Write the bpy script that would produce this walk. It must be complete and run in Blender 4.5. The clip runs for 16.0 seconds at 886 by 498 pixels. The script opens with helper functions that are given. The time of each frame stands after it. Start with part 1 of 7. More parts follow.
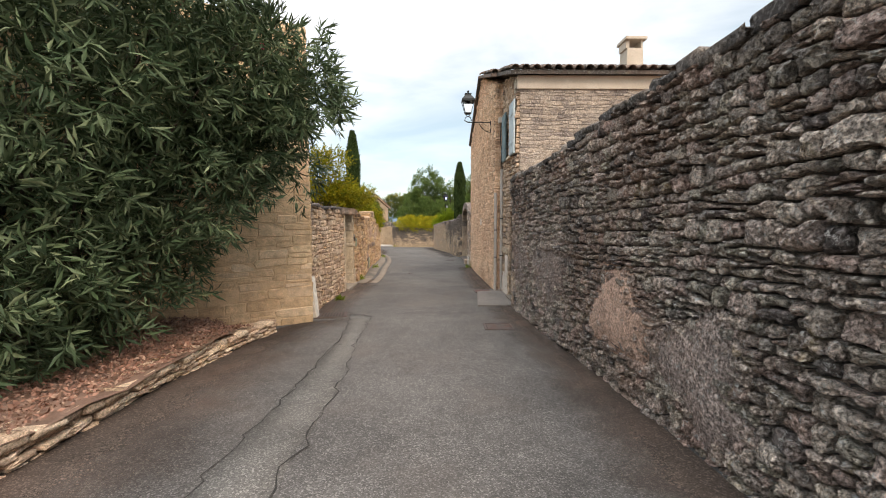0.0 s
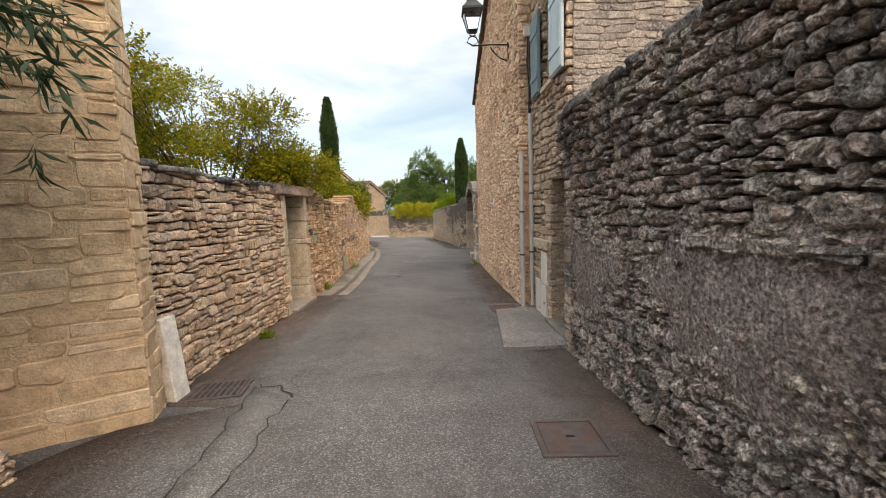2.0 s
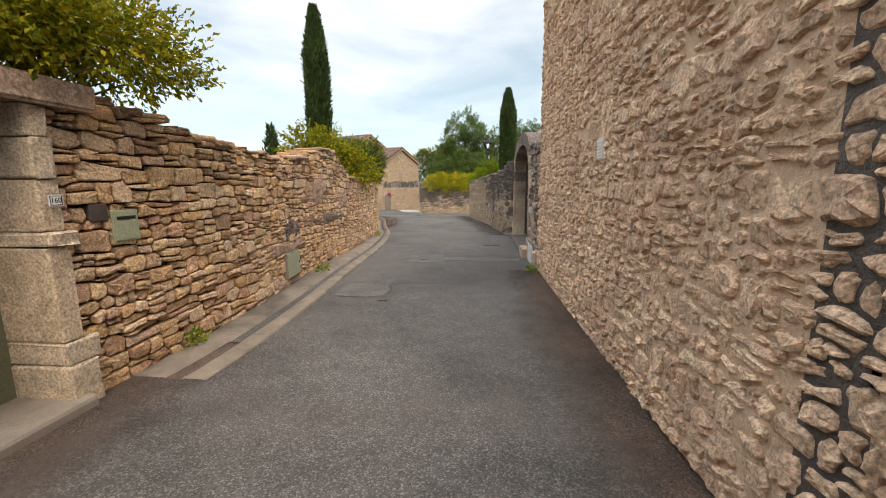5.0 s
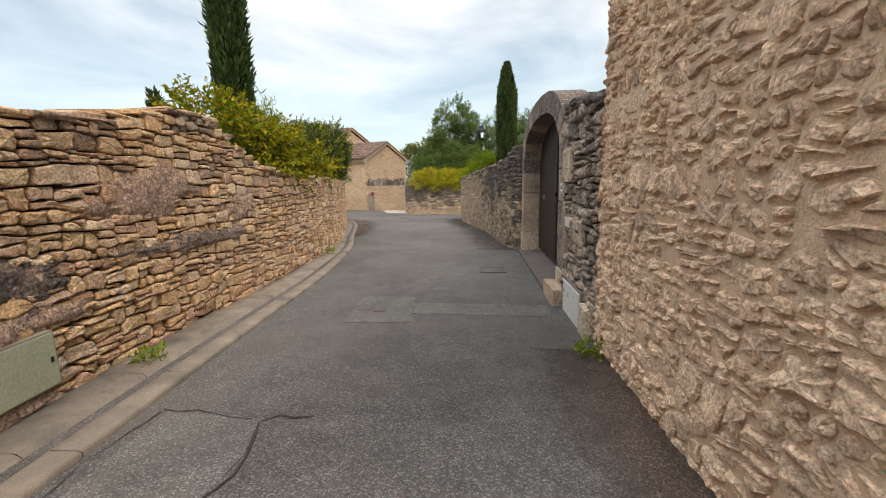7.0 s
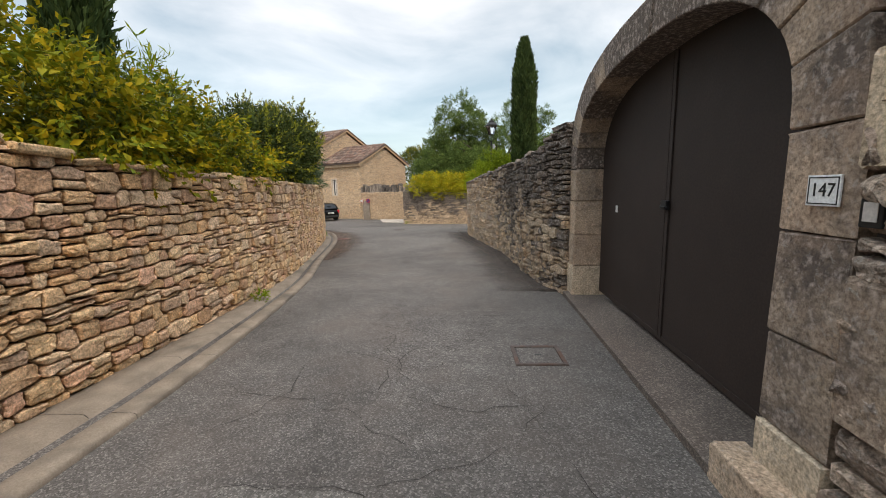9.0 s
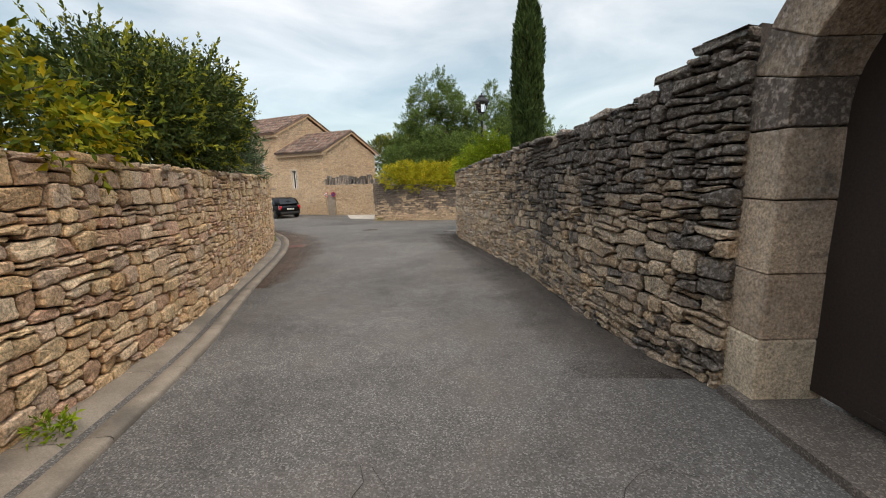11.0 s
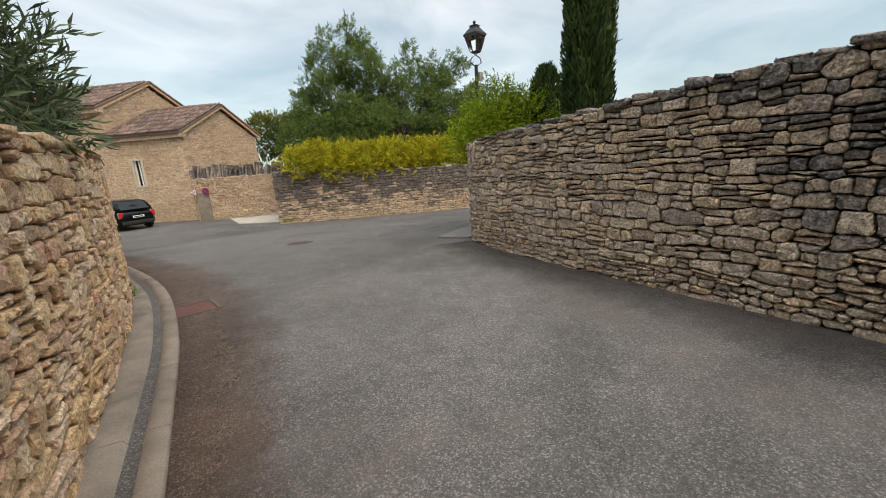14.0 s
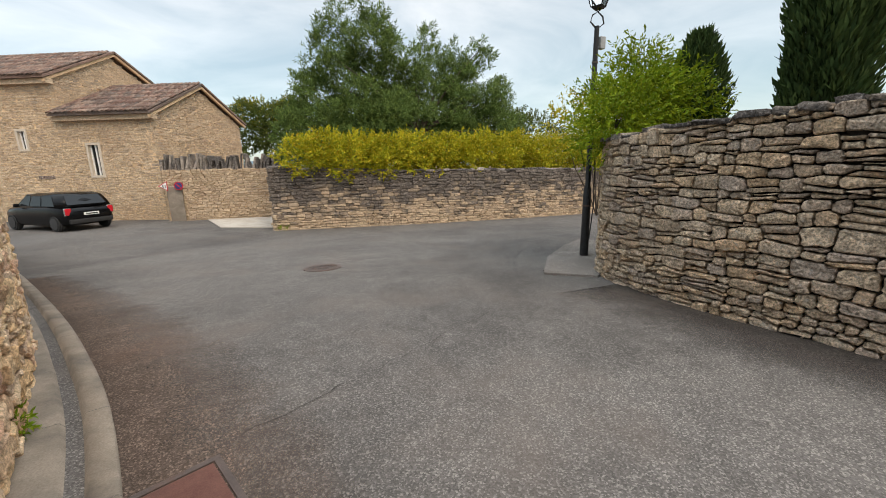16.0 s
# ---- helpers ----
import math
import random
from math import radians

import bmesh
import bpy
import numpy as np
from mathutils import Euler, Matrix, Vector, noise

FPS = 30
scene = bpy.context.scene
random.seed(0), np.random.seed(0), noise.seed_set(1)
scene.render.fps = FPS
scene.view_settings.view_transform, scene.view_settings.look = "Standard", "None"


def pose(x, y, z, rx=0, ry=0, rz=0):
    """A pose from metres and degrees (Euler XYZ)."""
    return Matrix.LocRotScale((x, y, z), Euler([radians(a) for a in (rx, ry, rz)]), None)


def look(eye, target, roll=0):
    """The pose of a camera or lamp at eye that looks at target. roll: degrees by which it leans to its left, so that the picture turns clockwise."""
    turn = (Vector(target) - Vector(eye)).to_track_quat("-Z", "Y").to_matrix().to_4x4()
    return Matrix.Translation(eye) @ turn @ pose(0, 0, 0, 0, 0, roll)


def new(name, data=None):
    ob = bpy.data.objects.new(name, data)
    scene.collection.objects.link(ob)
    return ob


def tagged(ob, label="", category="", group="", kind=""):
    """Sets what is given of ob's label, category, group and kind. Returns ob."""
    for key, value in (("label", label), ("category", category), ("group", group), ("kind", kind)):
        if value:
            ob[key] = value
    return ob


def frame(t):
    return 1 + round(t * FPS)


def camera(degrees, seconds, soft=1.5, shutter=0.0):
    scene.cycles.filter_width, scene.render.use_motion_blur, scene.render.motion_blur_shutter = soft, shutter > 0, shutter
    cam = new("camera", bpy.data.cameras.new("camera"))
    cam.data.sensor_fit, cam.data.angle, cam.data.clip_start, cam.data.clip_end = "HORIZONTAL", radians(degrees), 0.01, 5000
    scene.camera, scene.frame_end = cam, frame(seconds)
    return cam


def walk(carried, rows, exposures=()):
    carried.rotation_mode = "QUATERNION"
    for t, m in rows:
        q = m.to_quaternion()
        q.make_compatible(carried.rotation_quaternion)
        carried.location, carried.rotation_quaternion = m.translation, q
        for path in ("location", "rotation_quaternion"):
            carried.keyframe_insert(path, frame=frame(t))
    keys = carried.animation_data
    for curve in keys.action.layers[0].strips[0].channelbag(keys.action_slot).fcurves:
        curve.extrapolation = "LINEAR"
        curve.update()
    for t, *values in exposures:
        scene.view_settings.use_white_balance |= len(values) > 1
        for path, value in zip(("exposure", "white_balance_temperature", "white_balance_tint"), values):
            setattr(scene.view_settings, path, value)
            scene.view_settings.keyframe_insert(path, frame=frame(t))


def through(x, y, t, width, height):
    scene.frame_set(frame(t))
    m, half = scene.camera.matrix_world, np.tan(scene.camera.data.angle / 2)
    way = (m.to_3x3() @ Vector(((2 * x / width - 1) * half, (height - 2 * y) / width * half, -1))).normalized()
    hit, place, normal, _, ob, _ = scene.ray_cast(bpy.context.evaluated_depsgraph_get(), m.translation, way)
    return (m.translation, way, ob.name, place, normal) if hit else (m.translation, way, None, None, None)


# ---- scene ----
cam = camera(96.5, 16.0, soft=1.0)
# seconds, x, y, z, yaw, pitch, roll
ROWS = [
    (0.0, -0.0, -0.0, 1.459, -1.0, -4.15, 0.13),
    (0.5, 0.015, 0.969, 1.429, -1.59, -4.58, 0.55),
    (1.0, 0.024, 1.931, 1.373, -1.48, -4.82, 1.45),
    (1.5, 0.091, 2.835, 1.355, -1.18, -5.36, 1.84),
    (2.0, 0.165, 3.751, 1.305, -0.74, -5.86, 2.0),
    (2.5, 0.316, 4.641, 1.271, 0.07, -6.43, 1.92),
    (3.0, 0.354, 5.553, 1.25, 2.41, -7.26, 1.03),
    (3.5, 0.398, 6.43, 1.218, 5.48, -8.1, 0.44),
    (4.0, 0.393, 7.296, 1.197, 5.75, -9.19, 0.56),
    (6.3, 0.345, 11.661, 1.01, 4.1, -9.53, 0.85),
    (6.5, 0.342, 12.038, 1.017, 4.1, -9.56, 1.02),
    (7.0, 0.331, 12.953, 1.021, 4.15, -9.73, 1.2),
    (7.5, 0.327, 13.836, 1.015, 4.1, -9.61, 1.15),
    (8.0, 0.302, 14.721, 0.997, 4.04, -9.48, 1.11),
    (8.5, 0.235, 15.574, 0.956, 4.12, -9.17, 1.15),
    (9.0, 0.143, 16.417, 0.953, 4.67, -8.8, 1.32),
    (9.5, 0.1, 17.257, 0.928, 5.37, -8.97, 1.59),
    (11.8, -1.154, 20.731, 0.914, -2.78, -10.32, 2.48),
    (12.0, -1.352, 21.091, 0.91, -3.2, -10.09, 3.03),
    (12.5, -1.803, 21.995, 0.865, -6.38, -9.87, 4.66),
    (13.0, -2.222, 22.857, 0.845, -12.91, -10.55, 4.92),
    (13.5, -2.613, 23.742, 0.809, -16.7, -11.61, 4.22),
    (14.0, -2.908, 24.666, 0.787, -17.4, -12.58, 3.76),
    (14.5, -3.191, 25.634, 0.715, -17.07, -13.37, 2.38),
    (15.0, -3.398, 26.487, 0.741, -16.78, -13.78, 1.62),
    (15.5, -3.645, 27.296, 0.733, -17.56, -13.34, 1.31),
    (16.0, -3.899, 28.033, 0.759, -20.44, -12.13, 1.03),
]
walk(cam, [(t, pose(x, y, z, 90 + pitch, roll, yaw)) for t, x, y, z, yaw, pitch, roll in ROWS], [(0.0, 0.80, 7600, 16), (4.0, 0.7, 7600, 16), (7.0, 0.63, 7600, 16), (9.5, 0.5, 7500, 15), (12.0, 0.42, 7500, 14), (13.5, 0.42, 7500, 14), (16.0, 0.52, 7500, 14)])

# ---- world, sun ----
world = bpy.data.worlds.new("overcast_sky")
scene.world = world
world.use_nodes = True
wn, wl = world.node_tree.nodes, world.node_tree.links
wn.clear()


def wnode(kind, **values):
    n = wn.new(kind)
    for k, v in values.items():
        n.inputs[k].default_value = v
    return n


w_out = wn.new("ShaderNodeOutputWorld")
w_bg = wnode("ShaderNodeBackground", Strength=1.0)
w_sky = wn.new("ShaderNodeTexSky")
w_sky.sky_type, w_sky.sun_disc = "NISHITA", False
w_sky.sun_elevation, w_sky.sun_rotation = radians(52), radians(150)
w_co = wn.new("ShaderNodeTexCoord")
w_sep = wn.new("ShaderNodeSeparateXYZ")
wl.new(w_co.outputs["Generated"], w_sep.inputs[0])
w_up = wn.new("ShaderNodeMath")
w_up.operation, w_up.inputs[1].default_value = "MAXIMUM", 0.0
wl.new(w_sep.outputs["Z"], w_up.inputs[0])
w_den = wn.new("ShaderNodeMath")
w_den.operation, w_den.inputs[1].default_value = "ADD", 0.16
wl.new(w_up.outputs[0], w_den.inputs[0])
w_div = wn.new("ShaderNodeVectorMath")
w_div.operation = "DIVIDE"
w_cmb = wn.new("ShaderNodeCombineXYZ")
for i in range(3):
    wl.new(w_den.outputs[0], w_cmb.inputs[i])
wl.new(w_co.outputs["Generated"], w_div.inputs[0])
wl.new(w_cmb.outputs[0], w_div.inputs[1])
w_n = wnode("ShaderNodeTexNoise", Scale=1.1, Detail=9.0, Roughness=0.55, Distortion=0.5)
wl.new(w_div.outputs[0], w_n.inputs["Vector"])
w_ramp = wn.new("ShaderNodeValToRGB")
w_ramp.color_ramp.elements[0].position, w_ramp.color_ramp.elements[0].color = 0.34, (0.215, 0.29, 0.33, 1)
w_ramp.color_ramp.elements[1].position, w_ramp.color_ramp.elements[1].color = 0.66, (0.54, 0.59, 0.615, 1)
wl.new(w_n.outputs["Fac"], w_ramp.inputs[0])
w_hor = wn.new("ShaderNodeValToRGB")
e = w_hor.color_ramp.elements
e[0].position, e[0].color = 0.0, (0.9, 0.9, 0.9, 1)
e[1].position, e[1].color = 0.34, (0, 0, 0, 1)
m_ = e.new(0.13)
m_.color = (0.62, 0.62, 0.62, 1)
wl.new(w_up.outputs[0], w_hor.inputs[0])
w_mix = wn.new("ShaderNodeMix")
w_mix.data_type = "RGBA"
wl.new(w_hor.outputs[0], w_mix.inputs["Factor"])
wl.new(w_ramp.outputs[0], w_mix.inputs["A"])
w_mix.inputs["B"].default_value = (0.165, 0.27, 0.315, 1)
w_skm = wn.new("ShaderNodeMix")
w_skm.data_type, w_skm.blend_type = "RGBA", "ADD"
w_skm.inputs["Factor"].default_value = 0.06
wl.new(w_mix.outputs["Result"], w_skm.inputs["A"])
wl.new(w_sky.outputs[0], w_skm.inputs["B"])
w_zen = wn.new("ShaderNodeMapRange")
w_zen.interpolation_type = "SMOOTHSTEP"
for k_, v_ in (("From Min", 0.45), ("From Max", 0.9), ("To Min", 1.0), ("To Max", 2.9)):
    w_zen.inputs[k_].default_value = v_
wl.new(w_sep.outputs["Z"], w_zen.inputs["Value"])
wl.new(w_zen.outputs[0], w_bg.inputs["Strength"])
wl.new(w_skm.outputs["Result"], w_bg.inputs["Color"])
wl.new(w_bg.outputs[0], w_out.inputs[0])

sun = new("sun", bpy.data.lights.new("sun", "SUN"))
sun.data.energy, sun.data.angle, sun.data.color = 1.5, radians(40), (1.0, 0.90, 0.76)
sun.matrix_world = look((7, -16, 30), (0, 8, 0))

# ---- materials ----
def principled(name, rough=0.9, metal=0.0, spec=0.3):
    m = bpy.data.materials.new(name)
    m.use_nodes = True
    b = m.node_tree.nodes["Principled BSDF"]
    b.inputs["Roughness"].default_value, b.inputs["Metallic"].default_value = rough, metal
    b.inputs["Specular IOR Level"].default_value = spec
    return m, m.node_tree.nodes, m.node_tree.links, b


def noise_of(n, l, scale, detail=5.0, rough=0.6, where=None, dist=0.0):
    t = n.new("ShaderNodeTexNoise")
    t.inputs["Scale"].default_value, t.inputs["Detail"].default_value = scale, detail
    t.inputs["Roughness"].default_value, t.inputs["Distortion"].default_value = rough, dist
    if where is None:
        where = n.new("ShaderNodeNewGeometry").outputs["Position"]
    l.new(where, t.inputs["Vector"])
    return t.outputs["Fac"]


def ramp_of(n, l, fac, stops):
    r = n.new("ShaderNodeValToRGB")
    el = r.color_ramp.elements
    while len(el) < len(stops):
        el.new(0.5)
    for x, (p, c) in zip(el, stops):
        x.position, x.color = p, (c if len(c) == 4 else (*c, 1)) if isinstance(c, tuple) else (c, c, c, 1)
    l.new(fac, r.inputs[0])
    return r.outputs[0]


def mixed(n, l, fac, a, b, mode="MIX"):
    x = n.new("ShaderNodeMix")
    x.data_type, x.blend_type = "RGBA", mode
    for key, v in (("Factor", fac), ("A", a), ("B", b)):
        if isinstance(v, (int, float)):
            x.inputs[key].default_value = v
        elif isinstance(v, tuple):
            x.inputs[key].default_value = (*v, 1)
        else:
            l.new(v, x.inputs[key])
    return x.outputs["Result"]


def maths(n, l, op, a, b=0.0, clamp=False):
    x = n.new("ShaderNodeMath")
    x.operation, x.use_clamp = op, clamp
    for i, v in enumerate((a, b)):
        if isinstance(v, (int, float)):
            x.inputs[i].default_value = v
        else:
            l.new(v, x.inputs[i])
    return x.outputs[0]


def bumped(n, l, b, height, strength, distance):
    x = n.new("ShaderNodeBump")
    x.inputs["Strength"].default_value, x.inputs["Distance"].default_value = strength, distance
    l.new(height, x.inputs["Height"])
    l.new(x.outputs[0], b.inputs["Normal"])


def chance(n, l):
    """A random number for each piece, whether it is an object or an island of a joined mesh."""
    a = n.new("ShaderNodeObjectInfo").outputs["Random"]
    c = n.new("ShaderNodeNewGeometry").outputs["Random Per Island"]
    return maths(n, l, "FRACT", maths(n, l, "ADD", a, c))


def limestone(name, tints, grime=0.35, grime_colour=(0.055, 0.05, 0.048), grime_from=0.0, grime_to=2.0, climb=0.0, gold=0.1, bump=0.5, pale=0.25, red=0.0, pit=0.35, clears=0.0, speck=(0.52, 1.28), relief=0.55, crust=0.6):
    """Weathered limestone: tints piece by piece, pitted grain with cavity shade painted in, grey-black lichen in
    patches (more of it up the wall by climb), pale crust, ochre spots.
    """
    m, n, l, b = principled(name, 0.93, 0, 0.15)
    r = chance(n, l)
    k = len(tints)
    base = ramp_of(n, l, r, [(i / max(1, k - 1), c) for i, c in enumerate(tints)])
    g1, g2, g3 = noise_of(n, l, 55, 6, 0.7), noise_of(n, l, 9, 5, 0.6), noise_of(n, l, 1.3, 4, 0.6)
    base = mixed(n, l, 1.0, base, ramp_of(n, l, g1, [(0.36, speck[0]), (0.6, speck[1])]), "MULTIPLY")
    base = mixed(n, l, 1.0, base, ramp_of(n, l, g2, [(0.3, 0.7), (0.7, 1.2)]), "MULTIPLY")
    if red:
        base = mixed(n, l, maths(n, l, "MULTIPLY", ramp_of(n, l, noise_of(n, l, 0.9, 3), [(0.45, 0.0), (0.65, 1.0)]), red), base, (0.34, 0.17, 0.11))
    sp = n.new("ShaderNodeSeparateXYZ")
    l.new(n.new("ShaderNodeNewGeometry").outputs["Position"], sp.inputs[0])
    mr = n.new("ShaderNodeMapRange")
    mr.inputs["From Min"].default_value, mr.inputs["From Max"].default_value = grime_from, grime_to
    l.new(sp.outputs["Z"], mr.inputs["Value"])
    amount = maths(n, l, "ADD", grime - 0.5, maths(n, l, "MULTIPLY", mr.outputs[0], climb))
    # Lichen thins along y; this also paints in the far stretch's brighter light.
    if clears:
        my = n.new("ShaderNodeMapRange")
        my.inputs["From Min"].default_value, my.inputs["From Max"].default_value = 25.5, 31.0
        l.new(sp.outputs["Y"], my.inputs["Value"])
        amount = maths(n, l, "SUBTRACT", amount, maths(n, l, "MULTIPLY", my.outputs[0], clears))
    field = maths(n, l, "ADD", maths(n, l, "ADD", maths(n, l, "MULTIPLY", g3, 0.75), maths(n, l, "MULTIPLY", g2, 0.55)), maths(n, l, "MULTIPLY", r, 0.30))
    mask = ramp_of(n, l, maths(n, l, "ADD", field, amount), [(0.62, 0.0), (0.86, 1.0)])
    dark = mixed(n, l, ramp_of(n, l, noise_of(n, l, 28, 4), [(0.5, 0.0), (0.68, 1.0)]), grime_colour, tuple(min(1, 4.2 * c) for c in grime_colour))
    base = mixed(n, l, maths(n, l, "MULTIPLY", mask, 0.9), base, dark)
    base = mixed(n, l, maths(n, l, "MULTIPLY", ramp_of(n, l, noise_of(n, l, 24, 6, 0.75, dist=0.6), [(0.56, 0.0), (0.63, 1.0)]), pale), base, (0.52, 0.49, 0.45))
    base = mixed(n, l, maths(n, l, "MULTIPLY", ramp_of(n, l, noise_of(n, l, 4.3, 4, 0.6, dist=0.8), [(0.63, 0.0), (0.7, 1.0)]), gold), base, (0.38, 0.25, 0.05))
    # Cavity shade in the colour: base darkens where this noise sinks the bump.
    pits = noise_of(n, l, 34, 7, 0.78, dist=0.3)
    base = mixed(n, l, maths(n, l, "MULTIPLY", ramp_of(n, l, pits, [(0.40, 1.0), (0.49, 0.0)]), pit), base, mixed(n, l, 1.0, base, (0.26, 0.23, 0.21), "MULTIPLY"))
    base = mixed(n, l, 1.0, base, (1.0 + 0.3 * pit,) * 3, "MULTIPLY")
    l.new(base, b.inputs["Base Color"])
    v = n.new("ShaderNodeTexVoronoi")
    v.inputs["Scale"].default_value = 42
    l.new(n.new("ShaderNodeNewGeometry").outputs["Position"], v.inputs["Vector"])
    h = maths(n, l, "ADD", maths(n, l, "MULTIPLY", g1, 0.8), maths(n, l, "ADD", maths(n, l, "MULTIPLY", v.outputs["Distance"], 0.5), maths(n, l, "ADD", maths(n, l, "MULTIPLY", g2, relief), maths(n, l, "MULTIPLY", ramp_of(n, l, pits, [(0.36, 0.0), (0.52, 1.0)]), crust))))
    bumped(n, l, b, h, min(1.0, bump * 0.95), 0.03)
    return m


def grained(name, low, high, scale=12.0, fine=90.0, rough=0.9, bump=0.25, distance=0.01, stain=None, metal=0.0, spec=0.3, amount=0.5, big=0.7):
    """Two colours mixed at two scales, with relief; stain: a third colour in large patches."""
    m, n, l, b = principled(name, rough, metal, spec)
    a, f = noise_of(n, l, scale, 5, 0.6), noise_of(n, l, fine, 4, 0.7)
    c = mixed(n, l, ramp_of(n, l, a, [(0.3, 0.0), (0.7, 1.0)]), low, high)
    c = mixed(n, l, 1.0, c, ramp_of(n, l, f, [(0.3, 0.78), (0.7, 1.18)]), "MULTIPLY")
    if stain:
        c = mixed(n, l, maths(n, l, "MULTIPLY", ramp_of(n, l, noise_of(n, l, big, 5, 0.6, dist=0.5), [(0.48, 0.0), (0.66, 1.0)]), amount), c, stain)
    l.new(c, b.inputs["Base Color"])
    bumped(n, l, b, maths(n, l, "ADD", f, maths(n, l, "MULTIPLY", a, 0.6)), bump, distance)
    return m


def leafy(name, tints, rough=0.55, through=0.25):
    m, n, l, b = principled(name, rough, 0, 0.08)
    r = chance(n, l)
    k = len(tints)
    c = ramp_of(n, l, r, [(i / (k - 1), t) for i, t in enumerate(tints)])
    c = mixed(n, l, 1.0, c, ramp_of(n, l, noise_of(n, l, 2.2, 3), [(0.3, 0.7), (0.7, 1.25)]), "MULTIPLY")
    l.new(c, b.inputs["Base Color"])
    tr = n.new("ShaderNodeBsdfTranslucent")
    l.new(c, tr.inputs["Color"])
    mx = n.new("ShaderNodeMixShader")
    mx.inputs[0].default_value = through
    l.new(b.outputs[0], mx.inputs[1])
    l.new(tr.outputs[0], mx.inputs[2])
    l.new(mx.outputs[0], n["Material Output"].inputs[0])
    return m


def asphalt(name, low, high, warm, chips=0.75, fade=False):
    m, n, l, b = principled(name, 0.88, 0, 0.25)
    g3, g1 = noise_of(n, l, 0.55, 5, 0.6, dist=0.4), noise_of(n, l, 5, 5, 0.65)
    c = mixed(n, l, ramp_of(n, l, g3, [(0.3, 0.0), (0.7, 1.0)]), low, high)
    c = mixed(n, l, 1.0, c, ramp_of(n, l, g1, [(0.3, 0.85), (0.7, 1.14)]), "MULTIPLY")
    v = n.new("ShaderNodeTexVoronoi")
    v.inputs["Scale"].default_value = 115
    l.new(n.new("ShaderNodeNewGeometry").outputs["Position"], v.inputs["Vector"])
    chip = n.new("ShaderNodeSeparateColor")
    l.new(v.outputs["Color"], chip.inputs[0])
    c = mixed(n, l, chips, c, mixed(n, l, 1.0, c, ramp_of(n, l, chip.outputs[0], [(0.0, 0.45), (0.75, 1.0), (1.0, 2.1)]), "MULTIPLY"))
    c = mixed(n, l, 1.0, c, ramp_of(n, l, noise_of(n, l, 0.33, 6, 0.65, dist=0.8), [(0.36, 0.72), (0.5, 1.0), (0.64, 1.14)]), "MULTIPLY")
    c = mixed(n, l, maths(n, l, "MULTIPLY", ramp_of(n, l, noise_of(n, l, 0.8, 4, 0.6), [(0.5, 0.0), (0.72, 1.0)]), 0.45), c, warm)
    l.new(c, b.inputs["Base Color"])
    bumped(n, l, b, maths(n, l, "ADD", v.outputs["Distance"], g1), 0.35, 0.006)
    if fade:
        edge = n.new("ShaderNodeAttribute")
        edge.attribute_name = "edge"
        f = maths(n, l, "ADD", maths(n, l, "MULTIPLY", edge.outputs["Fac"], 0.75), maths(n, l, "ADD", maths(n, l, "MULTIPLY", noise_of(n, l, 3.0, 5, 0.7), 0.45), maths(n, l, "MULTIPLY", noise_of(n, l, 40, 3, 0.7), 0.25)))
        clear, mx = n.new("ShaderNodeBsdfTransparent"), n.new("ShaderNodeMixShader")
        l.new(ramp_of(n, l, f, [(0.46, 0.0), (1.0, 1.0)]), mx.inputs[0])
        l.new(b.outputs[0], mx.inputs[1])
        l.new(clear.outputs[0], mx.inputs[2])
        l.new(mx.outputs[0], n["Material Output"].inputs[0])
    return m


TAN = ((0.53, 0.37, 0.25), (0.70, 0.53, 0.38), (0.71, 0.49, 0.31), (0.56, 0.42, 0.32), (0.80, 0.62, 0.44), (0.47, 0.32, 0.22), (0.73, 0.52, 0.38))
GREY = ((0.50, 0.40, 0.345), (0.66, 0.55, 0.46), (0.57, 0.42, 0.36), (0.68, 0.60, 0.48), (0.43, 0.35, 0.32))
M_LEFT = limestone("dry_stone_warm", TAN, 0.14, (0.095, 0.08, 0.068), 0.9, 1.9, 0.26, 0.08, 0.6, 0.25, 0.2, 0.28)
GOLD = ((0.60, 0.395, 0.215), (0.76, 0.545, 0.325), (0.70, 0.44, 0.23), (0.60, 0.42, 0.295), (0.82, 0.61, 0.40), (0.49, 0.31, 0.18), (0.73, 0.45, 0.305))
M_LEFT2 = limestone("dry_stone_golden", GOLD, 0.09, (0.12, 0.095, 0.075), 0.3, 1.8, 0.28, 0.17, 0.6, 0.2, 0.2, 0.25)
M_DARK = limestone("old_lichen_stone", GREY, 0.29, (0.082, 0.071, 0.066), 0, 2.2, 0.08, 0.3, 1.0, 1.0, 0.45, 0.6, speck=(0.36, 1.4), relief=0.9, crust=1.6)
HOUSE = ((0.717, 0.487, 0.330), (0.860, 0.594, 0.403), (0.774, 0.521, 0.353), (0.917, 0.661, 0.452), (0.672, 0.454, 0.308))
M_HOUSE = limestone("house_rubble", HOUSE, 0.2, (0.20, 0.14, 0.105), 0, 4, 0.0, 0.05, 0.6, 0.2, 0.35, 0.28)
FRONT = ((0.53, 0.385, 0.27), (0.63, 0.465, 0.335), (0.47, 0.345, 0.255), (0.67, 0.50, 0.35))
M_FRONT = limestone("grey_house_rubble", FRONT, 0.26, (0.12, 0.10, 0.09), 0, 4, 0.05, 0.03, 0.6, 0.15, 0.1, 0.4)
M_UPPER = limestone("grey_upper_rubble", ((0.40, 0.335, 0.275), (0.48, 0.40, 0.325), (0.35, 0.30, 0.255), (0.52, 0.44, 0.36)), 0.28, (0.12, 0.10, 0.09), 0, 5, 0.05, 0.03, 0.6, 0.15, 0.05, 0.4)
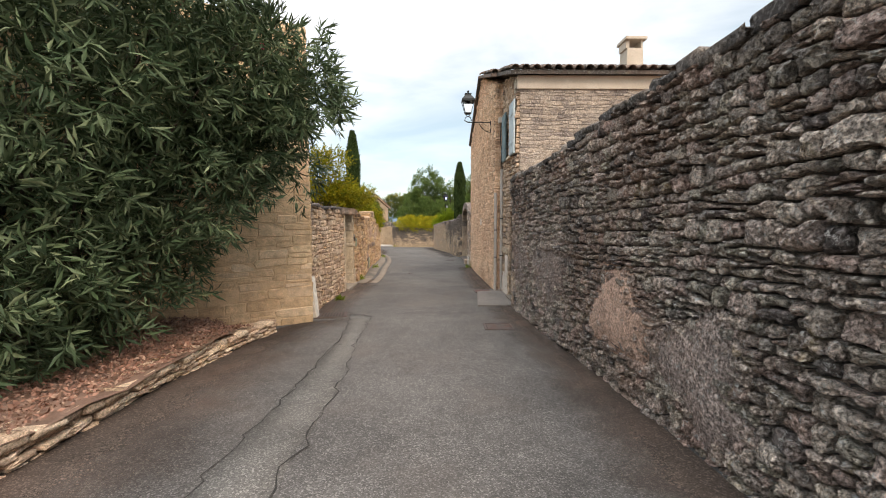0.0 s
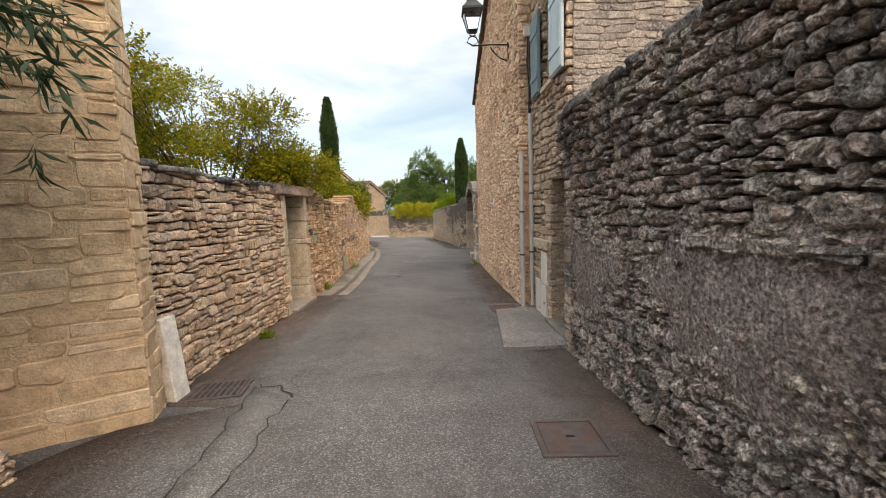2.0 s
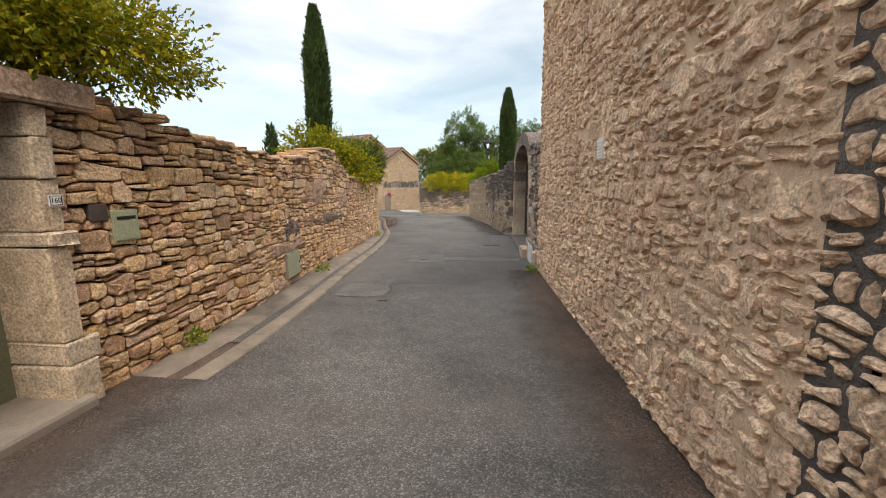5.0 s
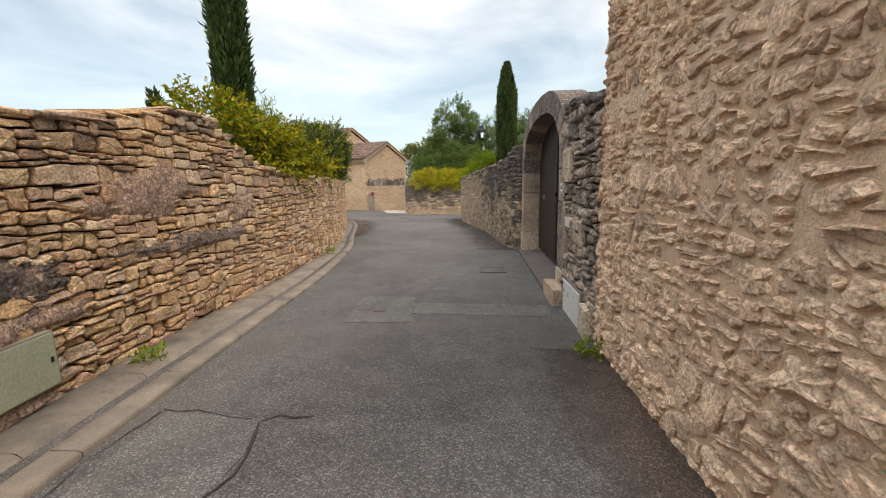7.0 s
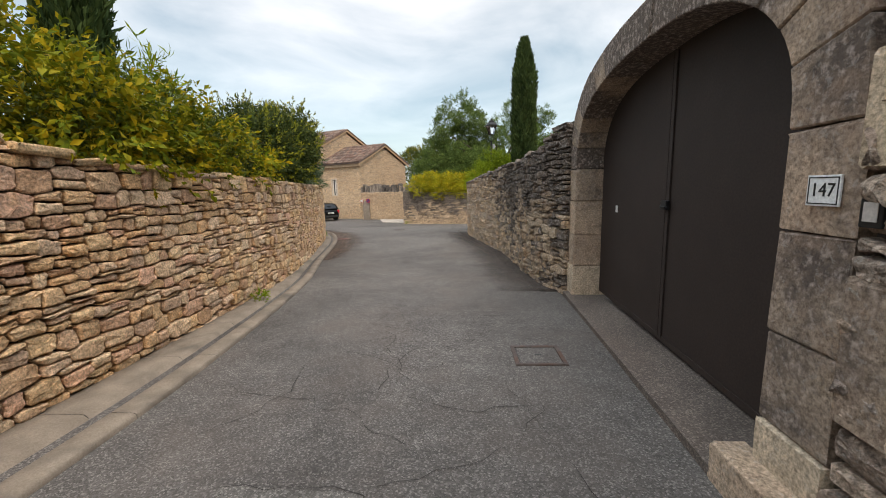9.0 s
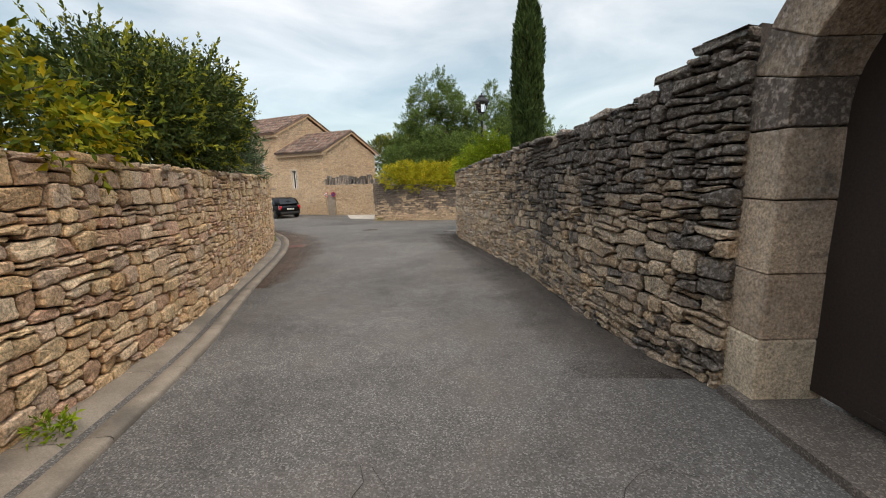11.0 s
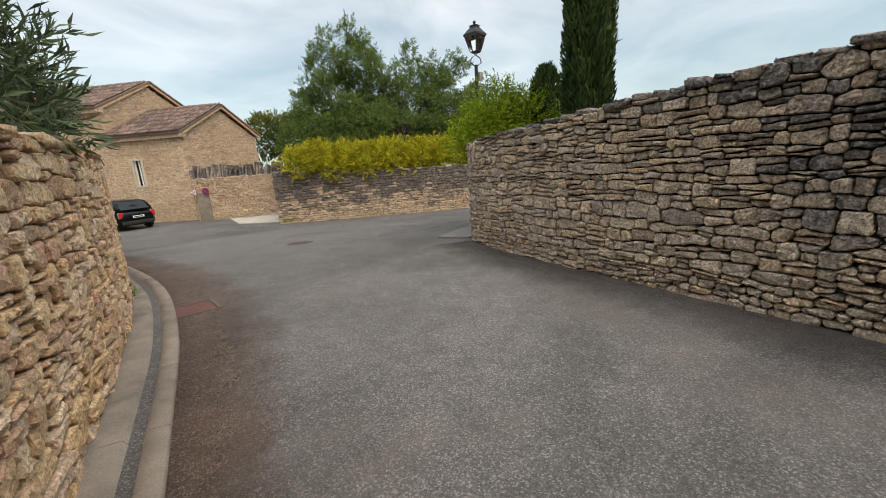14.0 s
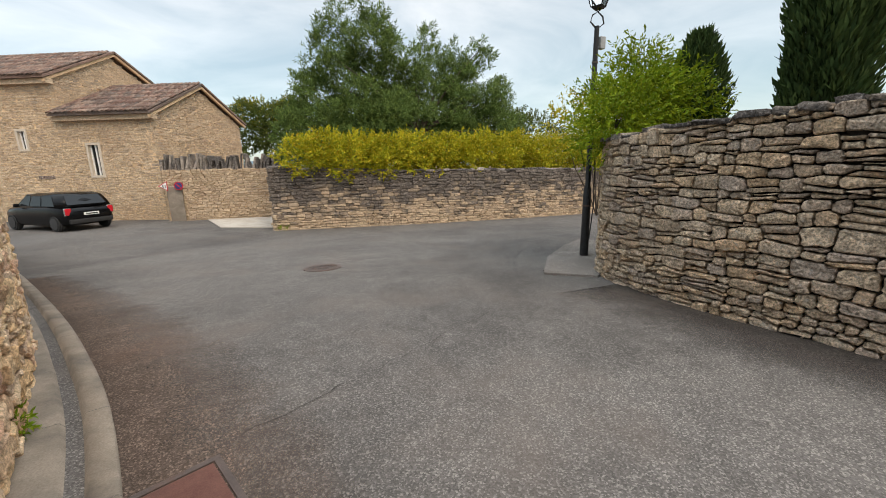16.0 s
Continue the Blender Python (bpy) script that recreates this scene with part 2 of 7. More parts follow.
COTTAGE = ((0.49, 0.37, 0.255), (0.56, 0.43, 0.30), (0.44, 0.33, 0.23), (0.60, 0.465, 0.32))
M_COTTAGE = limestone("cottage_stone", COTTAGE, 0.2, (0.12, 0.10, 0.085), 0, 4, 0.05, 0.03, 0.5, 0.15, 0.05, 0.3)
M_RIGHT = limestone("dry_stone_grey", ((0.54, 0.405, 0.285), (0.70, 0.55, 0.40), (0.70, 0.49, 0.31), (0.52, 0.415, 0.335), (0.74, 0.57, 0.40)), 0.37, (0.085, 0.075, 0.070), -0.3, 1.5, 0.34, 0.08, 0.9, 0.5, 0.08, 0.42, 0.56, speck=(0.5, 1.3), crust=0.9)
M_GATEWALL = limestone("gate_wall_rubble", ((0.52, 0.41, 0.33), (0.66, 0.53, 0.42), (0.62, 0.45, 0.33), (0.44, 0.36, 0.31), (0.70, 0.58, 0.46)), 0.27, (0.085, 0.072, 0.066), -0.3, 1.6, 0.22, 0.12, 0.9, 0.4, 0.12, 0.4)
M_COPE = limestone("lichened_coping", ((0.36, 0.31, 0.27), (0.46, 0.39, 0.33), (0.30, 0.26, 0.24)), 0.52, (0.062, 0.057, 0.054), 0, 2, 0.0, 0.06, 0.9, 0.4, 0.0, 0.5)
M_FAR = limestone("dry_stone_far", COTTAGE, 0.20, (0.070, 0.062, 0.058), -1.3, 0.4, 0.56, 0.05, 0.6, 0.2, 0.0, 0.5)
M_BLOCK = limestone("dressed_limestone", ((0.52, 0.42, 0.31), (0.60, 0.49, 0.36), (0.55, 0.43, 0.30)), 0.10, (0.09, 0.08, 0.07), 0, 2, 0.1, 0.05, 0.35, 0.25, 0.1)
M_ARCH = limestone("arch_limestone", ((0.50, 0.375, 0.27), (0.58, 0.44, 0.32), (0.45, 0.345, 0.26)), 0.24, (0.105, 0.085, 0.074), 0, 2.0, 0.34, 0.05, 0.6, 0.3, 0.3, 0.3)
M_OLDPLASTER = limestone("lichened_plaster", ((0.50, 0.39, 0.34), (0.57, 0.44, 0.375)), 0.40, (0.07, 0.062, 0.058), 0, 2.2, 0.0, 0.1, 1.3, 0.8, 0.4, 0.6, speck=(0.36, 1.4), crust=2.2)
M_PINKPLASTER = limestone("pink_old_plaster", ((0.70, 0.47, 0.36), (0.76, 0.52, 0.40)), 0.16, (0.10, 0.085, 0.08), 0, 2.2, 0.0, 0.0, 0.8, 0.4, 0.3, 0.5)
M_WALLPLASTER = limestone("brown_pink_plaster", ((0.62, 0.42, 0.31), (0.68, 0.47, 0.35)), 0.14, (0.13, 0.10, 0.085), 0, 2.2, 0.1, 0.05, 0.9, 0.1, 0.35, 0.4, crust=1.0)
M_DARKPLASTER = limestone("dark_lichened_plaster", ((0.42, 0.31, 0.25), (0.50, 0.36, 0.28)), 0.42, (0.075, 0.065, 0.06), 0, 2.2, 0.0, 0.05, 1.0, 0.4, 0.2, 0.5, crust=1.2)
M_WARMBLOCK = limestone("tan_wall_stone", ((0.66, 0.46, 0.275), (0.74, 0.535, 0.325), (0.62, 0.425, 0.25), (0.78, 0.595, 0.395)), 0.10, (0.16, 0.12, 0.09), 0, 3, 0.0, 0.2, 0.4, 0.2, 0.3, 0.12, speck=(0.8, 1.1))
M_PALESTONE = limestone("white_guard_stone", ((0.78, 0.72, 0.62), (0.82, 0.76, 0.66)), 0.08, (0.2, 0.17, 0.14), 0, 2, 0, 0.03, 0.3, 0.2, 0.1, 0.1, speck=(0.85, 1.06))
M_JOINT = grained("dry_joint_earth", (0.06, 0.046, 0.036), (0.12, 0.09, 0.07), 8, 60, 1.0, 0.6, 0.03)
M_JOINT_R = grained("dark_dry_joint", (0.03, 0.026, 0.023), (0.07, 0.058, 0.05), 8, 60, 1.0, 0.6, 0.03)
M_JOINT_DARK = grained("dark_old_mortar", (0.10, 0.085, 0.077), (0.25, 0.205, 0.175), 5, 50, 1.0, 0.9, 0.04, (0.090, 0.081, 0.081), amount=0.8, big=2.5)
M_MORTAR = grained("lime_mortar", (0.70, 0.475, 0.315), (0.86, 0.615, 0.43), 11, 55, 0.95, 0.7, 0.03, (0.60, 0.385, 0.25), amount=0.65)
M_TANMORTAR = grained("ochre_mortar", (0.640, 0.440, 0.260), (0.760, 0.550, 0.345), 5, 60, 0.95, 0.6, 0.025, (0.448, 0.280, 0.168), amount=0.6)
M_ROAD = asphalt("worn_asphalt", (0.088, 0.0815, 0.0765), (0.126, 0.117, 0.109), (0.126, 0.104, 0.090), 0.8)
M_PALEPATCH = asphalt("pale_asphalt_patch", (0.118, 0.111, 0.103), (0.156, 0.147, 0.135), (0.140, 0.122, 0.107))
M_PEBBLE = asphalt("pebbled_concrete", (0.155, 0.137, 0.122), (0.235, 0.208, 0.185), (0.17, 0.138, 0.118), 1.0)
M_DIRT = asphalt("reddish_gritty_asphalt", (0.098, 0.074, 0.061), (0.150, 0.112, 0.091), (0.165, 0.104, 0.078), 0.9, True)
M_WALLSTRIP = asphalt("dark_brown_strip", (0.066, 0.056, 0.050), (0.098, 0.083, 0.073), (0.105, 0.082, 0.068), 0.8, True)

M_THRESH = asphalt("brown_concrete_ramp", (0.115, 0.093, 0.080), (0.165, 0.135, 0.115), (0.17, 0.120, 0.095), 0.7)
M_CONC = grained("old_concrete", (0.216, 0.182, 0.147), (0.302, 0.256, 0.208), 5, 110, 0.95, 0.3, 0.006, (0.122, 0.101, 0.080), amount=0.55, big=1.5)
M_GUTTER = grained("gutter_concrete", (0.175, 0.145, 0.115), (0.275, 0.230, 0.182), 4, 90, 0.95, 0.4, 0.008, (0.075, 0.068, 0.06), amount=0.75, big=1.2)
M_CRACK = grained("crack_shadow_grit", (0.02, 0.02, 0.02), (0.05, 0.045, 0.04), 30, 150, 1.0, 0.3)
M_SOIL = grained("garden_soil", (0.20, 0.12, 0.088), (0.30, 0.19, 0.14), 3, 40, 1.0, 0.6, 0.03, (0.08, 0.07, 0.04), amount=0.6)
M_IRON = grained("rusty_cast_iron", (0.075, 0.06, 0.055), (0.13, 0.10, 0.09), 10, 120, 0.75, 0.4, 0.004, (0.12, 0.055, 0.035), 0.4, 0.4, 0.6, 6)
M_RUST = grained("rust_red_iron", (0.105, 0.045, 0.036), (0.16, 0.075, 0.058), 10, 120, 0.8, 0.4, 0.004, (0.08, 0.04, 0.034), 0.2, 0.3, 0.6, 6)
M_GREYBOX = grained("grey_plastic", (0.30, 0.30, 0.30), (0.36, 0.36, 0.36), 6, 60, 0.5, 0.1, 0.002)
M_PALECONC = grained("pale_concrete", (0.36, 0.325, 0.28), (0.46, 0.42, 0.365), 3, 90, 0.95, 0.3, 0.006, (0.26, 0.22, 0.18), amount=0.4, big=1.2)
M_BLACK = grained("black_painted_iron", (0.012, 0.013, 0.014), (0.025, 0.026, 0.027), 12, 80, 0.5, 0.15, 0.002)
M_PIPE = grained("grey_pvc_pipe", (0.50, 0.455, 0.41), (0.58, 0.53, 0.48), 5, 60, 0.55, 0.1, 0.002, (0.38, 0.34, 0.30), amount=0.5)
M_PANEL = grained("cream_enamel_panel", (0.70, 0.62, 0.54), (0.77, 0.69, 0.61), 4, 50, 0.6, 0.1, 0.002, (0.42, 0.36, 0.30), amount=0.5)
M_BOXGREEN = grained("pale_green_paint", (0.33, 0.36, 0.24), (0.38, 0.41, 0.28), 5, 60, 0.6, 0.1, 0.002, (0.26, 0.26, 0.17), amount=0.4)
M_DOORGREEN = grained("olive_door_paint", (0.135, 0.14, 0.085), (0.18, 0.185, 0.115), 3, 40, 0.6, 0.15, 0.003, (0.1, 0.1, 0.06), amount=0.5)
M_DOORBROWN = grained("dark_brown_wood", (0.028, 0.02, 0.019), (0.05, 0.036, 0.033), 5, 70, 0.6, 0.3, 0.004, (0.02, 0.015, 0.014), amount=0.5)
M_GATE = grained("brown_painted_steel", (0.037, 0.027, 0.023), (0.047, 0.034, 0.029), 2, 60, 0.7, 0.08, 0.002, (0.029, 0.021, 0.018), spec=0.2, amount=0.5)
M_SHUTTER = grained("pale_blue_shutter", (0.42, 0.50, 0.52), (0.5, 0.58, 0.6), 6, 60, 0.65, 0.15, 0.003)
# Darker copy of the shutter blue with shade in the colour; frames use it too.
M_SHUTTERDK = grained("shaded_shutter_frame_teal", (0.13, 0.19, 0.2), (0.17, 0.24, 0.25), 6, 60, 0.65, 0.15, 0.003)
M_PLASTER = grained("cream_render", (0.50, 0.42, 0.33), (0.58, 0.50, 0.41), 3, 50, 0.95, 0.25, 0.008, (0.4, 0.33, 0.26), amount=0.4)
M_LID = grained("white_painted_lid", (0.66, 0.64, 0.60), (0.74, 0.72, 0.68), 4, 50, 0.6, 0.1, 0.002, (0.52, 0.47, 0.42), amount=0.4)
M_WOOD = grained("weathered_bark", (0.05, 0.04, 0.032), (0.11, 0.085, 0.065), 10, 80, 0.95, 0.6, 0.01)
M_WHITE = grained("white_enamel", (0.72, 0.72, 0.70), (0.78, 0.78, 0.76), 6, 60, 0.4, 0.05, 0.001)
M_INK = grained("black_enamel", (0.012, 0.012, 0.012), (0.02, 0.02, 0.02), 6, 60, 0.4, 0.05, 0.001)
M_TILE = limestone("canal_tile_clay", ((0.17, 0.098, 0.076), (0.095, 0.064, 0.054), (0.25, 0.165, 0.13), (0.13, 0.082, 0.066), (0.30, 0.215, 0.17), (0.085, 0.06, 0.053)), 0.34, (0.06, 0.05, 0.045), 0, 8, 0, 0.05, 0.3, 0.2)
M_TILEOLD = limestone("lichened_tile", ((0.20, 0.15, 0.12), (0.26, 0.18, 0.14), (0.17, 0.14, 0.12)), 0.42, (0.06, 0.055, 0.05), 0, 8, 0, 0.08, 0.4, 0.3)
# The two palest tints paint sky highlights onto some of the leaves.
M_OLEANDER = leafy("oleander_leaf", ((0.038, 0.063, 0.032), (0.062, 0.098, 0.047), (0.13, 0.17, 0.09), (0.043, 0.07, 0.037), (0.20, 0.235, 0.13)), 0.4, 0.12)
M_ACACIA = leafy("yellow_green_leaf", ((0.11, 0.15, 0.012), (0.20, 0.21, 0.014), (0.34, 0.28, 0.015), (0.08, 0.12, 0.012), (0.40, 0.29, 0.015)))
M_YELLOW = leafy("autumn_vine_leaf", ((0.16, 0.19, 0.012), (0.28, 0.25, 0.014), (0.09, 0.13, 0.01), (0.42, 0.30, 0.015), (0.12, 0.16, 0.012), (0.07, 0.10, 0.01)))
M_HEDGE = leafy("hedge_leaf", ((0.28, 0.30, 0.02), (0.44, 0.39, 0.025), (0.19, 0.24, 0.02), (0.56, 0.44, 0.03), (0.24, 0.28, 0.02), (0.52, 0.34, 0.03)))
M_LAUREL = leafy("glossy_evergreen_leaf", ((0.035, 0.06, 0.018), (0.06, 0.085, 0.022), (0.025, 0.045, 0.015), (0.09, 0.11, 0.026), (0.045, 0.07, 0.02)), 0.5, 0.15)
M_TIP = leafy("young_evergreen_leaf", ((0.12, 0.15, 0.02), (0.20, 0.22, 0.025), (0.30, 0.29, 0.03), (0.09, 0.12, 0.02)), 0.5, 0.25)
M_CYPRESS = leafy("cypress_spray", ((0.027, 0.050, 0.018), (0.043, 0.075, 0.024), (0.065, 0.10, 0.03), (0.034, 0.06, 0.021)), 0.7, 0.1)
M_PINE = leafy("pine_needle", ((0.066, 0.115, 0.034), (0.105, 0.165, 0.044), (0.17, 0.235, 0.06), (0.054, 0.095, 0.032)), 0.6, 0.2)
M_FERN = leafy("bright_green_leaf", ((0.11, 0.20, 0.012), (0.17, 0.25, 0.015), (0.26, 0.31, 0.02), (0.09, 0.15, 0.012)))
M_WOODLAND = leafy("woodland_leaf", ((0.05, 0.08, 0.02), (0.08, 0.11, 0.025), (0.12, 0.14, 0.03), (0.04, 0.065, 0.02)))
M_LITTER = leafy("dry_leaf_litter", ((0.27, 0.14, 0.098), (0.36, 0.20, 0.145), (0.16, 0.085, 0.062), (0.44, 0.29, 0.21)), 0.9, 0.0)
M_PINK = leafy("pink_petal", ((0.6, 0.05, 0.12), (0.7, 0.1, 0.2)), 0.6, 0.3)


def glassy(name, tint=(0.9, 0.95, 0.95), rough=0.05):
    m, n, l, b = principled(name, rough, 0, 0.5)
    b.inputs["Transmission Weight"].default_value = 1.0
    b.inputs["Base Color"].default_value = (*tint, 1)
    return m


def plain(name, colour, rough=0.5, metal=0.0, coat=0.0, spec=0.5):
    m, n, l, b = principled(name, rough, metal, spec)
    c = mixed(n, l, 1.0, colour, ramp_of(n, l, noise_of(n, l, 30, 4), [(0.3, 0.92), (0.7, 1.06)]), "MULTIPLY")
    l.new(c, b.inputs["Base Color"])
    b.inputs["Coat Weight"].default_value = coat
    return m


M_GLASS = glassy("lantern_glass")
M_DARKGLASS = plain("dark_window_glass", (0.012, 0.014, 0.016), 0.06, 0, 0.0, 0.3)
M_CARPAINT = plain("black_car_paint", (0.004, 0.004, 0.0045), 0.22, 0, 0.0, 0.18)
M_TYRE = plain("tyre_rubber", (0.018, 0.018, 0.018), 0.85)
M_RIM = plain("dark_alloy", (0.08, 0.08, 0.085), 0.35, 0.8)
M_REDLIGHT = plain("red_lens", (0.5, 0.015, 0.025), 0.2)
M_CHROME = plain("bright_metal", (0.6, 0.6, 0.6), 0.25, 1.0)
M_BLUE = plain("sign_blue", (0.02, 0.035, 0.14), 0.4)
M_RED = plain("sign_red", (0.5, 0.02, 0.03), 0.4)
# Distance haze is mixed into the hills' base colour as blue.
M_HILL = plain("haze_tinted_hills", (0.16, 0.24, 0.30), 1.0)

# ---- tools for building ----
RNG = np.random.default_rng(7)
GY, GZ = (-40, -3.4, 3.4, 9.06, 14.73, 20.39, 26.06, 31.7, 40.8, 61.8, 120, 400), (1.2, 0.144, -0.144, -0.371, -0.484, -0.556, -0.70, -0.775, -1.38, -1.65, -3, -8)


def gz(y):
    """Height of the street at y."""
    return float(np.interp(y, GY, GZ))


def part(name, bm, material, parent=None, label="", smooth=False):
    me = bpy.data.meshes.new(name)
    bm.to_mesh(me)
    bm.free()
    if smooth:
        me.polygons.foreach_set("use_smooth", [True] * len(me.polygons))
    me.materials.append(material)
    ob = new(name, me)
    ob.parent = parent
    if label:
        ob["label"] = label
    return ob


def sheet(name, verts, faces, material, parent=None, smooth=False):
    """A mesh object from arrays of corners and of equal-sized faces."""
    me = bpy.data.meshes.new(name)
    v, f = np.asarray(verts, np.float32), np.asarray(faces, np.int32)
    me.vertices.add(len(v))
    me.vertices.foreach_set("co", v.ravel())
    me.loops.add(f.size)
    me.loops.foreach_set("vertex_index", f.ravel())
    me.polygons.add(len(f))
    me.polygons.foreach_set("loop_start", np.arange(len(f), dtype=np.int32) * f.shape[1])
    if smooth:
        me.polygons.foreach_set("use_smooth", np.ones(len(f), bool))
    me.update(calc_edges=True)
    me.materials.append(material)
    ob = new(name, me)
    ob.parent = parent
    return ob


def empty(name, label, category, group="", kind="", at=(0, 0, 0)):
    ob = new(name)
    ob.location = at
    return tagged(ob, label, category, group, kind)


def box(bm, a, b, bevel=0.0, rough=0.0, m=None, cuts=0):
    """A box from corner a to corner b, bevelled, its corners moved by rough, set by the matrix m."""
    r = bmesh.ops.create_cube(bm, size=1.0)
    vs = r["verts"]
    for v in vs:
        v.co = Vector([(a[i] + b[i]) / 2 + v.co[i] * (b[i] - a[i]) for i in range(3)])
    if bevel:
        es = list({e for v in vs for e in v.link_edges})
        r = bmesh.ops.bevel(bm, geom=es, offset=bevel, segments=2, affect="EDGES", profile=0.6)
        vs = list({v for f in r["faces"] for v in f.verts} | {v for v in vs if v.is_valid})
    if rough:
        for v in vs:
            v.co += Vector(RNG.normal(0, rough, 3))
    if m is not None:
        for v in vs:
            v.co = m @ v.co
    return vs


def prism(bm, outline, lift, m=None):
    """A flat outline (list of 3D points) thickened by the vector lift."""
    a = [bm.verts.new(p) for p in outline]
    b = [bm.verts.new(Vector(p) + Vector(lift)) for p in outline]
    k = len(a)
    bm.faces.new(a)
    bm.faces.new(b[::-1])
    for i in range(k):
        bm.faces.new((a[i], b[i], b[(i + 1) % k], a[(i + 1) % k]))
    if m is not None:
        for v in a + b:
            v.co = m @ v.co
    bmesh.ops.recalc_face_normals(bm, faces=bm.faces)
    return a + b


def tube_arrays(points, radii, sides=6):
    p, r = np.asarray(points, float), np.asarray(radii, float)
    d = np.gradient(p, axis=0)
    d /= np.linalg.norm(d, axis=1)[:, None] + 1e-9
    ref = np.where(abs(d[:, 2:3]) > 0.9, [[1.0, 0, 0]], [[0, 0, 1.0]])
    u = np.cross(d, ref)
    u /= np.linalg.norm(u, axis=1)[:, None]
    w = np.cross(d, u)
    a = np.linspace(0, 2 * np.pi, sides, endpoint=False)
    v = p[:, None] + r[:, None, None] * (np.cos(a)[None, :, None] * u[:, None] + np.sin(a)[None, :, None] * w[:, None])
    k = np.arange(len(p) - 1)[:, None] * sides
    j = np.arange(sides)[None]
    j2 = (j + 1) % sides
    f = np.stack([k + j, k + j2, k + sides + j2, k + sides + j], -1).reshape(-1, 4)
    return v.reshape(-1, 3), f


def tubes(name, runs, material, parent=None, sides=6):
    vs, fs, o = [], [], 0
    for p, r in runs:
        v, f = tube_arrays(p, r, sides)
        vs.append(v)
        fs.append(f + o)
        o += len(v)
    return sheet(name, np.concatenate(vs), np.concatenate(fs), material, parent, True)


class Path:
    """A smooth line on the plan through the given points, by arc length."""

    def __init__(self, pts, curved=True):
        p = np.asarray(pts, float)
        if curved and len(p) > 2:
            q = np.vstack([2 * p[0] - p[1], p, 2 * p[-1] - p[-2]])
            out = []
            for i in range(1, len(q) - 2):
                for t in np.linspace(0, 1, 12, endpoint=False):
                    a, b, c, d = q[i - 1], q[i], q[i + 1], q[i + 2]
                    out.append(0.5 * (2 * b + (c - a) * t + (2 * a - 5 * b + 4 * c - d) * t * t + (3 * b - a - 3 * c + d) * t ** 3))
            out.append(p[-1])
            p = np.array(out)
        self.p = p
        self.s = np.concatenate([[0], np.cumsum(np.linalg.norm(np.diff(p, axis=0), axis=1))])
        self.length = self.s[-1]

    def at(self, s):
        return np.array([np.interp(s, self.s, self.p[:, 0]), np.interp(s, self.s, self.p[:, 1])])

    def along(self, s):
        d = self.at(min(s + 0.05, self.length)) - self.at(max(s - 0.05, 0))
        return d / (np.linalg.norm(d) + 1e-9)


# -- rubble stonework: irregular stones fitted to one another, each with its own outline and face
def clipped(poly, nx, nz, c):
    """The part of a polygon where nx * x + nz * z <= c."""
    out = []
    for i, (x1, z1) in enumerate(poly):
        x0, z0 = poly[i - 1]
        d0, d1 = nx * x0 + nz * z0 - c, nx * x1 + nz * z1 - c
        if (d0 <= 0) != (d1 <= 0):
            q = d0 / (d0 - d1)
            out.append((x0 + (x1 - x0) * q, z0 + (z1 - z0) * q))
        if d1 <= 0:
            out.append((x1, z1))
    return out


def stone_sites(g, length, low, high, size, wave, split, dense):
    """Centres and sizes of stones in wandering courses."""
    (w0, w1), (h0, h1) = size
    out, rise = [], -0.02
    tallest = max(high(s) - low(s) for s in np.linspace(0, length, 30))
    ph = g.uniform(0, 6, 4)
    while rise < tallest + h0:
        h = h0 + (h1 - h0) * g.beta(1.3, 1.5)
        s = -g.uniform(0, w0)
        while s < length:
            w = (w0 + (w1 - w0) * g.beta(1.2, 2.2)) * (0.75 + 0.5 * (h - h0) / (h1 - h0))
            c = s + w / 2
            s += w
            if c < -0.02 or c > length + 0.02 or g.random() > dense:
                continue
            z = low(min(max(c, 0), length)) + rise + h / 2 + wave * (math.sin(c * 1.7 + ph[0] + rise * 2) + 0.6 * math.sin(c * 4.1 + ph[1] + rise * 5)) + g.normal(0, 0.13) * h
            if z - h * 0.2 > high(min(max(c, 0), length)):
                continue
            if g.random() < split and h > 1.25 * h0:
                q = g.uniform(0.35, 0.65)
                out += [(c + g.normal(0, 0.05) * w, z - h * (1 - q) / 2, w * g.uniform(0.8, 1.1), h * q), (c + g.normal(0, 0.05) * w, z + h * q / 2, w * g.uniform(0.8, 1.1), h * (1 - q))]
            else:
                out.append((c, z, w, h))
        rise += h
    return np.array(out)


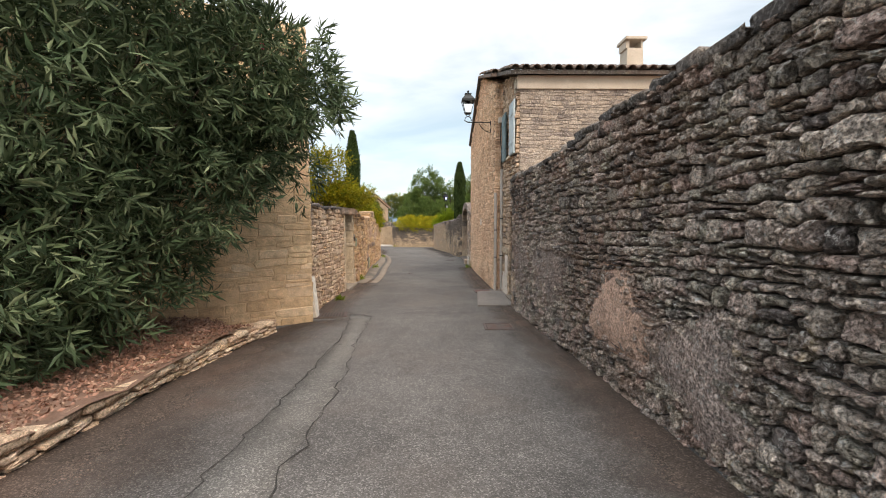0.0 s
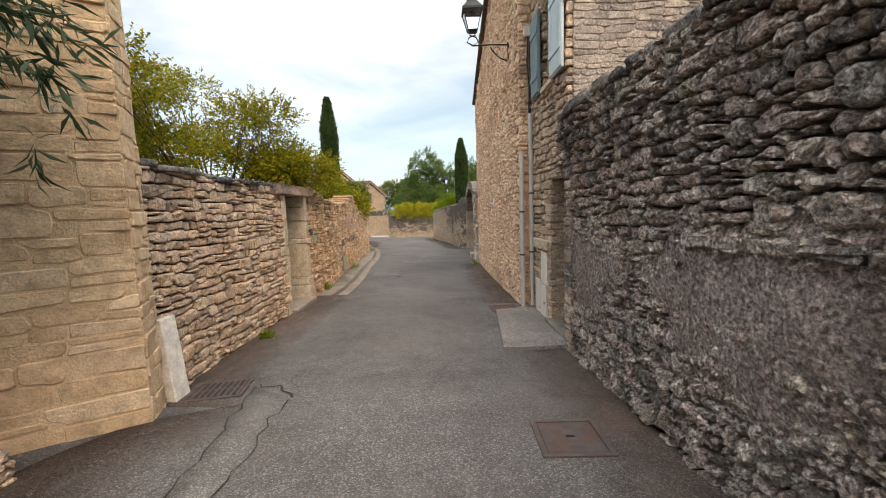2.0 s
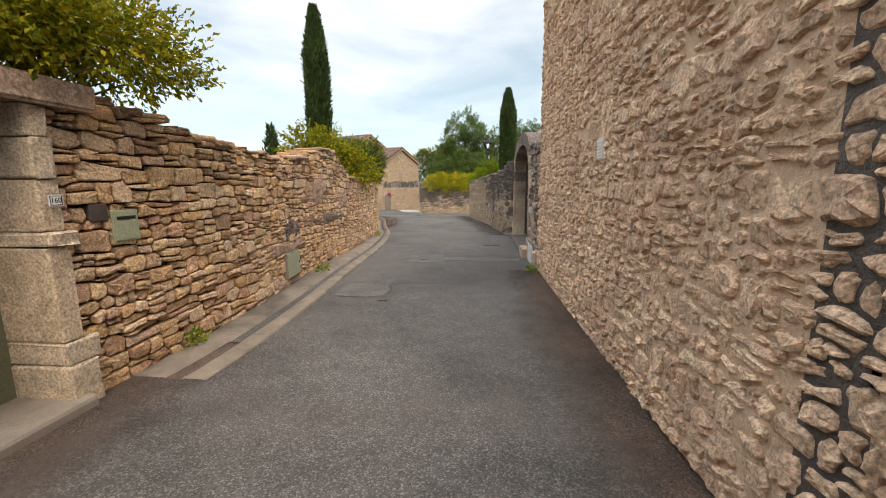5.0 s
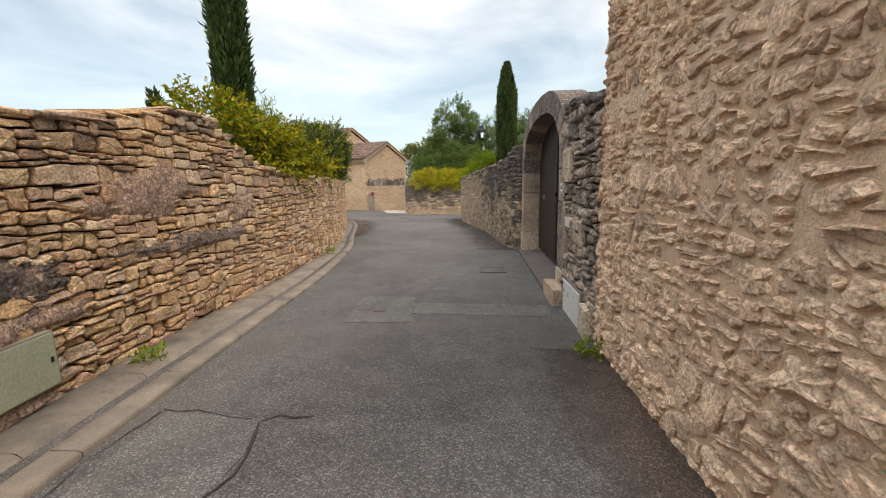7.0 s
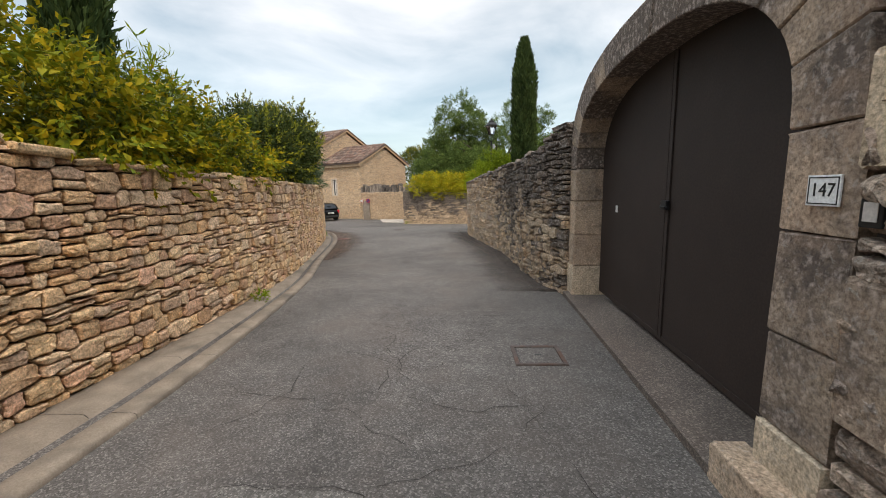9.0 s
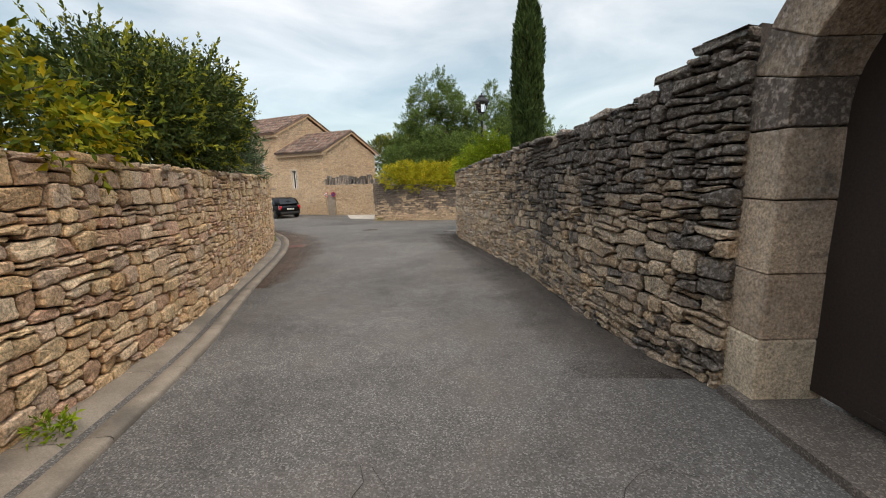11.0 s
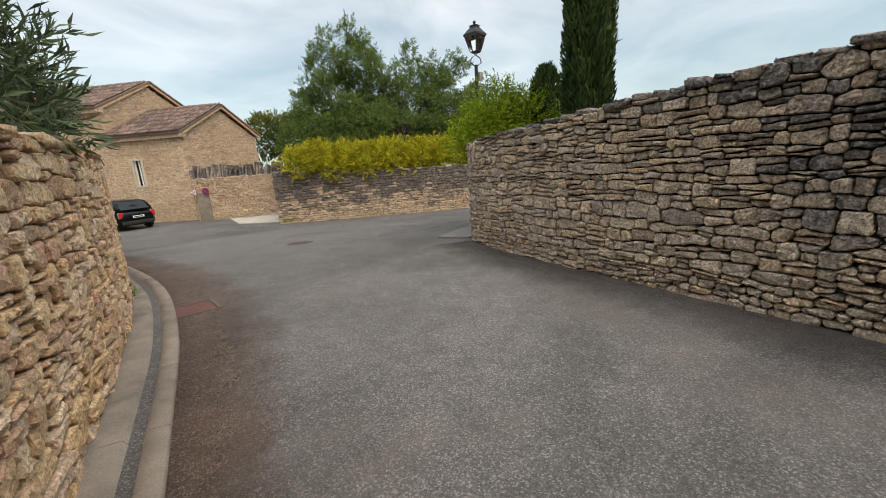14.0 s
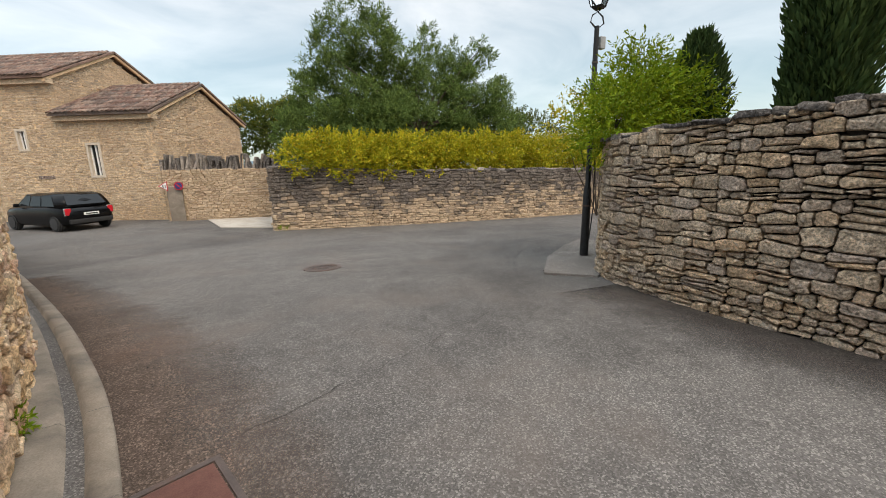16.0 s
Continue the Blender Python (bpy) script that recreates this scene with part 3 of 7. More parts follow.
def stone_field(path, side, low, high, size, holes=(), gap=0.01, proud=0.03, wave=0.02, split=0.2, seed=1, tilt=0.03, dense=1.0, rough=1.0, fine=True, square=2.0):
    """Stones over a wall's face: (arc length, corners, faces) of each. Neighbours share one joint line, so that they fit without crossing."""
    g = np.random.default_rng(seed)
    st = stone_sites(g, path.length, low, high, size, wave, split, dense)
    C, Z, W, H = st.T
    cells = []
    for i, (c, z, w, h) in enumerate(st):
        dx, dz = C - c, Z - z
        near = np.nonzero((abs(dx) < (W + w) * 0.85) & (abs(dz) < (H + h) * 0.95))[0]
        poly = [(c - w * 0.8, z - h * 0.95), (c + w * 0.8, z - h * 0.95), (c + w * 0.8, z + h * 0.95), (c - w * 0.8, z + h * 0.95)]
        for j in near:
            if j == i:
                continue
            x, y, wb, hb = dx[j], dz[j], (w + W[j]) / 2, (h + H[j]) / 2
            ax, az = abs(x) / wb, abs(y) / hb
            nx, nz = math.copysign(ax ** square, x) / wb, math.copysign(az ** square, y) / hb
            k = math.hypot(nx, nz)
            if k < 1e-6:
                continue
            a = math.atan2(nz, nx) + tilt * 1.6 * math.sin((i + j) * 12.9898 + i * j * 0.37)
            nx, nz = math.cos(a), math.sin(a)
            q = az ** 2 / (ax ** 2 + az ** 2)
            f = (1 - q) * w / (w + W[j]) + q * h / (h + H[j])
            poly = clipped(poly, nx, nz, nx * (c + x * f) + nz * (z + y * f) - gap / 2)
            if len(poly) < 3:
                break
        if len(poly) < 3:
            continue
        cc = min(max(c, 0.0), path.length)
        poly = clipped(poly, 1, 0, path.length)
        poly = clipped(poly, -1, 0, 0.0) if poly else poly
        top = high(cc) + g.normal(0, 0.012)
        poly = clipped(poly, 0, 1, top) if poly else poly
        poly = clipped(poly, 0, -1, -low(cc) + 0.02) if poly else poly
        for a, b, c0, c1 in holes:
            if not poly:
                break
            xs, zs = [p[0] for p in poly], [p[1] for p in poly]
            if max(xs) <= a or min(xs) >= b or max(zs) <= c0 or min(zs) >= c1:
                continue
            side_cut = [(a - c, (1, 0, a - 0.004)), (c - b, (-1, 0, -b - 0.004)), (c0 - z, (0, 1, c0 - 0.004)), (z - c1, (0, -1, -c1 - 0.004))]
            best = max(side_cut)
            poly = clipped(poly, *best[1]) if best[0] > -0.03 else []
        if len(poly) >= 3:
            cells.append(poly)
    S, ZZ, D, stones = [], [], [], []
    for poly in cells:
        p = np.array(poly)
        keep = np.linalg.norm(p - np.roll(p, 1, 0), axis=1) > 0.006
        p = p[keep]
        if len(p) < 3:
            continue
        nxt = np.roll(p, -1, 0)
        area = 0.5 * abs(np.sum(p[:, 0] * nxt[:, 1] - nxt[:, 0] * p[:, 1]))
        if area < 0.0008:
            continue
        ring = []
        for i in range(len(p)):
            a, b, c = p[i - 1], p[i], p[(i + 1) % len(p)]
            la, lc = np.linalg.norm(a - b), np.linalg.norm(c - b)
            cut = g.uniform(0.006, 0.026) * (1 if fine else 0.6)
            ring.append(b + (a - b) * min(0.34, cut / la))
            ring.append(b + (c - b) * min(0.34, cut / lc))
            if fine and lc > 0.09:
                m = (b + c) / 2 + (c - b) * g.uniform(-0.14, 0.14)
                nrm = np.array([-(c - b)[1], (c - b)[0]]) / lc
                ring.append(m + nrm * g.uniform(-0.002, 0.010) * rough)
        ring = np.array(ring)
        n = len(ring)
        mid = ring.mean(0)
        v = ring - mid
        r = np.linalg.norm(v, axis=1)
        hh = np.ptp(ring[:, 1])
        ins = np.minimum(g.uniform(0.006, 0.016) * rough, 0.3 * hh)
        nx_ = np.minimum(0.35, ins / (np.abs(v[:, 0]) + 0.02)), np.minimum(0.38, ins / (np.abs(v[:, 1]) + 0.012))
        inner = mid + v * np.column_stack([1 - nx_[0], 1 - nx_[1]])
        d = proud * g.uniform(0.45, 1.5)
        lean = g.normal(0, 0.07, 2) * rough
        d_in = d + (inner - mid) @ lean + g.normal(0, 0.10 * proud + 0.0012, n) * rough
        d_edge = d_in - ins * g.uniform(0.55, 1.25, n)
        d_mid = d + g.uniform(0.0, 0.22) * proud * rough
        S.append(np.concatenate([ring[:, 0], ring[:, 0], inner[:, 0], [mid[0]]]))
        ZZ.append(np.concatenate([ring[:, 1], ring[:, 1], inner[:, 1], [mid[1]]]))
        D.append(np.concatenate([np.full(n, -0.075), d_edge, d_in, [d_mid]]))
        i0 = np.arange(n)
        i1 = (i0 + 1) % n
        quads = [(a, b, n + b, n + a) for a, b in zip(i0, i1)] + [(n + a, n + b, 2 * n + b, 2 * n + a) for a, b in zip(i0, i1)] + [(2 * n + a, 2 * n + b, 3 * n) for a, b in zip(i0, i1)]
        if side < 0:
            quads = [q[::-1] for q in quads]
        stones.append((mid[0], 3 * n + 1, [tuple(int(k) for k in q) for q in quads]))
    S, ZZ, D = np.concatenate(S), np.concatenate(ZZ), np.concatenate(D)
    px, py = np.interp(S, path.s, path.p[:, 0]), np.interp(S, path.s, path.p[:, 1])
    sa, sb = np.clip(S - 0.08, 0, path.length), np.clip(S + 0.08, 0, path.length)
    tx, ty = np.interp(sb, path.s, path.p[:, 0]) - np.interp(sa, path.s, path.p[:, 0]), np.interp(sb, path.s, path.p[:, 1]) - np.interp(sa, path.s, path.p[:, 1])
    k = np.hypot(tx, ty) + 1e-9
    V = np.column_stack([px + ty / k * side * D, py - tx / k * side * D, ZZ])
    out, o = [], 0
    for s, n, f in stones:
        out.append((s, V[o:o + n], f))
        o += n
    return out


def lay(parent, stones, material, stretch=None, name="stone", limit=300):
    """Stones of the stretch become pieces of their own; the rest is one joined part."""
    vs, fs, o, count = [], [], 0, 0
    for s, v, f in stones:
        if stretch and stretch[0] <= s <= stretch[1] and count < limit:
            me = bpy.data.meshes.new(name)
            at = v.mean(0)
            me.from_pydata((v - at).tolist(), [], f)
            me.materials.append(material)
            ob = new(name, me)
            ob.parent = parent
            ob.matrix_basis = Matrix.Translation(at.tolist())
            count += 1
        else:
            vs.append(v)
            fs += [tuple(k + o for k in q) for q in f]
            o += len(v)
    if vs:
        me = bpy.data.meshes.new(name + "work")
        me.from_pydata(np.concatenate(vs).tolist(), [], fs)
        me.materials.append(material)
        ob = new(name + "work", me)
        ob.parent = parent
        tagged(ob, kind="stuff")


def wall_core(name, path, side, low, high, thick, material, holes=(), inset=0.02, step=0.35):
    """The body of a wall behind its stones, with openings left through it."""
    cuts = sorted({0.0, path.length, *[x for h in holes for x in h[:2] if 0 < x < path.length], *np.arange(step, path.length, step)})
    vs, fs = [], []
    for a, b in zip(cuts[:-1], cuts[1:]):
        if b - a < 1e-4:
            continue
        mid = (a + b) / 2
        blocked = sorted((h[2], h[3]) for h in holes if h[0] - 1e-6 < mid < h[1] + 1e-6)
        spans, z = [], None
        for c0, c1 in blocked:
            spans.append((z, c0))
            z = c1
        spans.append((z, None))
        for z0, z1 in spans:
            q = []
            for s in (a, b):
                p, t = path.at(s), path.along(s)
                n = np.array([t[1], -t[0]]) * side
                lo = low(s) - 0.25 if z0 is None else z0
                hi = high(s) if z1 is None else z1
                if hi <= lo:
                    hi = lo + 0.001
                f_, b_ = p - n * inset, p - n * thick
                q += [(*f_, lo), (*f_, hi), (*b_, hi), (*b_, lo)]
            o = len(vs)
            vs += q
            fs += [(o, o + 1, o + 2, o + 3), (o + 7, o + 6, o + 5, o + 4)] + [(o + i, o + 4 + i, o + 4 + (i + 1) % 4, o + (i + 1) % 4) for i in range(4)]
    bm = bmesh.new()
    bv = [bm.verts.new(v) for v in vs]
    for f in fs:
        bm.faces.new([bv[i] for i in f])
    bmesh.ops.recalc_face_normals(bm, faces=bm.faces)
    return part(name, bm, material)


def stone_wall(name, label, pts, side, low, high, thick, size, stone_m, joint_m, holes=(), stretch=None, seed=1, coping=None, curved=True, cope_m=None, category="stone wall", **kw):
    path = Path(pts, curved)
    inset = kw.pop("inset", 0.045)
    core = wall_core(name, path, side, low, high, thick, joint_m, holes, inset)
    tagged(core, label, category, kind="structure")
    frames = stone_field(path, side, low, high, size, holes, seed=seed, **kw)
    lay(core, frames, stone_m, stretch)
    if coping:
        cope(core, path, side, high, thick, coping, cope_m or M_COPE, seed)
    return core, path


def cope(parent, path, side, high, thick, size, material, seed):
    """Rough flat stones along the top of a wall."""
    g = np.random.default_rng(seed + 50)
    s, bm, count = 0.0, bmesh.new(), 0
    (w0, w1), (h0, h1) = size
    while s < path.length - 0.05:
        w = min(g.uniform(w0, w1), path.length - s)
        p, t = path.at(s + w / 2), path.along(s + w / 2)
        n = np.array([t[1], -t[0]]) * side
        h = g.uniform(h0, h1)
        c = p - n * (thick / 2 - 0.02 + g.uniform(-0.03, 0.03))
        m = Matrix(((t[0], n[0], 0, c[0]), (t[1], n[1], 0, c[1]), (0, 0, 1, high(s + w / 2) - 0.02), (0, 0, 0, 1))) @ Matrix.Rotation(g.normal(0, 0.05), 4, "Y") @ Matrix.Rotation(g.normal(0, 0.04), 4, "X")
        box(bm, (-w / 2 + 0.006, -thick / 2 - 0.03, 0), (w / 2 - 0.006, thick / 2 + g.uniform(0.0, 0.05), h), min(0.03, h * 0.35), 0.008, m)
        s += w
    ob = part("coping", bm, material, parent)
    for p_ in ob.data.polygons:
        p_.use_smooth = True
    tagged(ob, kind="stuff")


# -- leaves and trees
def leaves(name, base, way, length, width, material, parent=None, fold=0.25, curl=0.15):
    """Pointed folded leaves: arrays of base points, directions, lengths and widths."""
    n = len(base)
    way = way / (np.linalg.norm(way, axis=1)[:, None] + 1e-9)
    rnd = RNG.normal(size=(n, 3))
    u = np.cross(way, rnd)
    u /= np.linalg.norm(u, axis=1)[:, None] + 1e-9
    w = np.cross(u, way)
    L, W = length[:, None], width[:, None]
    a = base
    mid = base + way * L * 0.5 + w * L * curl * 0.3
    v = np.stack([a, mid + u * W * 0.5 + w * W * fold, mid, mid - u * W * 0.5 + w * W * fold, base + way * L - w * L * curl * 0.4], 1)
    o = np.arange(n)[:, None] * 5
    tri = np.array([[0, 1, 2], [0, 2, 3], [1, 4, 2], [2, 4, 3]])
    f = (o[:, :, None] + tri[None]).reshape(-1, 3)
    return sheet(name, v.reshape(-1, 3), f, material, parent)


def in_blobs(blobs, count, shell=0.5, seed=1):
    """Points in ellipsoids (centre, radii), more of them near the skin; and the way outwards."""
    g = np.random.default_rng(seed)
    vol = np.array([np.prod(r) ** 0.75 for _, r in blobs])
    pick = g.choice(len(blobs), count, p=vol / vol.sum())
    c, r = np.array([b[0] for b in blobs], float)[pick], np.array([b[1] for b in blobs], float)[pick]
    d = g.normal(size=(count, 3))
    d /= np.linalg.norm(d, axis=1)[:, None]
    q = shell + (1 - shell) * g.random(count) ** 0.6
    q *= 1 + 0.18 * np.sin(d[:, 0] * 5 + pick) * np.cos(d[:, 2] * 6 + pick * 2)
    return c + d * r * q[:, None], d


def foliage(parent, blobs, twigs, per, leaf, material, seed=1, shell=0.5, up=0.3, twig=0.25, spread=0.9, name="crown", droop=0.0, keep=None):
    """Twigs scattered over blobs, each with leaves set along it."""
    g = np.random.default_rng(seed)
    p, d = in_blobs(blobs, twigs, shell, seed)
    if keep is not None:
        ok = keep(p)
        p, d = p[ok], d[ok]
        twigs = len(p)
    d = d + g.normal(0, 0.45, (twigs, 3)) + np.array([0, 0, up])
    d /= np.linalg.norm(d, axis=1)[:, None]
    t = np.tile(np.linspace(0.0, 1.0, per), twigs)
    P, D = np.repeat(p, per, 0), np.repeat(d, per, 0)
    k = len(P)
    base = P + D * (t * twig)[:, None]
    way = D * (0.35 + 0.5 * t)[:, None] + g.normal(0, spread * 0.5, (k, 3)) - np.array([0, 0, droop])
    L = g.uniform(leaf[0] * 0.65, leaf[0] * 1.2, k)
    return leaves(name, base, way, L, L * leaf[1] / leaf[0] * g.uniform(0.8, 1.2, k), material, parent)


def limbs(parent, root, blobs, count, r0, seed=1, name="trunk", trunk_top=None):
    """A trunk or stems from the root, and limbs that taper out into the blobs."""
    g = np.random.default_rng(seed)
    p, _ = in_blobs(blobs, count, 0.3, seed + 5)
    runs = []
    root = np.asarray(root, float)
    fork = np.asarray(trunk_top, float) if trunk_top is not None else root
    if trunk_top is not None:
        t = np.linspace(0, 1, 7)[:, None]
        runs.append((root + (fork - root) * t + g.normal(0, r0 * 0.25, (7, 3)) * t, np.linspace(r0 * 1.25, r0 * 0.7, 7)))
    for q in p:
        t = np.linspace(0, 1, 7)[:, None]
        bend = np.array([0, 0, 0.25 * np.linalg.norm(q - fork)])
        line = fork + (q - fork) * t + bend * t * (1 - t) + g.normal(0, 0.03, (7, 3)) * t
        rr = r0 * (0.45 if trunk_top is not None else 0.8)
        runs.append((line, np.linspace(rr, rr * 0.12, 7)))
    return tubes(name, runs, M_WOOD, parent, 5)

# ---- ground, road, hills ----
def lin(pts):
    """A height along a wall by its arc length, from (s, z) pairs."""
    xs, zs = zip(*pts)
    return lambda s: float(np.interp(s, xs, zs))


def ground_sheet(name, xs, ys, drop, material, label, category):
    v = [(x, y, gz(y) - drop) for y in ys for x in xs]
    k = len(xs)
    f = [(j * k + i, j * k + i + 1, (j + 1) * k + i + 1, (j + 1) * k + i) for j in range(len(ys) - 1) for i in range(k - 1)]
    return tagged(sheet(name, v, f, material, None, True), label, category, kind="structure")


ground_sheet("ground", [-3000, -300, -60, -20, 0, 20, 60, 300, 3000], [-3000, -300, *np.arange(-40, 64, 2.0), 80, 120, 200, 400, 900, 3000], 0.06, M_SOIL, "dry garden soil and rough ground", "ground")
ground_sheet("road", np.arange(-30, 24.1, 1.5), np.arange(-14, 64, 0.5), 0.0, M_ROAD, "worn grey asphalt of a narrow village lane", "road")

# Ridge on the horizon; its blue carries the air's haze.
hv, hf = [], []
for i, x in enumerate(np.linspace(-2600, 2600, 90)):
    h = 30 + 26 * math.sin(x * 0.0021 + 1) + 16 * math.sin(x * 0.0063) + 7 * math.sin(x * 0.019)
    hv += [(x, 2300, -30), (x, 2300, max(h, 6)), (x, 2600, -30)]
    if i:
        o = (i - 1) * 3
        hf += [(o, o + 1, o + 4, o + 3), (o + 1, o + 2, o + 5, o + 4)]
tagged(sheet("backdrop", hv, hf, M_HILL, None, True), "distant ridge of hills, haze put into its blue colour", "hills", kind="structure")


def on_road(name, outline, lift, material, label, category, kind="structure", parent=None):
    """A flat patch lying on the street, from its outline on the plan."""
    bm = bmesh.new()
    prism(bm, [(x, y, gz(y) + lift) for x, y in outline], (0, 0, -lift - 0.03))
    ob = part(name, bm, material, parent)
    return tagged(ob, label, category, kind=kind)


def ragged(a, b, width_a, width_b, seed, step=0.25, wob=0.05):
    """An outline for a strip between two lines on the plan, with an uneven outer edge."""
    g = np.random.default_rng(seed)
    pa, pb = Path(a), Path(b)
    n = max(3, int(pa.length / step))
    i_, o_ = [], []
    for k in range(n + 1):
        i_.append(tuple(pa.at(pa.length * k / n)))
        q = pb.at(pb.length * k / n) + g.normal(0, wob, 2)
        o_.append(tuple(q))
    return i_, o_


def strip(name, a, b, lift, material, label, category, seed=1, step=0.25, wob=0.05):
    i_, o_ = ragged(a, b, 0, 0, seed, step, wob)
    v = [(x, y, gz(y) + lift) for x, y in i_] + [(x, y, gz(y) + lift * 0.6) for x, y in o_]
    v += [(x, y, gz(y) - 0.03) for x, y in i_] + [(x, y, gz(y) - 0.03) for x, y in o_]
    n = len(i_)
    f = []
    for k in range(n - 1):
        f += [(k, n + k, n + k + 1, k + 1), (n + k, 3 * n + k, 3 * n + k + 1, n + k + 1), (2 * n + k, k, k + 1, 2 * n + k + 1)]
    f += [(0, 2 * n, 3 * n, n), (n - 1, 2 * n - 1, 4 * n - 1, 3 * n - 1)]
    ob = sheet(name, v, f, material)
    ob.data.attributes.new("edge", "FLOAT", "POINT").data.foreach_set("value", ([0.0] * n + [1.0] * n) * 2)
    return tagged(ob, label, category, kind="structure")


LEFT_FACE = [(-2.30, 7.05), (-2.40, 8.2), (-2.44, 9.5), (-2.42, 10.36)]
LEFT_FACE2 = [(-2.46, 11.52), (-2.48, 12.5), (-2.50, 13.6), (-2.62, 14.8), (-2.76, 16.2), (-2.82, 17.6), (-2.86, 19.0), (-3.02, 21.0), (-3.22, 22.6), (-3.52, 24.1), (-3.95, 25.7), (-4.38, 27.2), (-4.78, 28.6), (-5.35, 30.3), (-6.1, 32.1), (-7.4, 34.5), (-9.4, 38.0), (-12.0, 42.4)]
GUTTER_EDGE = [(-1.80, 11.9), (-1.78, 12.6), (-1.85, 14.3), (-1.97, 15.8), (-2.08, 17.6), (-2.18, 19.2), (-2.42, 21.0), (-2.78, 22.9), (-3.12, 24.1), (-3.50, 25.4), (-3.95, 27.2), (-4.40, 28.9), (-5.0, 30.6), (-5.62, 31.9), (-6.65, 33.8), (-8.6, 37.1), (-11.0, 41.0)]

strip("road_edge_left", [(-2.32, 7.0), (-2.5, 9.5), (-2.5, 12.7)], [(-1.35, 7.0), (-1.6, 9.3), (-1.45, 12.7)], 0.006, M_DIRT, "reddish grit strip at the foot of the wall", "verge", 3)
strip("road_edge_bed", [(-2.25, 6.72), (-2.6, 5.9), (-2.72, 3.8), (-2.66, 1.0), (-2.6, -3)], [(-1.2, 7.1), (-1.4, 6.2), (-1.5, 5.2), (-1.4, 3.0), (-1.4, 1.0), (-1.4, -3)], 0.005, M_DIRT, "gritty reddish asphalt edge along the bed", "verge", 4)
strip("road_edge_right", [(1.75, -3), (1.72, 3.4), (1.62, 8.1)], [(0.9, -3), (0.95, 3.4), (0.85, 8.1)], 0.004, M_DIRT, "dusty grit along the foot of the wall", "verge", 5)
strip("road_edge_right_2", [(1.45, 22.2), (1.15, 24), (0.9, 27), (0.1, 30), (-0.15, 31.8)], [(0.3, 22.2), (-0.05, 24), (-0.35, 27), (-1.0, 30), (-1.2, 31.8)], 0.005, M_WALLSTRIP, "darker brown strip along the foot of the wall, fading outwards", "verge", 6, 0.2, 0.035)

strip("road_edge_bend", [(-3.50, 25.4), (-3.95, 27.2), (-4.40, 28.9), (-5.0, 30.6), (-5.62, 31.9), (-6.65, 33.8), (-8.6, 37.1)], [(-3.1, 25.4), (-3.1, 27.2), (-3.3, 28.9), (-3.8, 30.6), (-4.4, 31.9), (-5.5, 33.8), (-7.9, 37.1)], 0.004, M_DIRT, "reddish grit gathered along the gutter", "verge", 9, 0.25, 0.06)
strip("road_edge_house", [(1.55, 10.6), (1.48, 13), (1.46, 16.4)], [(0.8, 10.6), (0.75, 13), (0.7, 16.4)], 0.005, M_DIRT, "reddish gritty asphalt strip along the house, fading outwards", "verge", 7)
strip("road_patch_left", [(-1.42, -3), (-1.40, 3.2), (-1.37, 5.5), (-1.5, 6.6), (-1.62, 7.34)], [(-0.92, -3), (-0.95, 2.0), (-0.97, 3.9), (-1.12, 5.5), (-1.17, 7.03)], 0.006, M_PALEPATCH, "trench patch in the asphalt with broken edges", "road patch", 8, 0.3, 0.012)
on_road("road_patch_square", [(-1.14, 17.08), (-0.36, 17.1), (-0.42, 18.11), (-1.17, 18.13)], 0.004, M_PALEPATCH, "square pale asphalt patch round a drain cover", "road patch")
on_road("road_patch_cross", [(-0.4, 17.4), (1.2, 17.3), (1.25, 17.75), (-0.4, 17.85)], 0.003, M_PALEPATCH, "narrow pale trench patch across the lane", "road patch")
on_road("road_patch_crazed", [(-1.7, 14.5), (-1.3, 14.44), (-1.0, 14.53), (-0.97, 14.87), (-1.06, 15.22), (-1.75, 15.28)], 0.005, M_PALEPATCH, "smooth asphalt patch with cracked edges", "road patch")


def crack(pts, seed, wide=0.012):
    g = np.random.default_rng(seed)
    p = Path(pts)
    n = max(4, int(p.length / 0.12))
    v = []
    for k in range(n + 1):
        s = p.length * k / n
        c, t = p.at(s) + g.normal(0, 0.022, 2), p.along(s)
        w = min(wide, 0.03) * g.uniform(0.1, 0.45)
        q = np.array([t[1], -t[0]]) * w
        v += [(*(c + q), gz(c[1]) + 0.007), (*(c - q), gz(c[1]) + 0.007)]
    f = [(2 * k, 2 * k + 1, 2 * k + 3, 2 * k + 2) for k in range(n)]
    ob = sheet("road_crack", v, f, M_CRACK)
    tagged(ob, "dark crack in the asphalt", "crack", "cracks in the asphalt", "structure")


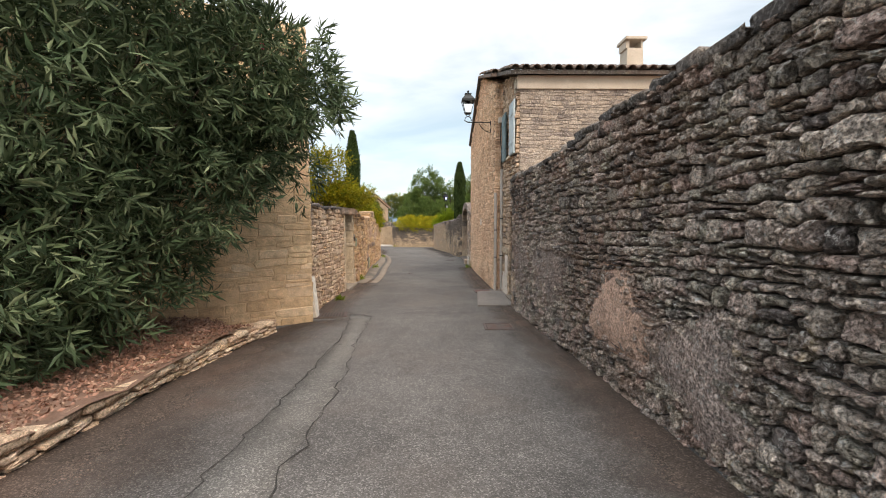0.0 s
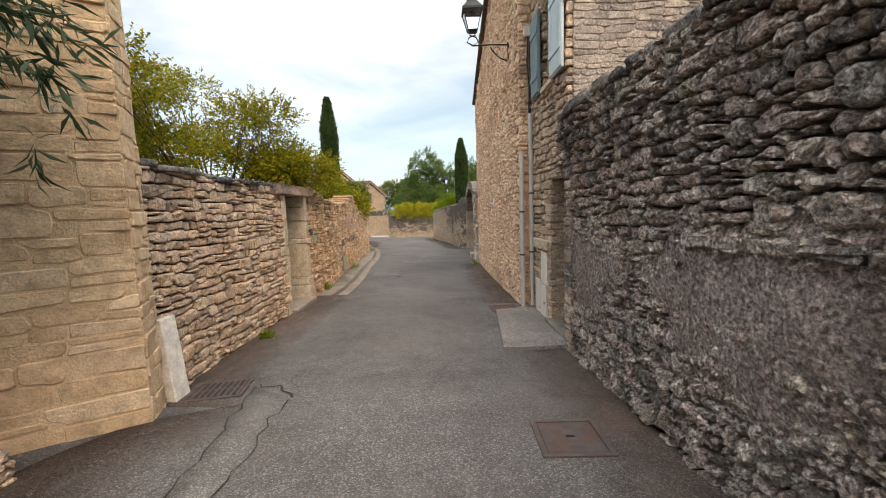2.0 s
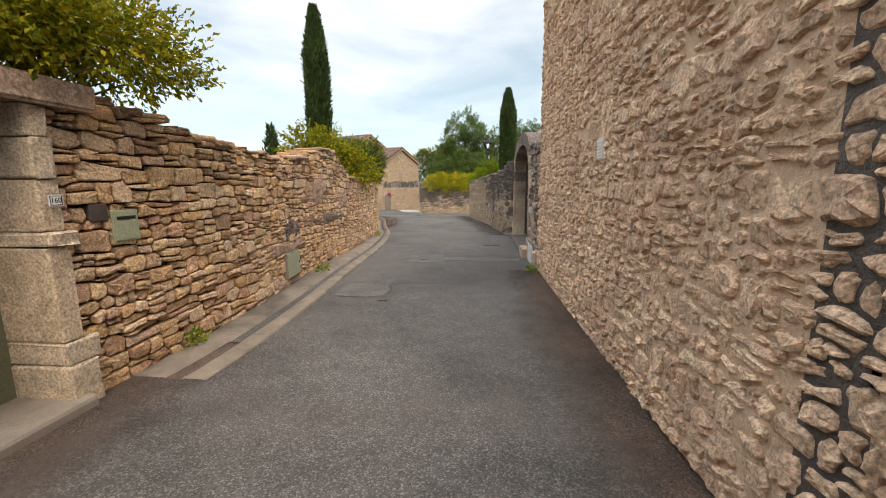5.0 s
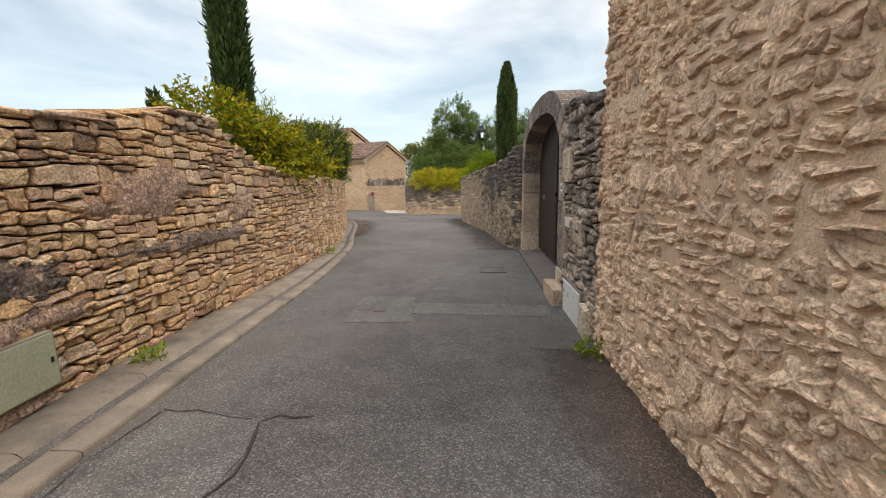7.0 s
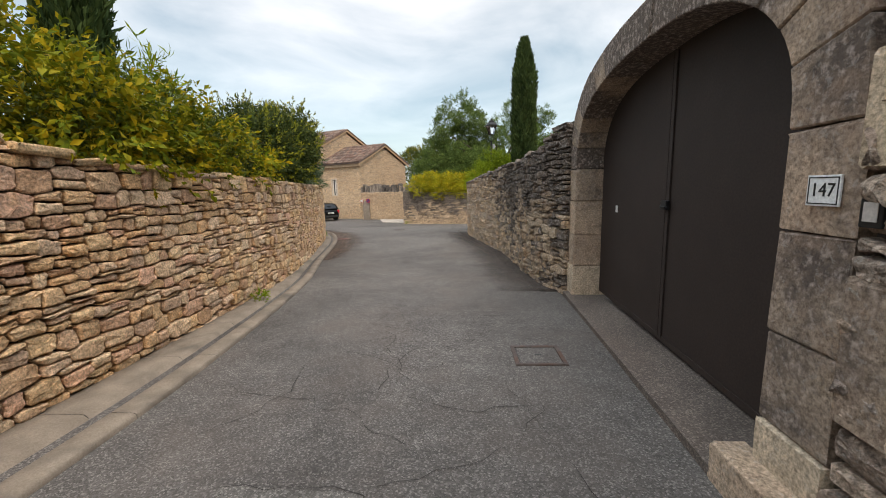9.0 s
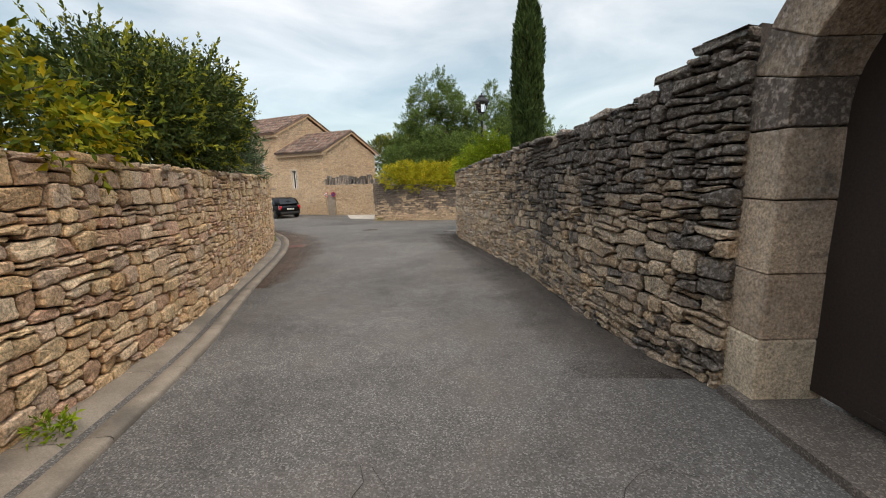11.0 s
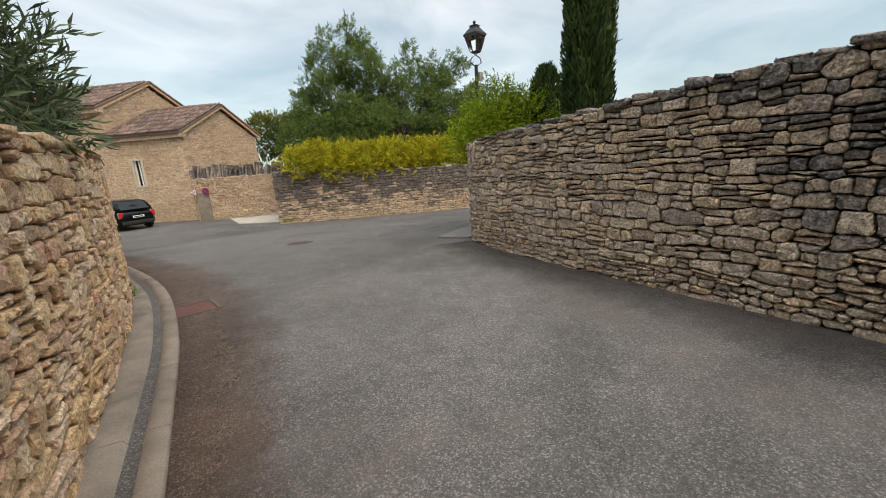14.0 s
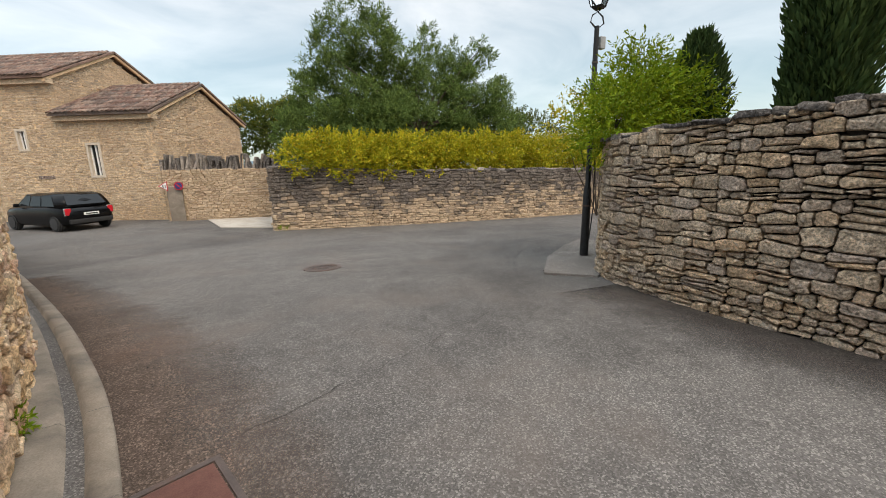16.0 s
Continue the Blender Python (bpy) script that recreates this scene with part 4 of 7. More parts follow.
for i, (pts, w) in enumerate([
    ([(-1.14, 17.08), (-0.36, 17.1)], .008), ([(-0.36, 17.1), (-0.42, 18.11)], .008), ([(-0.42, 18.11), (-1.17, 18.13)], .008), ([(-1.17, 18.13), (-1.14, 17.08)], .008),
    ([(-0.36, 17.4), (0.5, 17.35), (1.2, 17.3)], .008), ([(-0.4, 17.85), (0.5, 17.8), (1.22, 17.75)], .008),
    ([(-1.95, 14.4), (-1.62, 14.47), (-1.3, 14.42), (-0.98, 14.5), (-0.95, 14.87), (-1.04, 15.24), (-0.74, 15.27)], .03), ([(-1.8, 15.3), (-1.4, 15.26), (-1.04, 15.24)], .014), ([(-1.75, 14.5), (-1.85, 14.9), (-1.78, 15.28)], .012), ([(-0.98, 14.5), (-0.8, 14.2), (-0.85, 13.8)], .012), ([(-2.0, 19.2), (-1.3, 19.0), (-0.6, 19.1), (0.0, 18.9), (0.5, 19.0)], .007), ([(-0.6, 19.1), (-0.5, 19.8), (0.0, 20.2), (0.4, 20.6)], .007),
    ([(-1.6, 18.5), (-1.3, 19.0), (-1.35, 19.7)], .007), ([(0.1, 20.9), (0.5, 21.0), (0.6, 20.7), (0.15, 20.65), (0.1, 20.9)], .01), ([(-1.2, 7.3), (-1.35, 7.6), (-1.65, 7.5)], .012),
    ([(-4.44, 30.24), (-3.2, 30.95), (-1.9, 31.62)], .008), ([(-0.75, 33.3), (0.1, 34.6), (1.9, 36.1)], .015), ([(-0.7, 33.6), (1.0, 36.6), (3.0, 38.0)], .008), ([(0.9, 9.9), (0.95, 8.2)], .01),
    ([(-0.92, -1), (-0.95, 2.0), (-0.97, 3.9), (-1.12, 5.5), (-1.17, 7.03)], .02), ([(-1.41, -1), (-1.40, 3.2), (-1.37, 5.5), (-1.5, 6.6), (-1.62, 7.34)], .022), ([(-1.17, 7.03), (-1.35, 7.3), (-1.62, 7.36)], .03), ([(-1.38, 5.25), (-1.22, 5.2), (-1.08, 5.15)], .02),
    ([(-1.5, 16.2), (-0.6, 16.0), (0.3, 16.1)], .006), ([(-0.4, 18.15), (0.3, 18.5), (0.6, 19.0)], .006), ([(-1.1, 20.0), (-0.6, 20.5), (-0.9, 21.3)], .006)]):
    crack(pts, i, w)
g_ = np.random.default_rng(41)
for k in range(16):
    x_, y_, a_ = g_.uniform(-1.9, 0.7), g_.uniform(18.4, 20.8), g_.uniform(0, 6.28)
    pts = [(x_, y_)]
    for q in range(g_.integers(3, 7)):
        a_ += g_.normal(0, 0.7)
        x_, y_ = x_ + 0.2 * math.cos(a_), y_ + 0.2 * math.sin(a_)
        pts.append((x_, y_))
    crack(pts, 100 + k, 0.007)

# ---- gutter of concrete lengths, with a channel ----
gutter = empty("gutter", "old concrete gutter in short lengths with a shallow channel", "gutter", kind="structure")
ge, gf = Path(GUTTER_EDGE), Path([p for p in LEFT_FACE2 if p[1] > 11.4])
n_len = int(ge.length / 0.95)
GW_Y, GW_W = [], []
for q in np.linspace(0.02, 0.98, 25):
    a = ge.at(q * ge.length)
    t = ge.along(q * ge.length)
    d = gf.p - a
    near = np.argmin(abs(d @ t))
    GW_Y.append(a[1])
    GW_W.append(float(np.clip(d[near] @ np.array([-t[1], t[0]]), 0.45, 0.95)) + 0.03)
GW_W = np.convolve(np.pad(GW_W, 2, mode="edge"), np.ones(5) / 5, mode="valid")
PROFILE = [(0.0, 0.028), (0.03, 0.04), (0.24, 0.045), (0.30, -0.012), (0.44, -0.012), (0.50, 0.03), (0.75, 0.035), (1.03, 0.035)]
for k in range(n_len):
    v, f = [], []
    rows_ = 4
    for j in range(rows_):
        q = (k + 0.003 + j * 0.994 / (rows_ - 1)) / n_len
        a = ge.at(q * ge.length)
        t = ge.along(q * ge.length)
        nrm = np.array([-t[1], t[0]])
        wdt = float(np.interp(a[1], GW_Y, GW_W))
        for u_, z_ in PROFILE:
            c = a + nrm * wdt * u_
            v.append((*c, gz(c[1]) + 0.004 + z_ * min(1.0, 0.1 + (k + j / 3) * 0.3)))
        for u_ in (1.03, 0.0):
            c = a + nrm * wdt * u_
            v.append((*c, gz(c[1]) - 0.08))
    m_ = len(PROFILE) + 2
    for j in range(rows_ - 1):
        f += [(j * m_ + i, j * m_ + (i + 1) % m_, (j + 1) * m_ + (i + 1) % m_, (j + 1) * m_ + i) for i in range(m_)]
    ob = sheet("gutter_length", v, f, M_GUTTER, gutter)

# ---- left: tan house corner, planting bed, dry stone wall ----
bpath = [(-2.12, 6.72), (-3.5, 5.92), (-6.5, 4.2), (-9.5, 2.5)]
tan_low, tan_high = (lambda s: -0.35), (lambda s: 4.6)
stone_wall("wall_tan_house", "tan coursed stone house wall with ochre mortar", bpath[::1], -1, tan_low, tan_high, 0.5, ((0.22, 0.62), (0.09, 0.22)), M_WARMBLOCK, M_TANMORTAR, stretch=(0, 2.6), seed=3, curved=False, gap=0.012, proud=0.009, wave=0.02, split=0.25, inset=0.001, tilt=0.015, square=3.0, rough=0.6)
stone_wall("wall_tan_return", "tan stone return of the house corner", [(-2.12, 6.72), (-2.24, 7.04), (-5.0, 8.6)], 1, tan_low, tan_high, 0.45, ((0.2, 0.45), (0.1, 0.24)), M_WARMBLOCK, M_TANMORTAR, seed=4, curved=False, gap=0.012, proud=0.009, split=0.15, inset=0.001, tilt=0.012, square=3.0, rough=0.6)

lw1_low = lambda s: gz(7.0 + s) - 0.06
wall_l1, _ = stone_wall("wall_left_1", "warm tan dry stone wall with weathered dark top courses", LEFT_FACE, 1, lw1_low, lin([(0, 1.76), (1.5, 1.72), (3.3, 1.76)]), 0.5, ((0.10, 0.36), (0.07, 0.15)), M_LEFT, M_JOINT, stretch=(0.6, 3.3), seed=11, coping=((0.16, 0.42), (0.035, 0.07)), gap=0.013, proud=0.034, wave=0.022, split=0.3, tilt=0.06)
P2 = Path(LEFT_FACE2)
lw2_low = lambda s: gz(P2.at(s)[1]) - 0.04
TOP2 = lin([(0, 1.78), (0.8, 1.70), (1.8, 1.54), (3.3, 1.50), (4.6, 1.57), (5.7, 1.83), (6.2, 1.80), (6.9, 1.4), (7.6, 1.22), (9, 1.16), (13, 1.08), (17, 1.08), (20, 1.1), (24, 1.05), (35, 0.8)])
wall_l2, _ = stone_wall("wall_left_2", "warm tan dry stone wall curving along the lane", LEFT_FACE2, 1, lw2_low, TOP2, 0.5, ((0.10, 0.32), (0.07, 0.16)), M_LEFT2, M_JOINT, stretch=(2.6, 6.2), seed=12, coping=((0.16, 0.42), (0.035, 0.07)), cope_m=M_LEFT2, gap=0.012, proud=0.034, wave=0.022, split=0.35, tilt=0.06)

# ---- right: old dark wall, house, gate wall, curved wall ----
dark_pts = [(2.05, -9), (1.86, -2), (1.78, 2.2), (1.72, 4), (1.62, 6.2), (1.60, 8.42)]
DP = Path(dark_pts)
wall_r1, _ = stone_wall("wall_right_1", "tall old rubble wall, grey-black with lichen and patches of lost plaster", dark_pts, -1, lambda s: gz(DP.at(s)[1]) - 0.06, lin([(0, 2.55), (11.5, 2.5), (13, 2.46), (14.5, 2.30), (16, 2.26), (17.5, 2.26)]), 0.55, ((0.08, 0.22), (0.065, 0.15)), M_DARK, M_JOINT_DARK, stretch=(11.5, 17.5), rough=1.7, holes=((DP.length - 0.30, DP.length + 0.1, -2.0, 1.66),), seed=21, coping=((0.15, 0.4), (0.06, 0.13)), gap=0.013, proud=0.036, wave=0.02, split=0.25, tilt=0.10, square=1.5)

# house: an eaves side with the door, then a gable end nearer the lane
H_A = [(1.72, 8.42), (1.74, 10.26)]
DOOR_HOLE = (-0.05, 0.74, -2.0, 1.66)
WIN_HOLE = (0.56, 1.04, 2.92, 3.98)
house_low = lambda s: -0.55
wall_ha, _ = stone_wall("wall_house_side", "rubble stone house wall with a recessed door and shuttered window", H_A, -1, house_low, lin([(0, 4.42), (1.9, 4.98)]), 0.5, ((0.12, 0.34), (0.07, 0.15)), M_FRONT, M_TANMORTAR, holes=(DOOR_HOLE, WIN_HOLE), stretch=(0, 1.9), seed=31, curved=False, gap=0.016, proud=0.03, wave=0.015, split=0.1)
H_FRONT = [(6.8, 8.40), (1.76, 8.40)]
stone_wall("wall_house_front", "rubble stone upper wall of the house above the old wall", H_FRONT, -1, lambda s: 2.0, lambda s: 4.18, 0.4, ((0.12, 0.40), (0.05, 0.11)), M_UPPER, M_UPPER, seed=32, curved=False, gap=0.008, proud=0.007, inset=0.004, wave=0.015, split=0.1, rough=0.6)
bm = bmesh.new()
box(bm, (1.69, 8.355, 4.17), (6.9, 8.7, 4.44), 0.01)
tagged(part("eaves_band", bm, M_PLASTER), "smooth cream rendered band under the eaves", "trim", kind="structure")
H_B = [(1.52, 10.28), (1.50, 13.0), (1.46, 16.55)]
gable = lin([(0, 4.92), (2.85, 5.98), (5.7, 4.75), (6.3, 4.5)])
wall_hb, _ = stone_wall("wall_house_gable", "tall gable end of rubble stone set in pinkish lime mortar", H_B, -1, lambda s: gz(10.3 + s) - 0.05, gable, 0.45, ((0.08, 0.26), (0.075, 0.19)), M_HOUSE, M_MORTAR, stretch=(0.2, 4.8), seed=33, curved=False, gap=0.014, proud=0.015, wave=0.03, split=0.35, inset=0.003, tilt=0.14, dense=0.95, rough=1.8, square=1.3)
# The recess's shadow is painted in by dark mortar between house stones.
stone_wall("wall_house_return", "stone return beside the downpipes, recess shadow put into dark joints", [(1.96, 10.27), (1.52, 10.27)], -1, lambda s: -0.5, lambda s: 4.9, 0.3, ((0.12, 0.3), (0.08, 0.16)), M_HOUSE, M_JOINT_DARK, seed=34, curved=False, gap=0.02, proud=0.018)
stone_wall("wall_house_back", "far end wall of the stone house", [(1.56, 16.55), (6.8, 16.55)], -1, lambda s: -0.7, lambda s: 4.5, 0.4, ((0.14, 0.5), (0.09, 0.2)), M_HOUSE, M_MORTAR, seed=35, curved=False, gap=0.03, proud=0.016, fine=False)
bm = bmesh.new()
box(bm, (6.6, 8.4, -0.6), (6.8, 16.5, 4.5))
tagged(part("wall_house_east", bm, M_MORTAR), "plain rendered rear wall of the house", "wall", kind="structure")


def roof_slab(bm, pts, thick=0.08):
    prism(bm, pts, (0, 0, -thick))


roof = empty("house_roof", "lichened canal tile roof with a stone chimney", "roof", kind="structure")
bm = bmesh.new()
roof_slab(bm, [(1.52, 8.22, 4.50), (7.0, 8.22, 4.50), (7.0, 13.1, 6.10), (1.52, 13.1, 6.10)])
roof_slab(bm, [(1.38, 10.05, 5.09), (1.52, 10.05, 5.09), (1.52, 13.1, 6.10), (1.38, 13.1, 6.10)])
roof_slab(bm, [(1.38, 13.1, 6.10), (7.0, 13.1, 6.10), (7.0, 16.75, 4.62), (1.38, 16.75, 4.62)])
part("roof_deck", bm, M_TILEOLD, roof)


def half_tile(length=0.42, r0=0.095, r1=0.075):
    v, f = [], []
    for j, (q, r) in enumerate(((0, r0), (length, r1))):
        for rr in (r, r - 0.016):
            for i in range(7):
                a = math.pi * i / 6
                v.append((math.cos(a) * rr, q, math.sin(a) * rr * 0.85))
    for i in range(6):
        f += [(i, i + 1, 14 + i + 1, 14 + i), (7 + i + 1, 7 + i, 21 + i, 21 + i + 1), (i + 1, i, 7 + i, 7 + i + 1), (14 + i, 14 + i + 1, 21 + i + 1, 21 + i)]
    f += [(0, 14, 21, 7), (6, 13, 27, 20)]
    return np.array(v), np.array(f)


TILE_V, TILE_F = half_tile()


def tile_roof(parent, origin, across, up, columns, rows, as_parts, material, seed, pitch=0.215):
    """Rows of canal tiles from the eaves up: across and up are unit vectors in the slope."""
    g = np.random.default_rng(seed)
    o, a, u = np.asarray(origin, float), np.asarray(across, float), np.asarray(up, float)
    n = np.cross(a, u)
    vs, fs, k = [], [], 0
    me = bpy.data.meshes.new("roof_tile")
    me.from_pydata(TILE_V.tolist(), [], TILE_F.tolist())
    me.polygons.foreach_set("use_smooth", [True] * len(TILE_F))
    me.materials.append(material)
    for c in range(columns):
        for r in range(rows):
            m = np.eye(4)
            tw = g.normal(0, 0.03)
            m[:3, 0], m[:3, 1], m[:3, 2] = a + u * tw, u - a * tw + n * 0.04, n
            m[:3, 3] = o + a * (c + 0.5) * pitch + u * (r * 0.33 - 0.05 + g.normal(0, 0.012)) + n * (0.02 + 0.012 * (r % 2))
            if as_parts:
                ob = new("roof_tile", me)
                ob.parent = parent
                ob.matrix_basis = Matrix(m.tolist())
            else:
                vs.append(TILE_V @ m[:3, :3].T + m[:3, 3])
                fs.append(TILE_F + k)
                k += len(TILE_V)
    if vs:
        tagged(sheet("roof_tiles", np.concatenate(vs), np.concatenate(fs), material, parent, True), kind="stuff")


def unit(v):
    v = np.asarray(v, float)
    return v / np.linalg.norm(v)


tile_roof(roof, (1.50, 8.2, 4.5), (1, 0, 0), unit((0, 4.88, 1.6)), 25, 5, False, M_TILEOLD, 1)
tile_roof(roof, (1.36, 10.05, 5.09), (1, 0, 0), unit((0, 3.05, 1.01)), 2, 9, False, M_TILEOLD, 2)
tile_roof(roof, (1.80, 16.78, 4.62), (-1, 0, 0), unit((0, -3.65, 1.48)), 2, 11, False, M_TILEOLD, 3)

gw_low = lambda s: gz(16.6 + s) - 0.05
stone_wall("wall_gate", "dark rubble wall between the house and the gate", [(1.47, 16.57), (1.45, 17.86)], -1, gw_low, lin([(0, 1.68), (1.3, 1.84)]), 0.5, ((0.10, 0.34), (0.07, 0.18)), M_GATEWALL, M_JOINT_DARK, stretch=(0, 1.4), seed=41, rough=1.7, coping=((0.18, 0.4), (0.05, 0.09)), curved=False, gap=0.016, proud=0.03, wave=0.03, split=0.3, tilt=0.12, square=1.4)
R2 = [(1.42, 22.06), (1.22, 22.7), (1.06, 23.7), (0.98, 24.8), (0.88, 26.0), (0.66, 27.2), (0.37, 28.5), (0.09, 29.8), (-0.12, 31.0), (-0.10, 31.8), (0.10, 32.4), (0.60, 32.9), (1.6, 33.4), (5.5, 34.4), (13, 36)]
RP = Path(R2)
wall_r2, _ = stone_wall("wall_right_2", "grey dry stone garden wall rounding the corner", R2, -1, lambda s: gz(RP.at(s)[1]) - 0.05, lin([(0, 1.80), (0.5, 1.66), (1.0, 1.49), (2.0, 1.43), (4.5, 1.40), (6.5, 1.26), (8.5, 1.13), (9.8, 1.06), (11, 1.02), (14, 1.0), (20, 1.0)]), 0.5, ((0.09, 0.36), (0.06, 0.17)), M_RIGHT, M_JOINT_R, stretch=(2.2, 6.0), seed=51, coping=((0.16, 0.4), (0.04, 0.075)), gap=0.010, proud=0.036, wave=0.022, split=0.4, tilt=0.08, square=2.0)

# ---- far side of the crossing ----
FW = [(-4.68, 42.9), (-2.0, 42.35), (1.0, 41.9), (5.0, 41.6), (10.0, 41.6), (18, 42.5)]
FP = Path(FW)
stone_wall("wall_far", "weathered dry stone wall below a yellow hedge", FW, 1, lambda s: gz(FP.at(s)[1]) - 0.04, lin([(0, 0.72), (2, 0.62), (5, 0.52), (12, 0.45), (23, 0.45)]), 0.5, ((0.16, 0.5), (0.07, 0.15)), M_FAR, M_JOINT_R, seed=61, coping=((0.25, 0.55), (0.06, 0.11)), stretch=(0.4, 6), fine=False, gap=0.012, proud=0.045, wave=0.02, split=0.15)
stone_wall("wall_far_end", "stone end pier of the garden wall", [(-4.5, 45.5), (-4.70, 42.92)], 1, lambda s: -1.5, lin([(0, 0.66), (2.6, 0.72)]), 0.5, ((0.16, 0.45), (0.09, 0.18)), M_FAR, M_JOINT, seed=62, coping=((0.3, 0.5), (0.08, 0.12)), curved=False, fine=False, gap=0.012, proud=0.04)
FENCE = [(-9.15, 48.35), (-4.5, 47.45)]
wall_fence, fpath = stone_wall("wall_fence", "tan stone wall topped with upright stone slabs", FENCE, 1, lambda s: -1.5, lambda s: 0.72, 0.4, ((0.15, 0.42), (0.07, 0.14)), M_COTTAGE, M_TANMORTAR, seed=63, curved=False, fine=False, gap=0.014, proud=0.025)
g_ = np.random.default_rng(4)
bm0 = bmesh.new()
box(bm0, (-0.05, -0.2, 0), (0.05, 0.2, 0.62), 0.015, 0.008)
slab_mesh = bpy.data.meshes.new("upright_slab")
bm0.to_mesh(slab_mesh)
bm0.free()
slab_mesh.materials.append(M_COPE)
s_ = 0.05
while s_ < fpath.length:
    p_ = fpath.at(s_)
    ob = new("upright_slab", slab_mesh)
    ob.parent = wall_fence
    ob.matrix_basis = pose(p_[0], p_[1] + 0.2, 0.69, 0, g_.normal(6, 9), -11 + g_.normal(0, 8)) @ Matrix.Diagonal((g_.uniform(0.55, 1.1), 1, g_.uniform(0.7, 1.15), 1))
    s_ += g_.uniform(0.10, 0.16)
on_road("driveway", [(-6.6, 44.6), (-4.75, 43.6), (-4.6, 47.6), (-7.6, 47.9)], 0.03, M_PALECONC, "pale concrete driveway apron", "driveway")


# ---- garden soil behind the walls ----
def garden(name, rows, label):
    """Soil between two x values at each y, a little above the street."""
    v, f = [], []
    for y, a, b in rows:
        v += [(a + (b - a) * q / 8, y, gz(y) + 0.014) for q in range(9)]
    for j in range(len(rows) - 1):
        f += [(j * 9 + i, j * 9 + i + 1, (j + 1) * 9 + i + 1, (j + 1) * 9 + i) for i in range(8)]
    tagged(sheet(name, v, f, M_SOIL, None, True), label, "garden", kind="structure")


lx = LEFT_FACE + LEFT_FACE2
garden("garden_left", [(y, -30, float(np.interp(y, [p[1] for p in lx], [p[0] for p in lx])) - 0.3) for y in np.arange(7.5, 42, 0.5)], "dry garden soil behind the left wall")
garden("garden_bed_back", [(y, -30, -7.3) for y in np.arange(-14, 7.6, 0.5)], "dry garden soil behind the planting bed")
garden("garden_right", [(y, float(np.interp(y, [-14, -2, 8, 16.6, 22, 23.7, 26, 28.5, 30, 32], [2.4, 2.2, 2.0, 2.3, 2.3, 1.45, 1.3, 0.85, 0.55, 0.45])), 24) for y in np.arange(-14, 32.1, 0.5)], "dry garden soil behind the right walls")
garden("garden_far", [(y, -4.3, 24) for y in np.arange(43.2, 64, 0.5)], "dry garden soil behind the hedge")

# ---- doors, gate and fittings on the left ----
def garden_door():
    t = empty("garden_door", "closed olive green wooden garden door with a black knob", "door", at=(-2.85, 10.9, -0.35))
    mi = Matrix.Translation((2.85, -10.9, 0.35))
    bm = bmesh.new()
    box(bm, (-2.90, 10.45, -0.36), (-2.84, 11.48, 1.70), 0.006, 0, mi)
    part("door_leaf", bm, M_DOORGREEN, t)
    for k in range(6):
        bm = bmesh.new()
        box(bm, (-2.842, 10.47 + k * 0.167, -0.34), (-2.826, 10.63 + k * 0.167, 1.68), 0.004, 0, mi)
        part("plank", bm, M_DOORGREEN, t)
    bm = bmesh.new()
    bmesh.ops.create_uvsphere(bm, u_segments=12, v_segments=8, radius=0.042, matrix=mi @ Matrix.Translation((-2.78, 10.98, 0.72)))
    bmesh.ops.create_cone(bm, segments=12, radius1=0.02, radius2=0.02, depth=0.06, matrix=mi @ Matrix.Translation((-2.81, 10.98, 0.72)) @ Matrix.Rotation(math.pi / 2, 4, "Y"))
    part("knob", bm, M_BLACK, t, "round black iron knob", True)


garden_door()
surround = empty("door_surround", "pale dressed limestone blocks framing the garden door", "door frame", kind="structure")
for k, (z0, z1, y1, proud) in enumerate([(-0.5, -0.1, 11.62, 0.03), (-0.1, 0.06, 11.66, 0.02), (0.06, 0.72, 11.56, 0.0), (0.72, 0.82, 11.62, 0.03), (0.82, 1.16, 11.56, 0.0), (1.16, 1.42, 11.55, 0.015), (1.42, 1.62, 11.55, 0.0)]):
    bm = bmesh.new()
    box(bm, (-2.92, 11.42, z0 + 0.004), (-2.40 + proud, y1, z1 - 0.004), 0.015, 0.004)
    part("jamb_block", bm, M_BLOCK, surround)
for k, (z0, z1, y0) in enumerate([(-0.5, 0.02, 10.24), (0.02, 0.62, 10.32), (0.62, 0.78, 10.12), (0.78, 1.22, 10.3), (1.22, 1.62, 10.27)]):
    bm = bmesh.new()
    box(bm, (-2.92, y0, z0 + 0.004), (-2.385, 10.47, z1 - 0.004), 0.015, 0.004)
    part("jamb_block", bm, M_BLOCK, surround)
bm = bmesh.new()
box(bm, (-2.95, 10.02, 1.62), (-2.34, 11.86, 1.80), 0.025, 0.008)
part("lintel", bm, M_LEFT, surround, "long weathered grey stone lintel")
bm = bmesh.new()
box(bm, (-2.92, 10.40, -0.62), (-2.30, 11.50, -0.34), 0.015, 0.004)
part("doorstep", bm, M_CONC, surround, "worn pale stone doorstep")
bm = bmesh.new()
box(bm, (-2.97, 9.9, -0.6), (-2.93, 11.95, 1.78))
part("backing_wall", bm, M_JOINT, surround)


def text_mesh(name, words, size, material, parent, m):
    cu = bpy.data.curves.new(name, "FONT")
    cu.body, cu.size, cu.align_x, cu.align_y, cu.extrude = words, size, "CENTER", "CENTER", 0.0008
    tmp = new(name, cu)
    me = bpy.data.meshes.new_from_object(tmp)
    bpy.data.objects.remove(tmp)
    me.materials.append(material)
    ob = new(name, me)
    ob.parent = parent
    ob.matrix_basis = m
    return ob


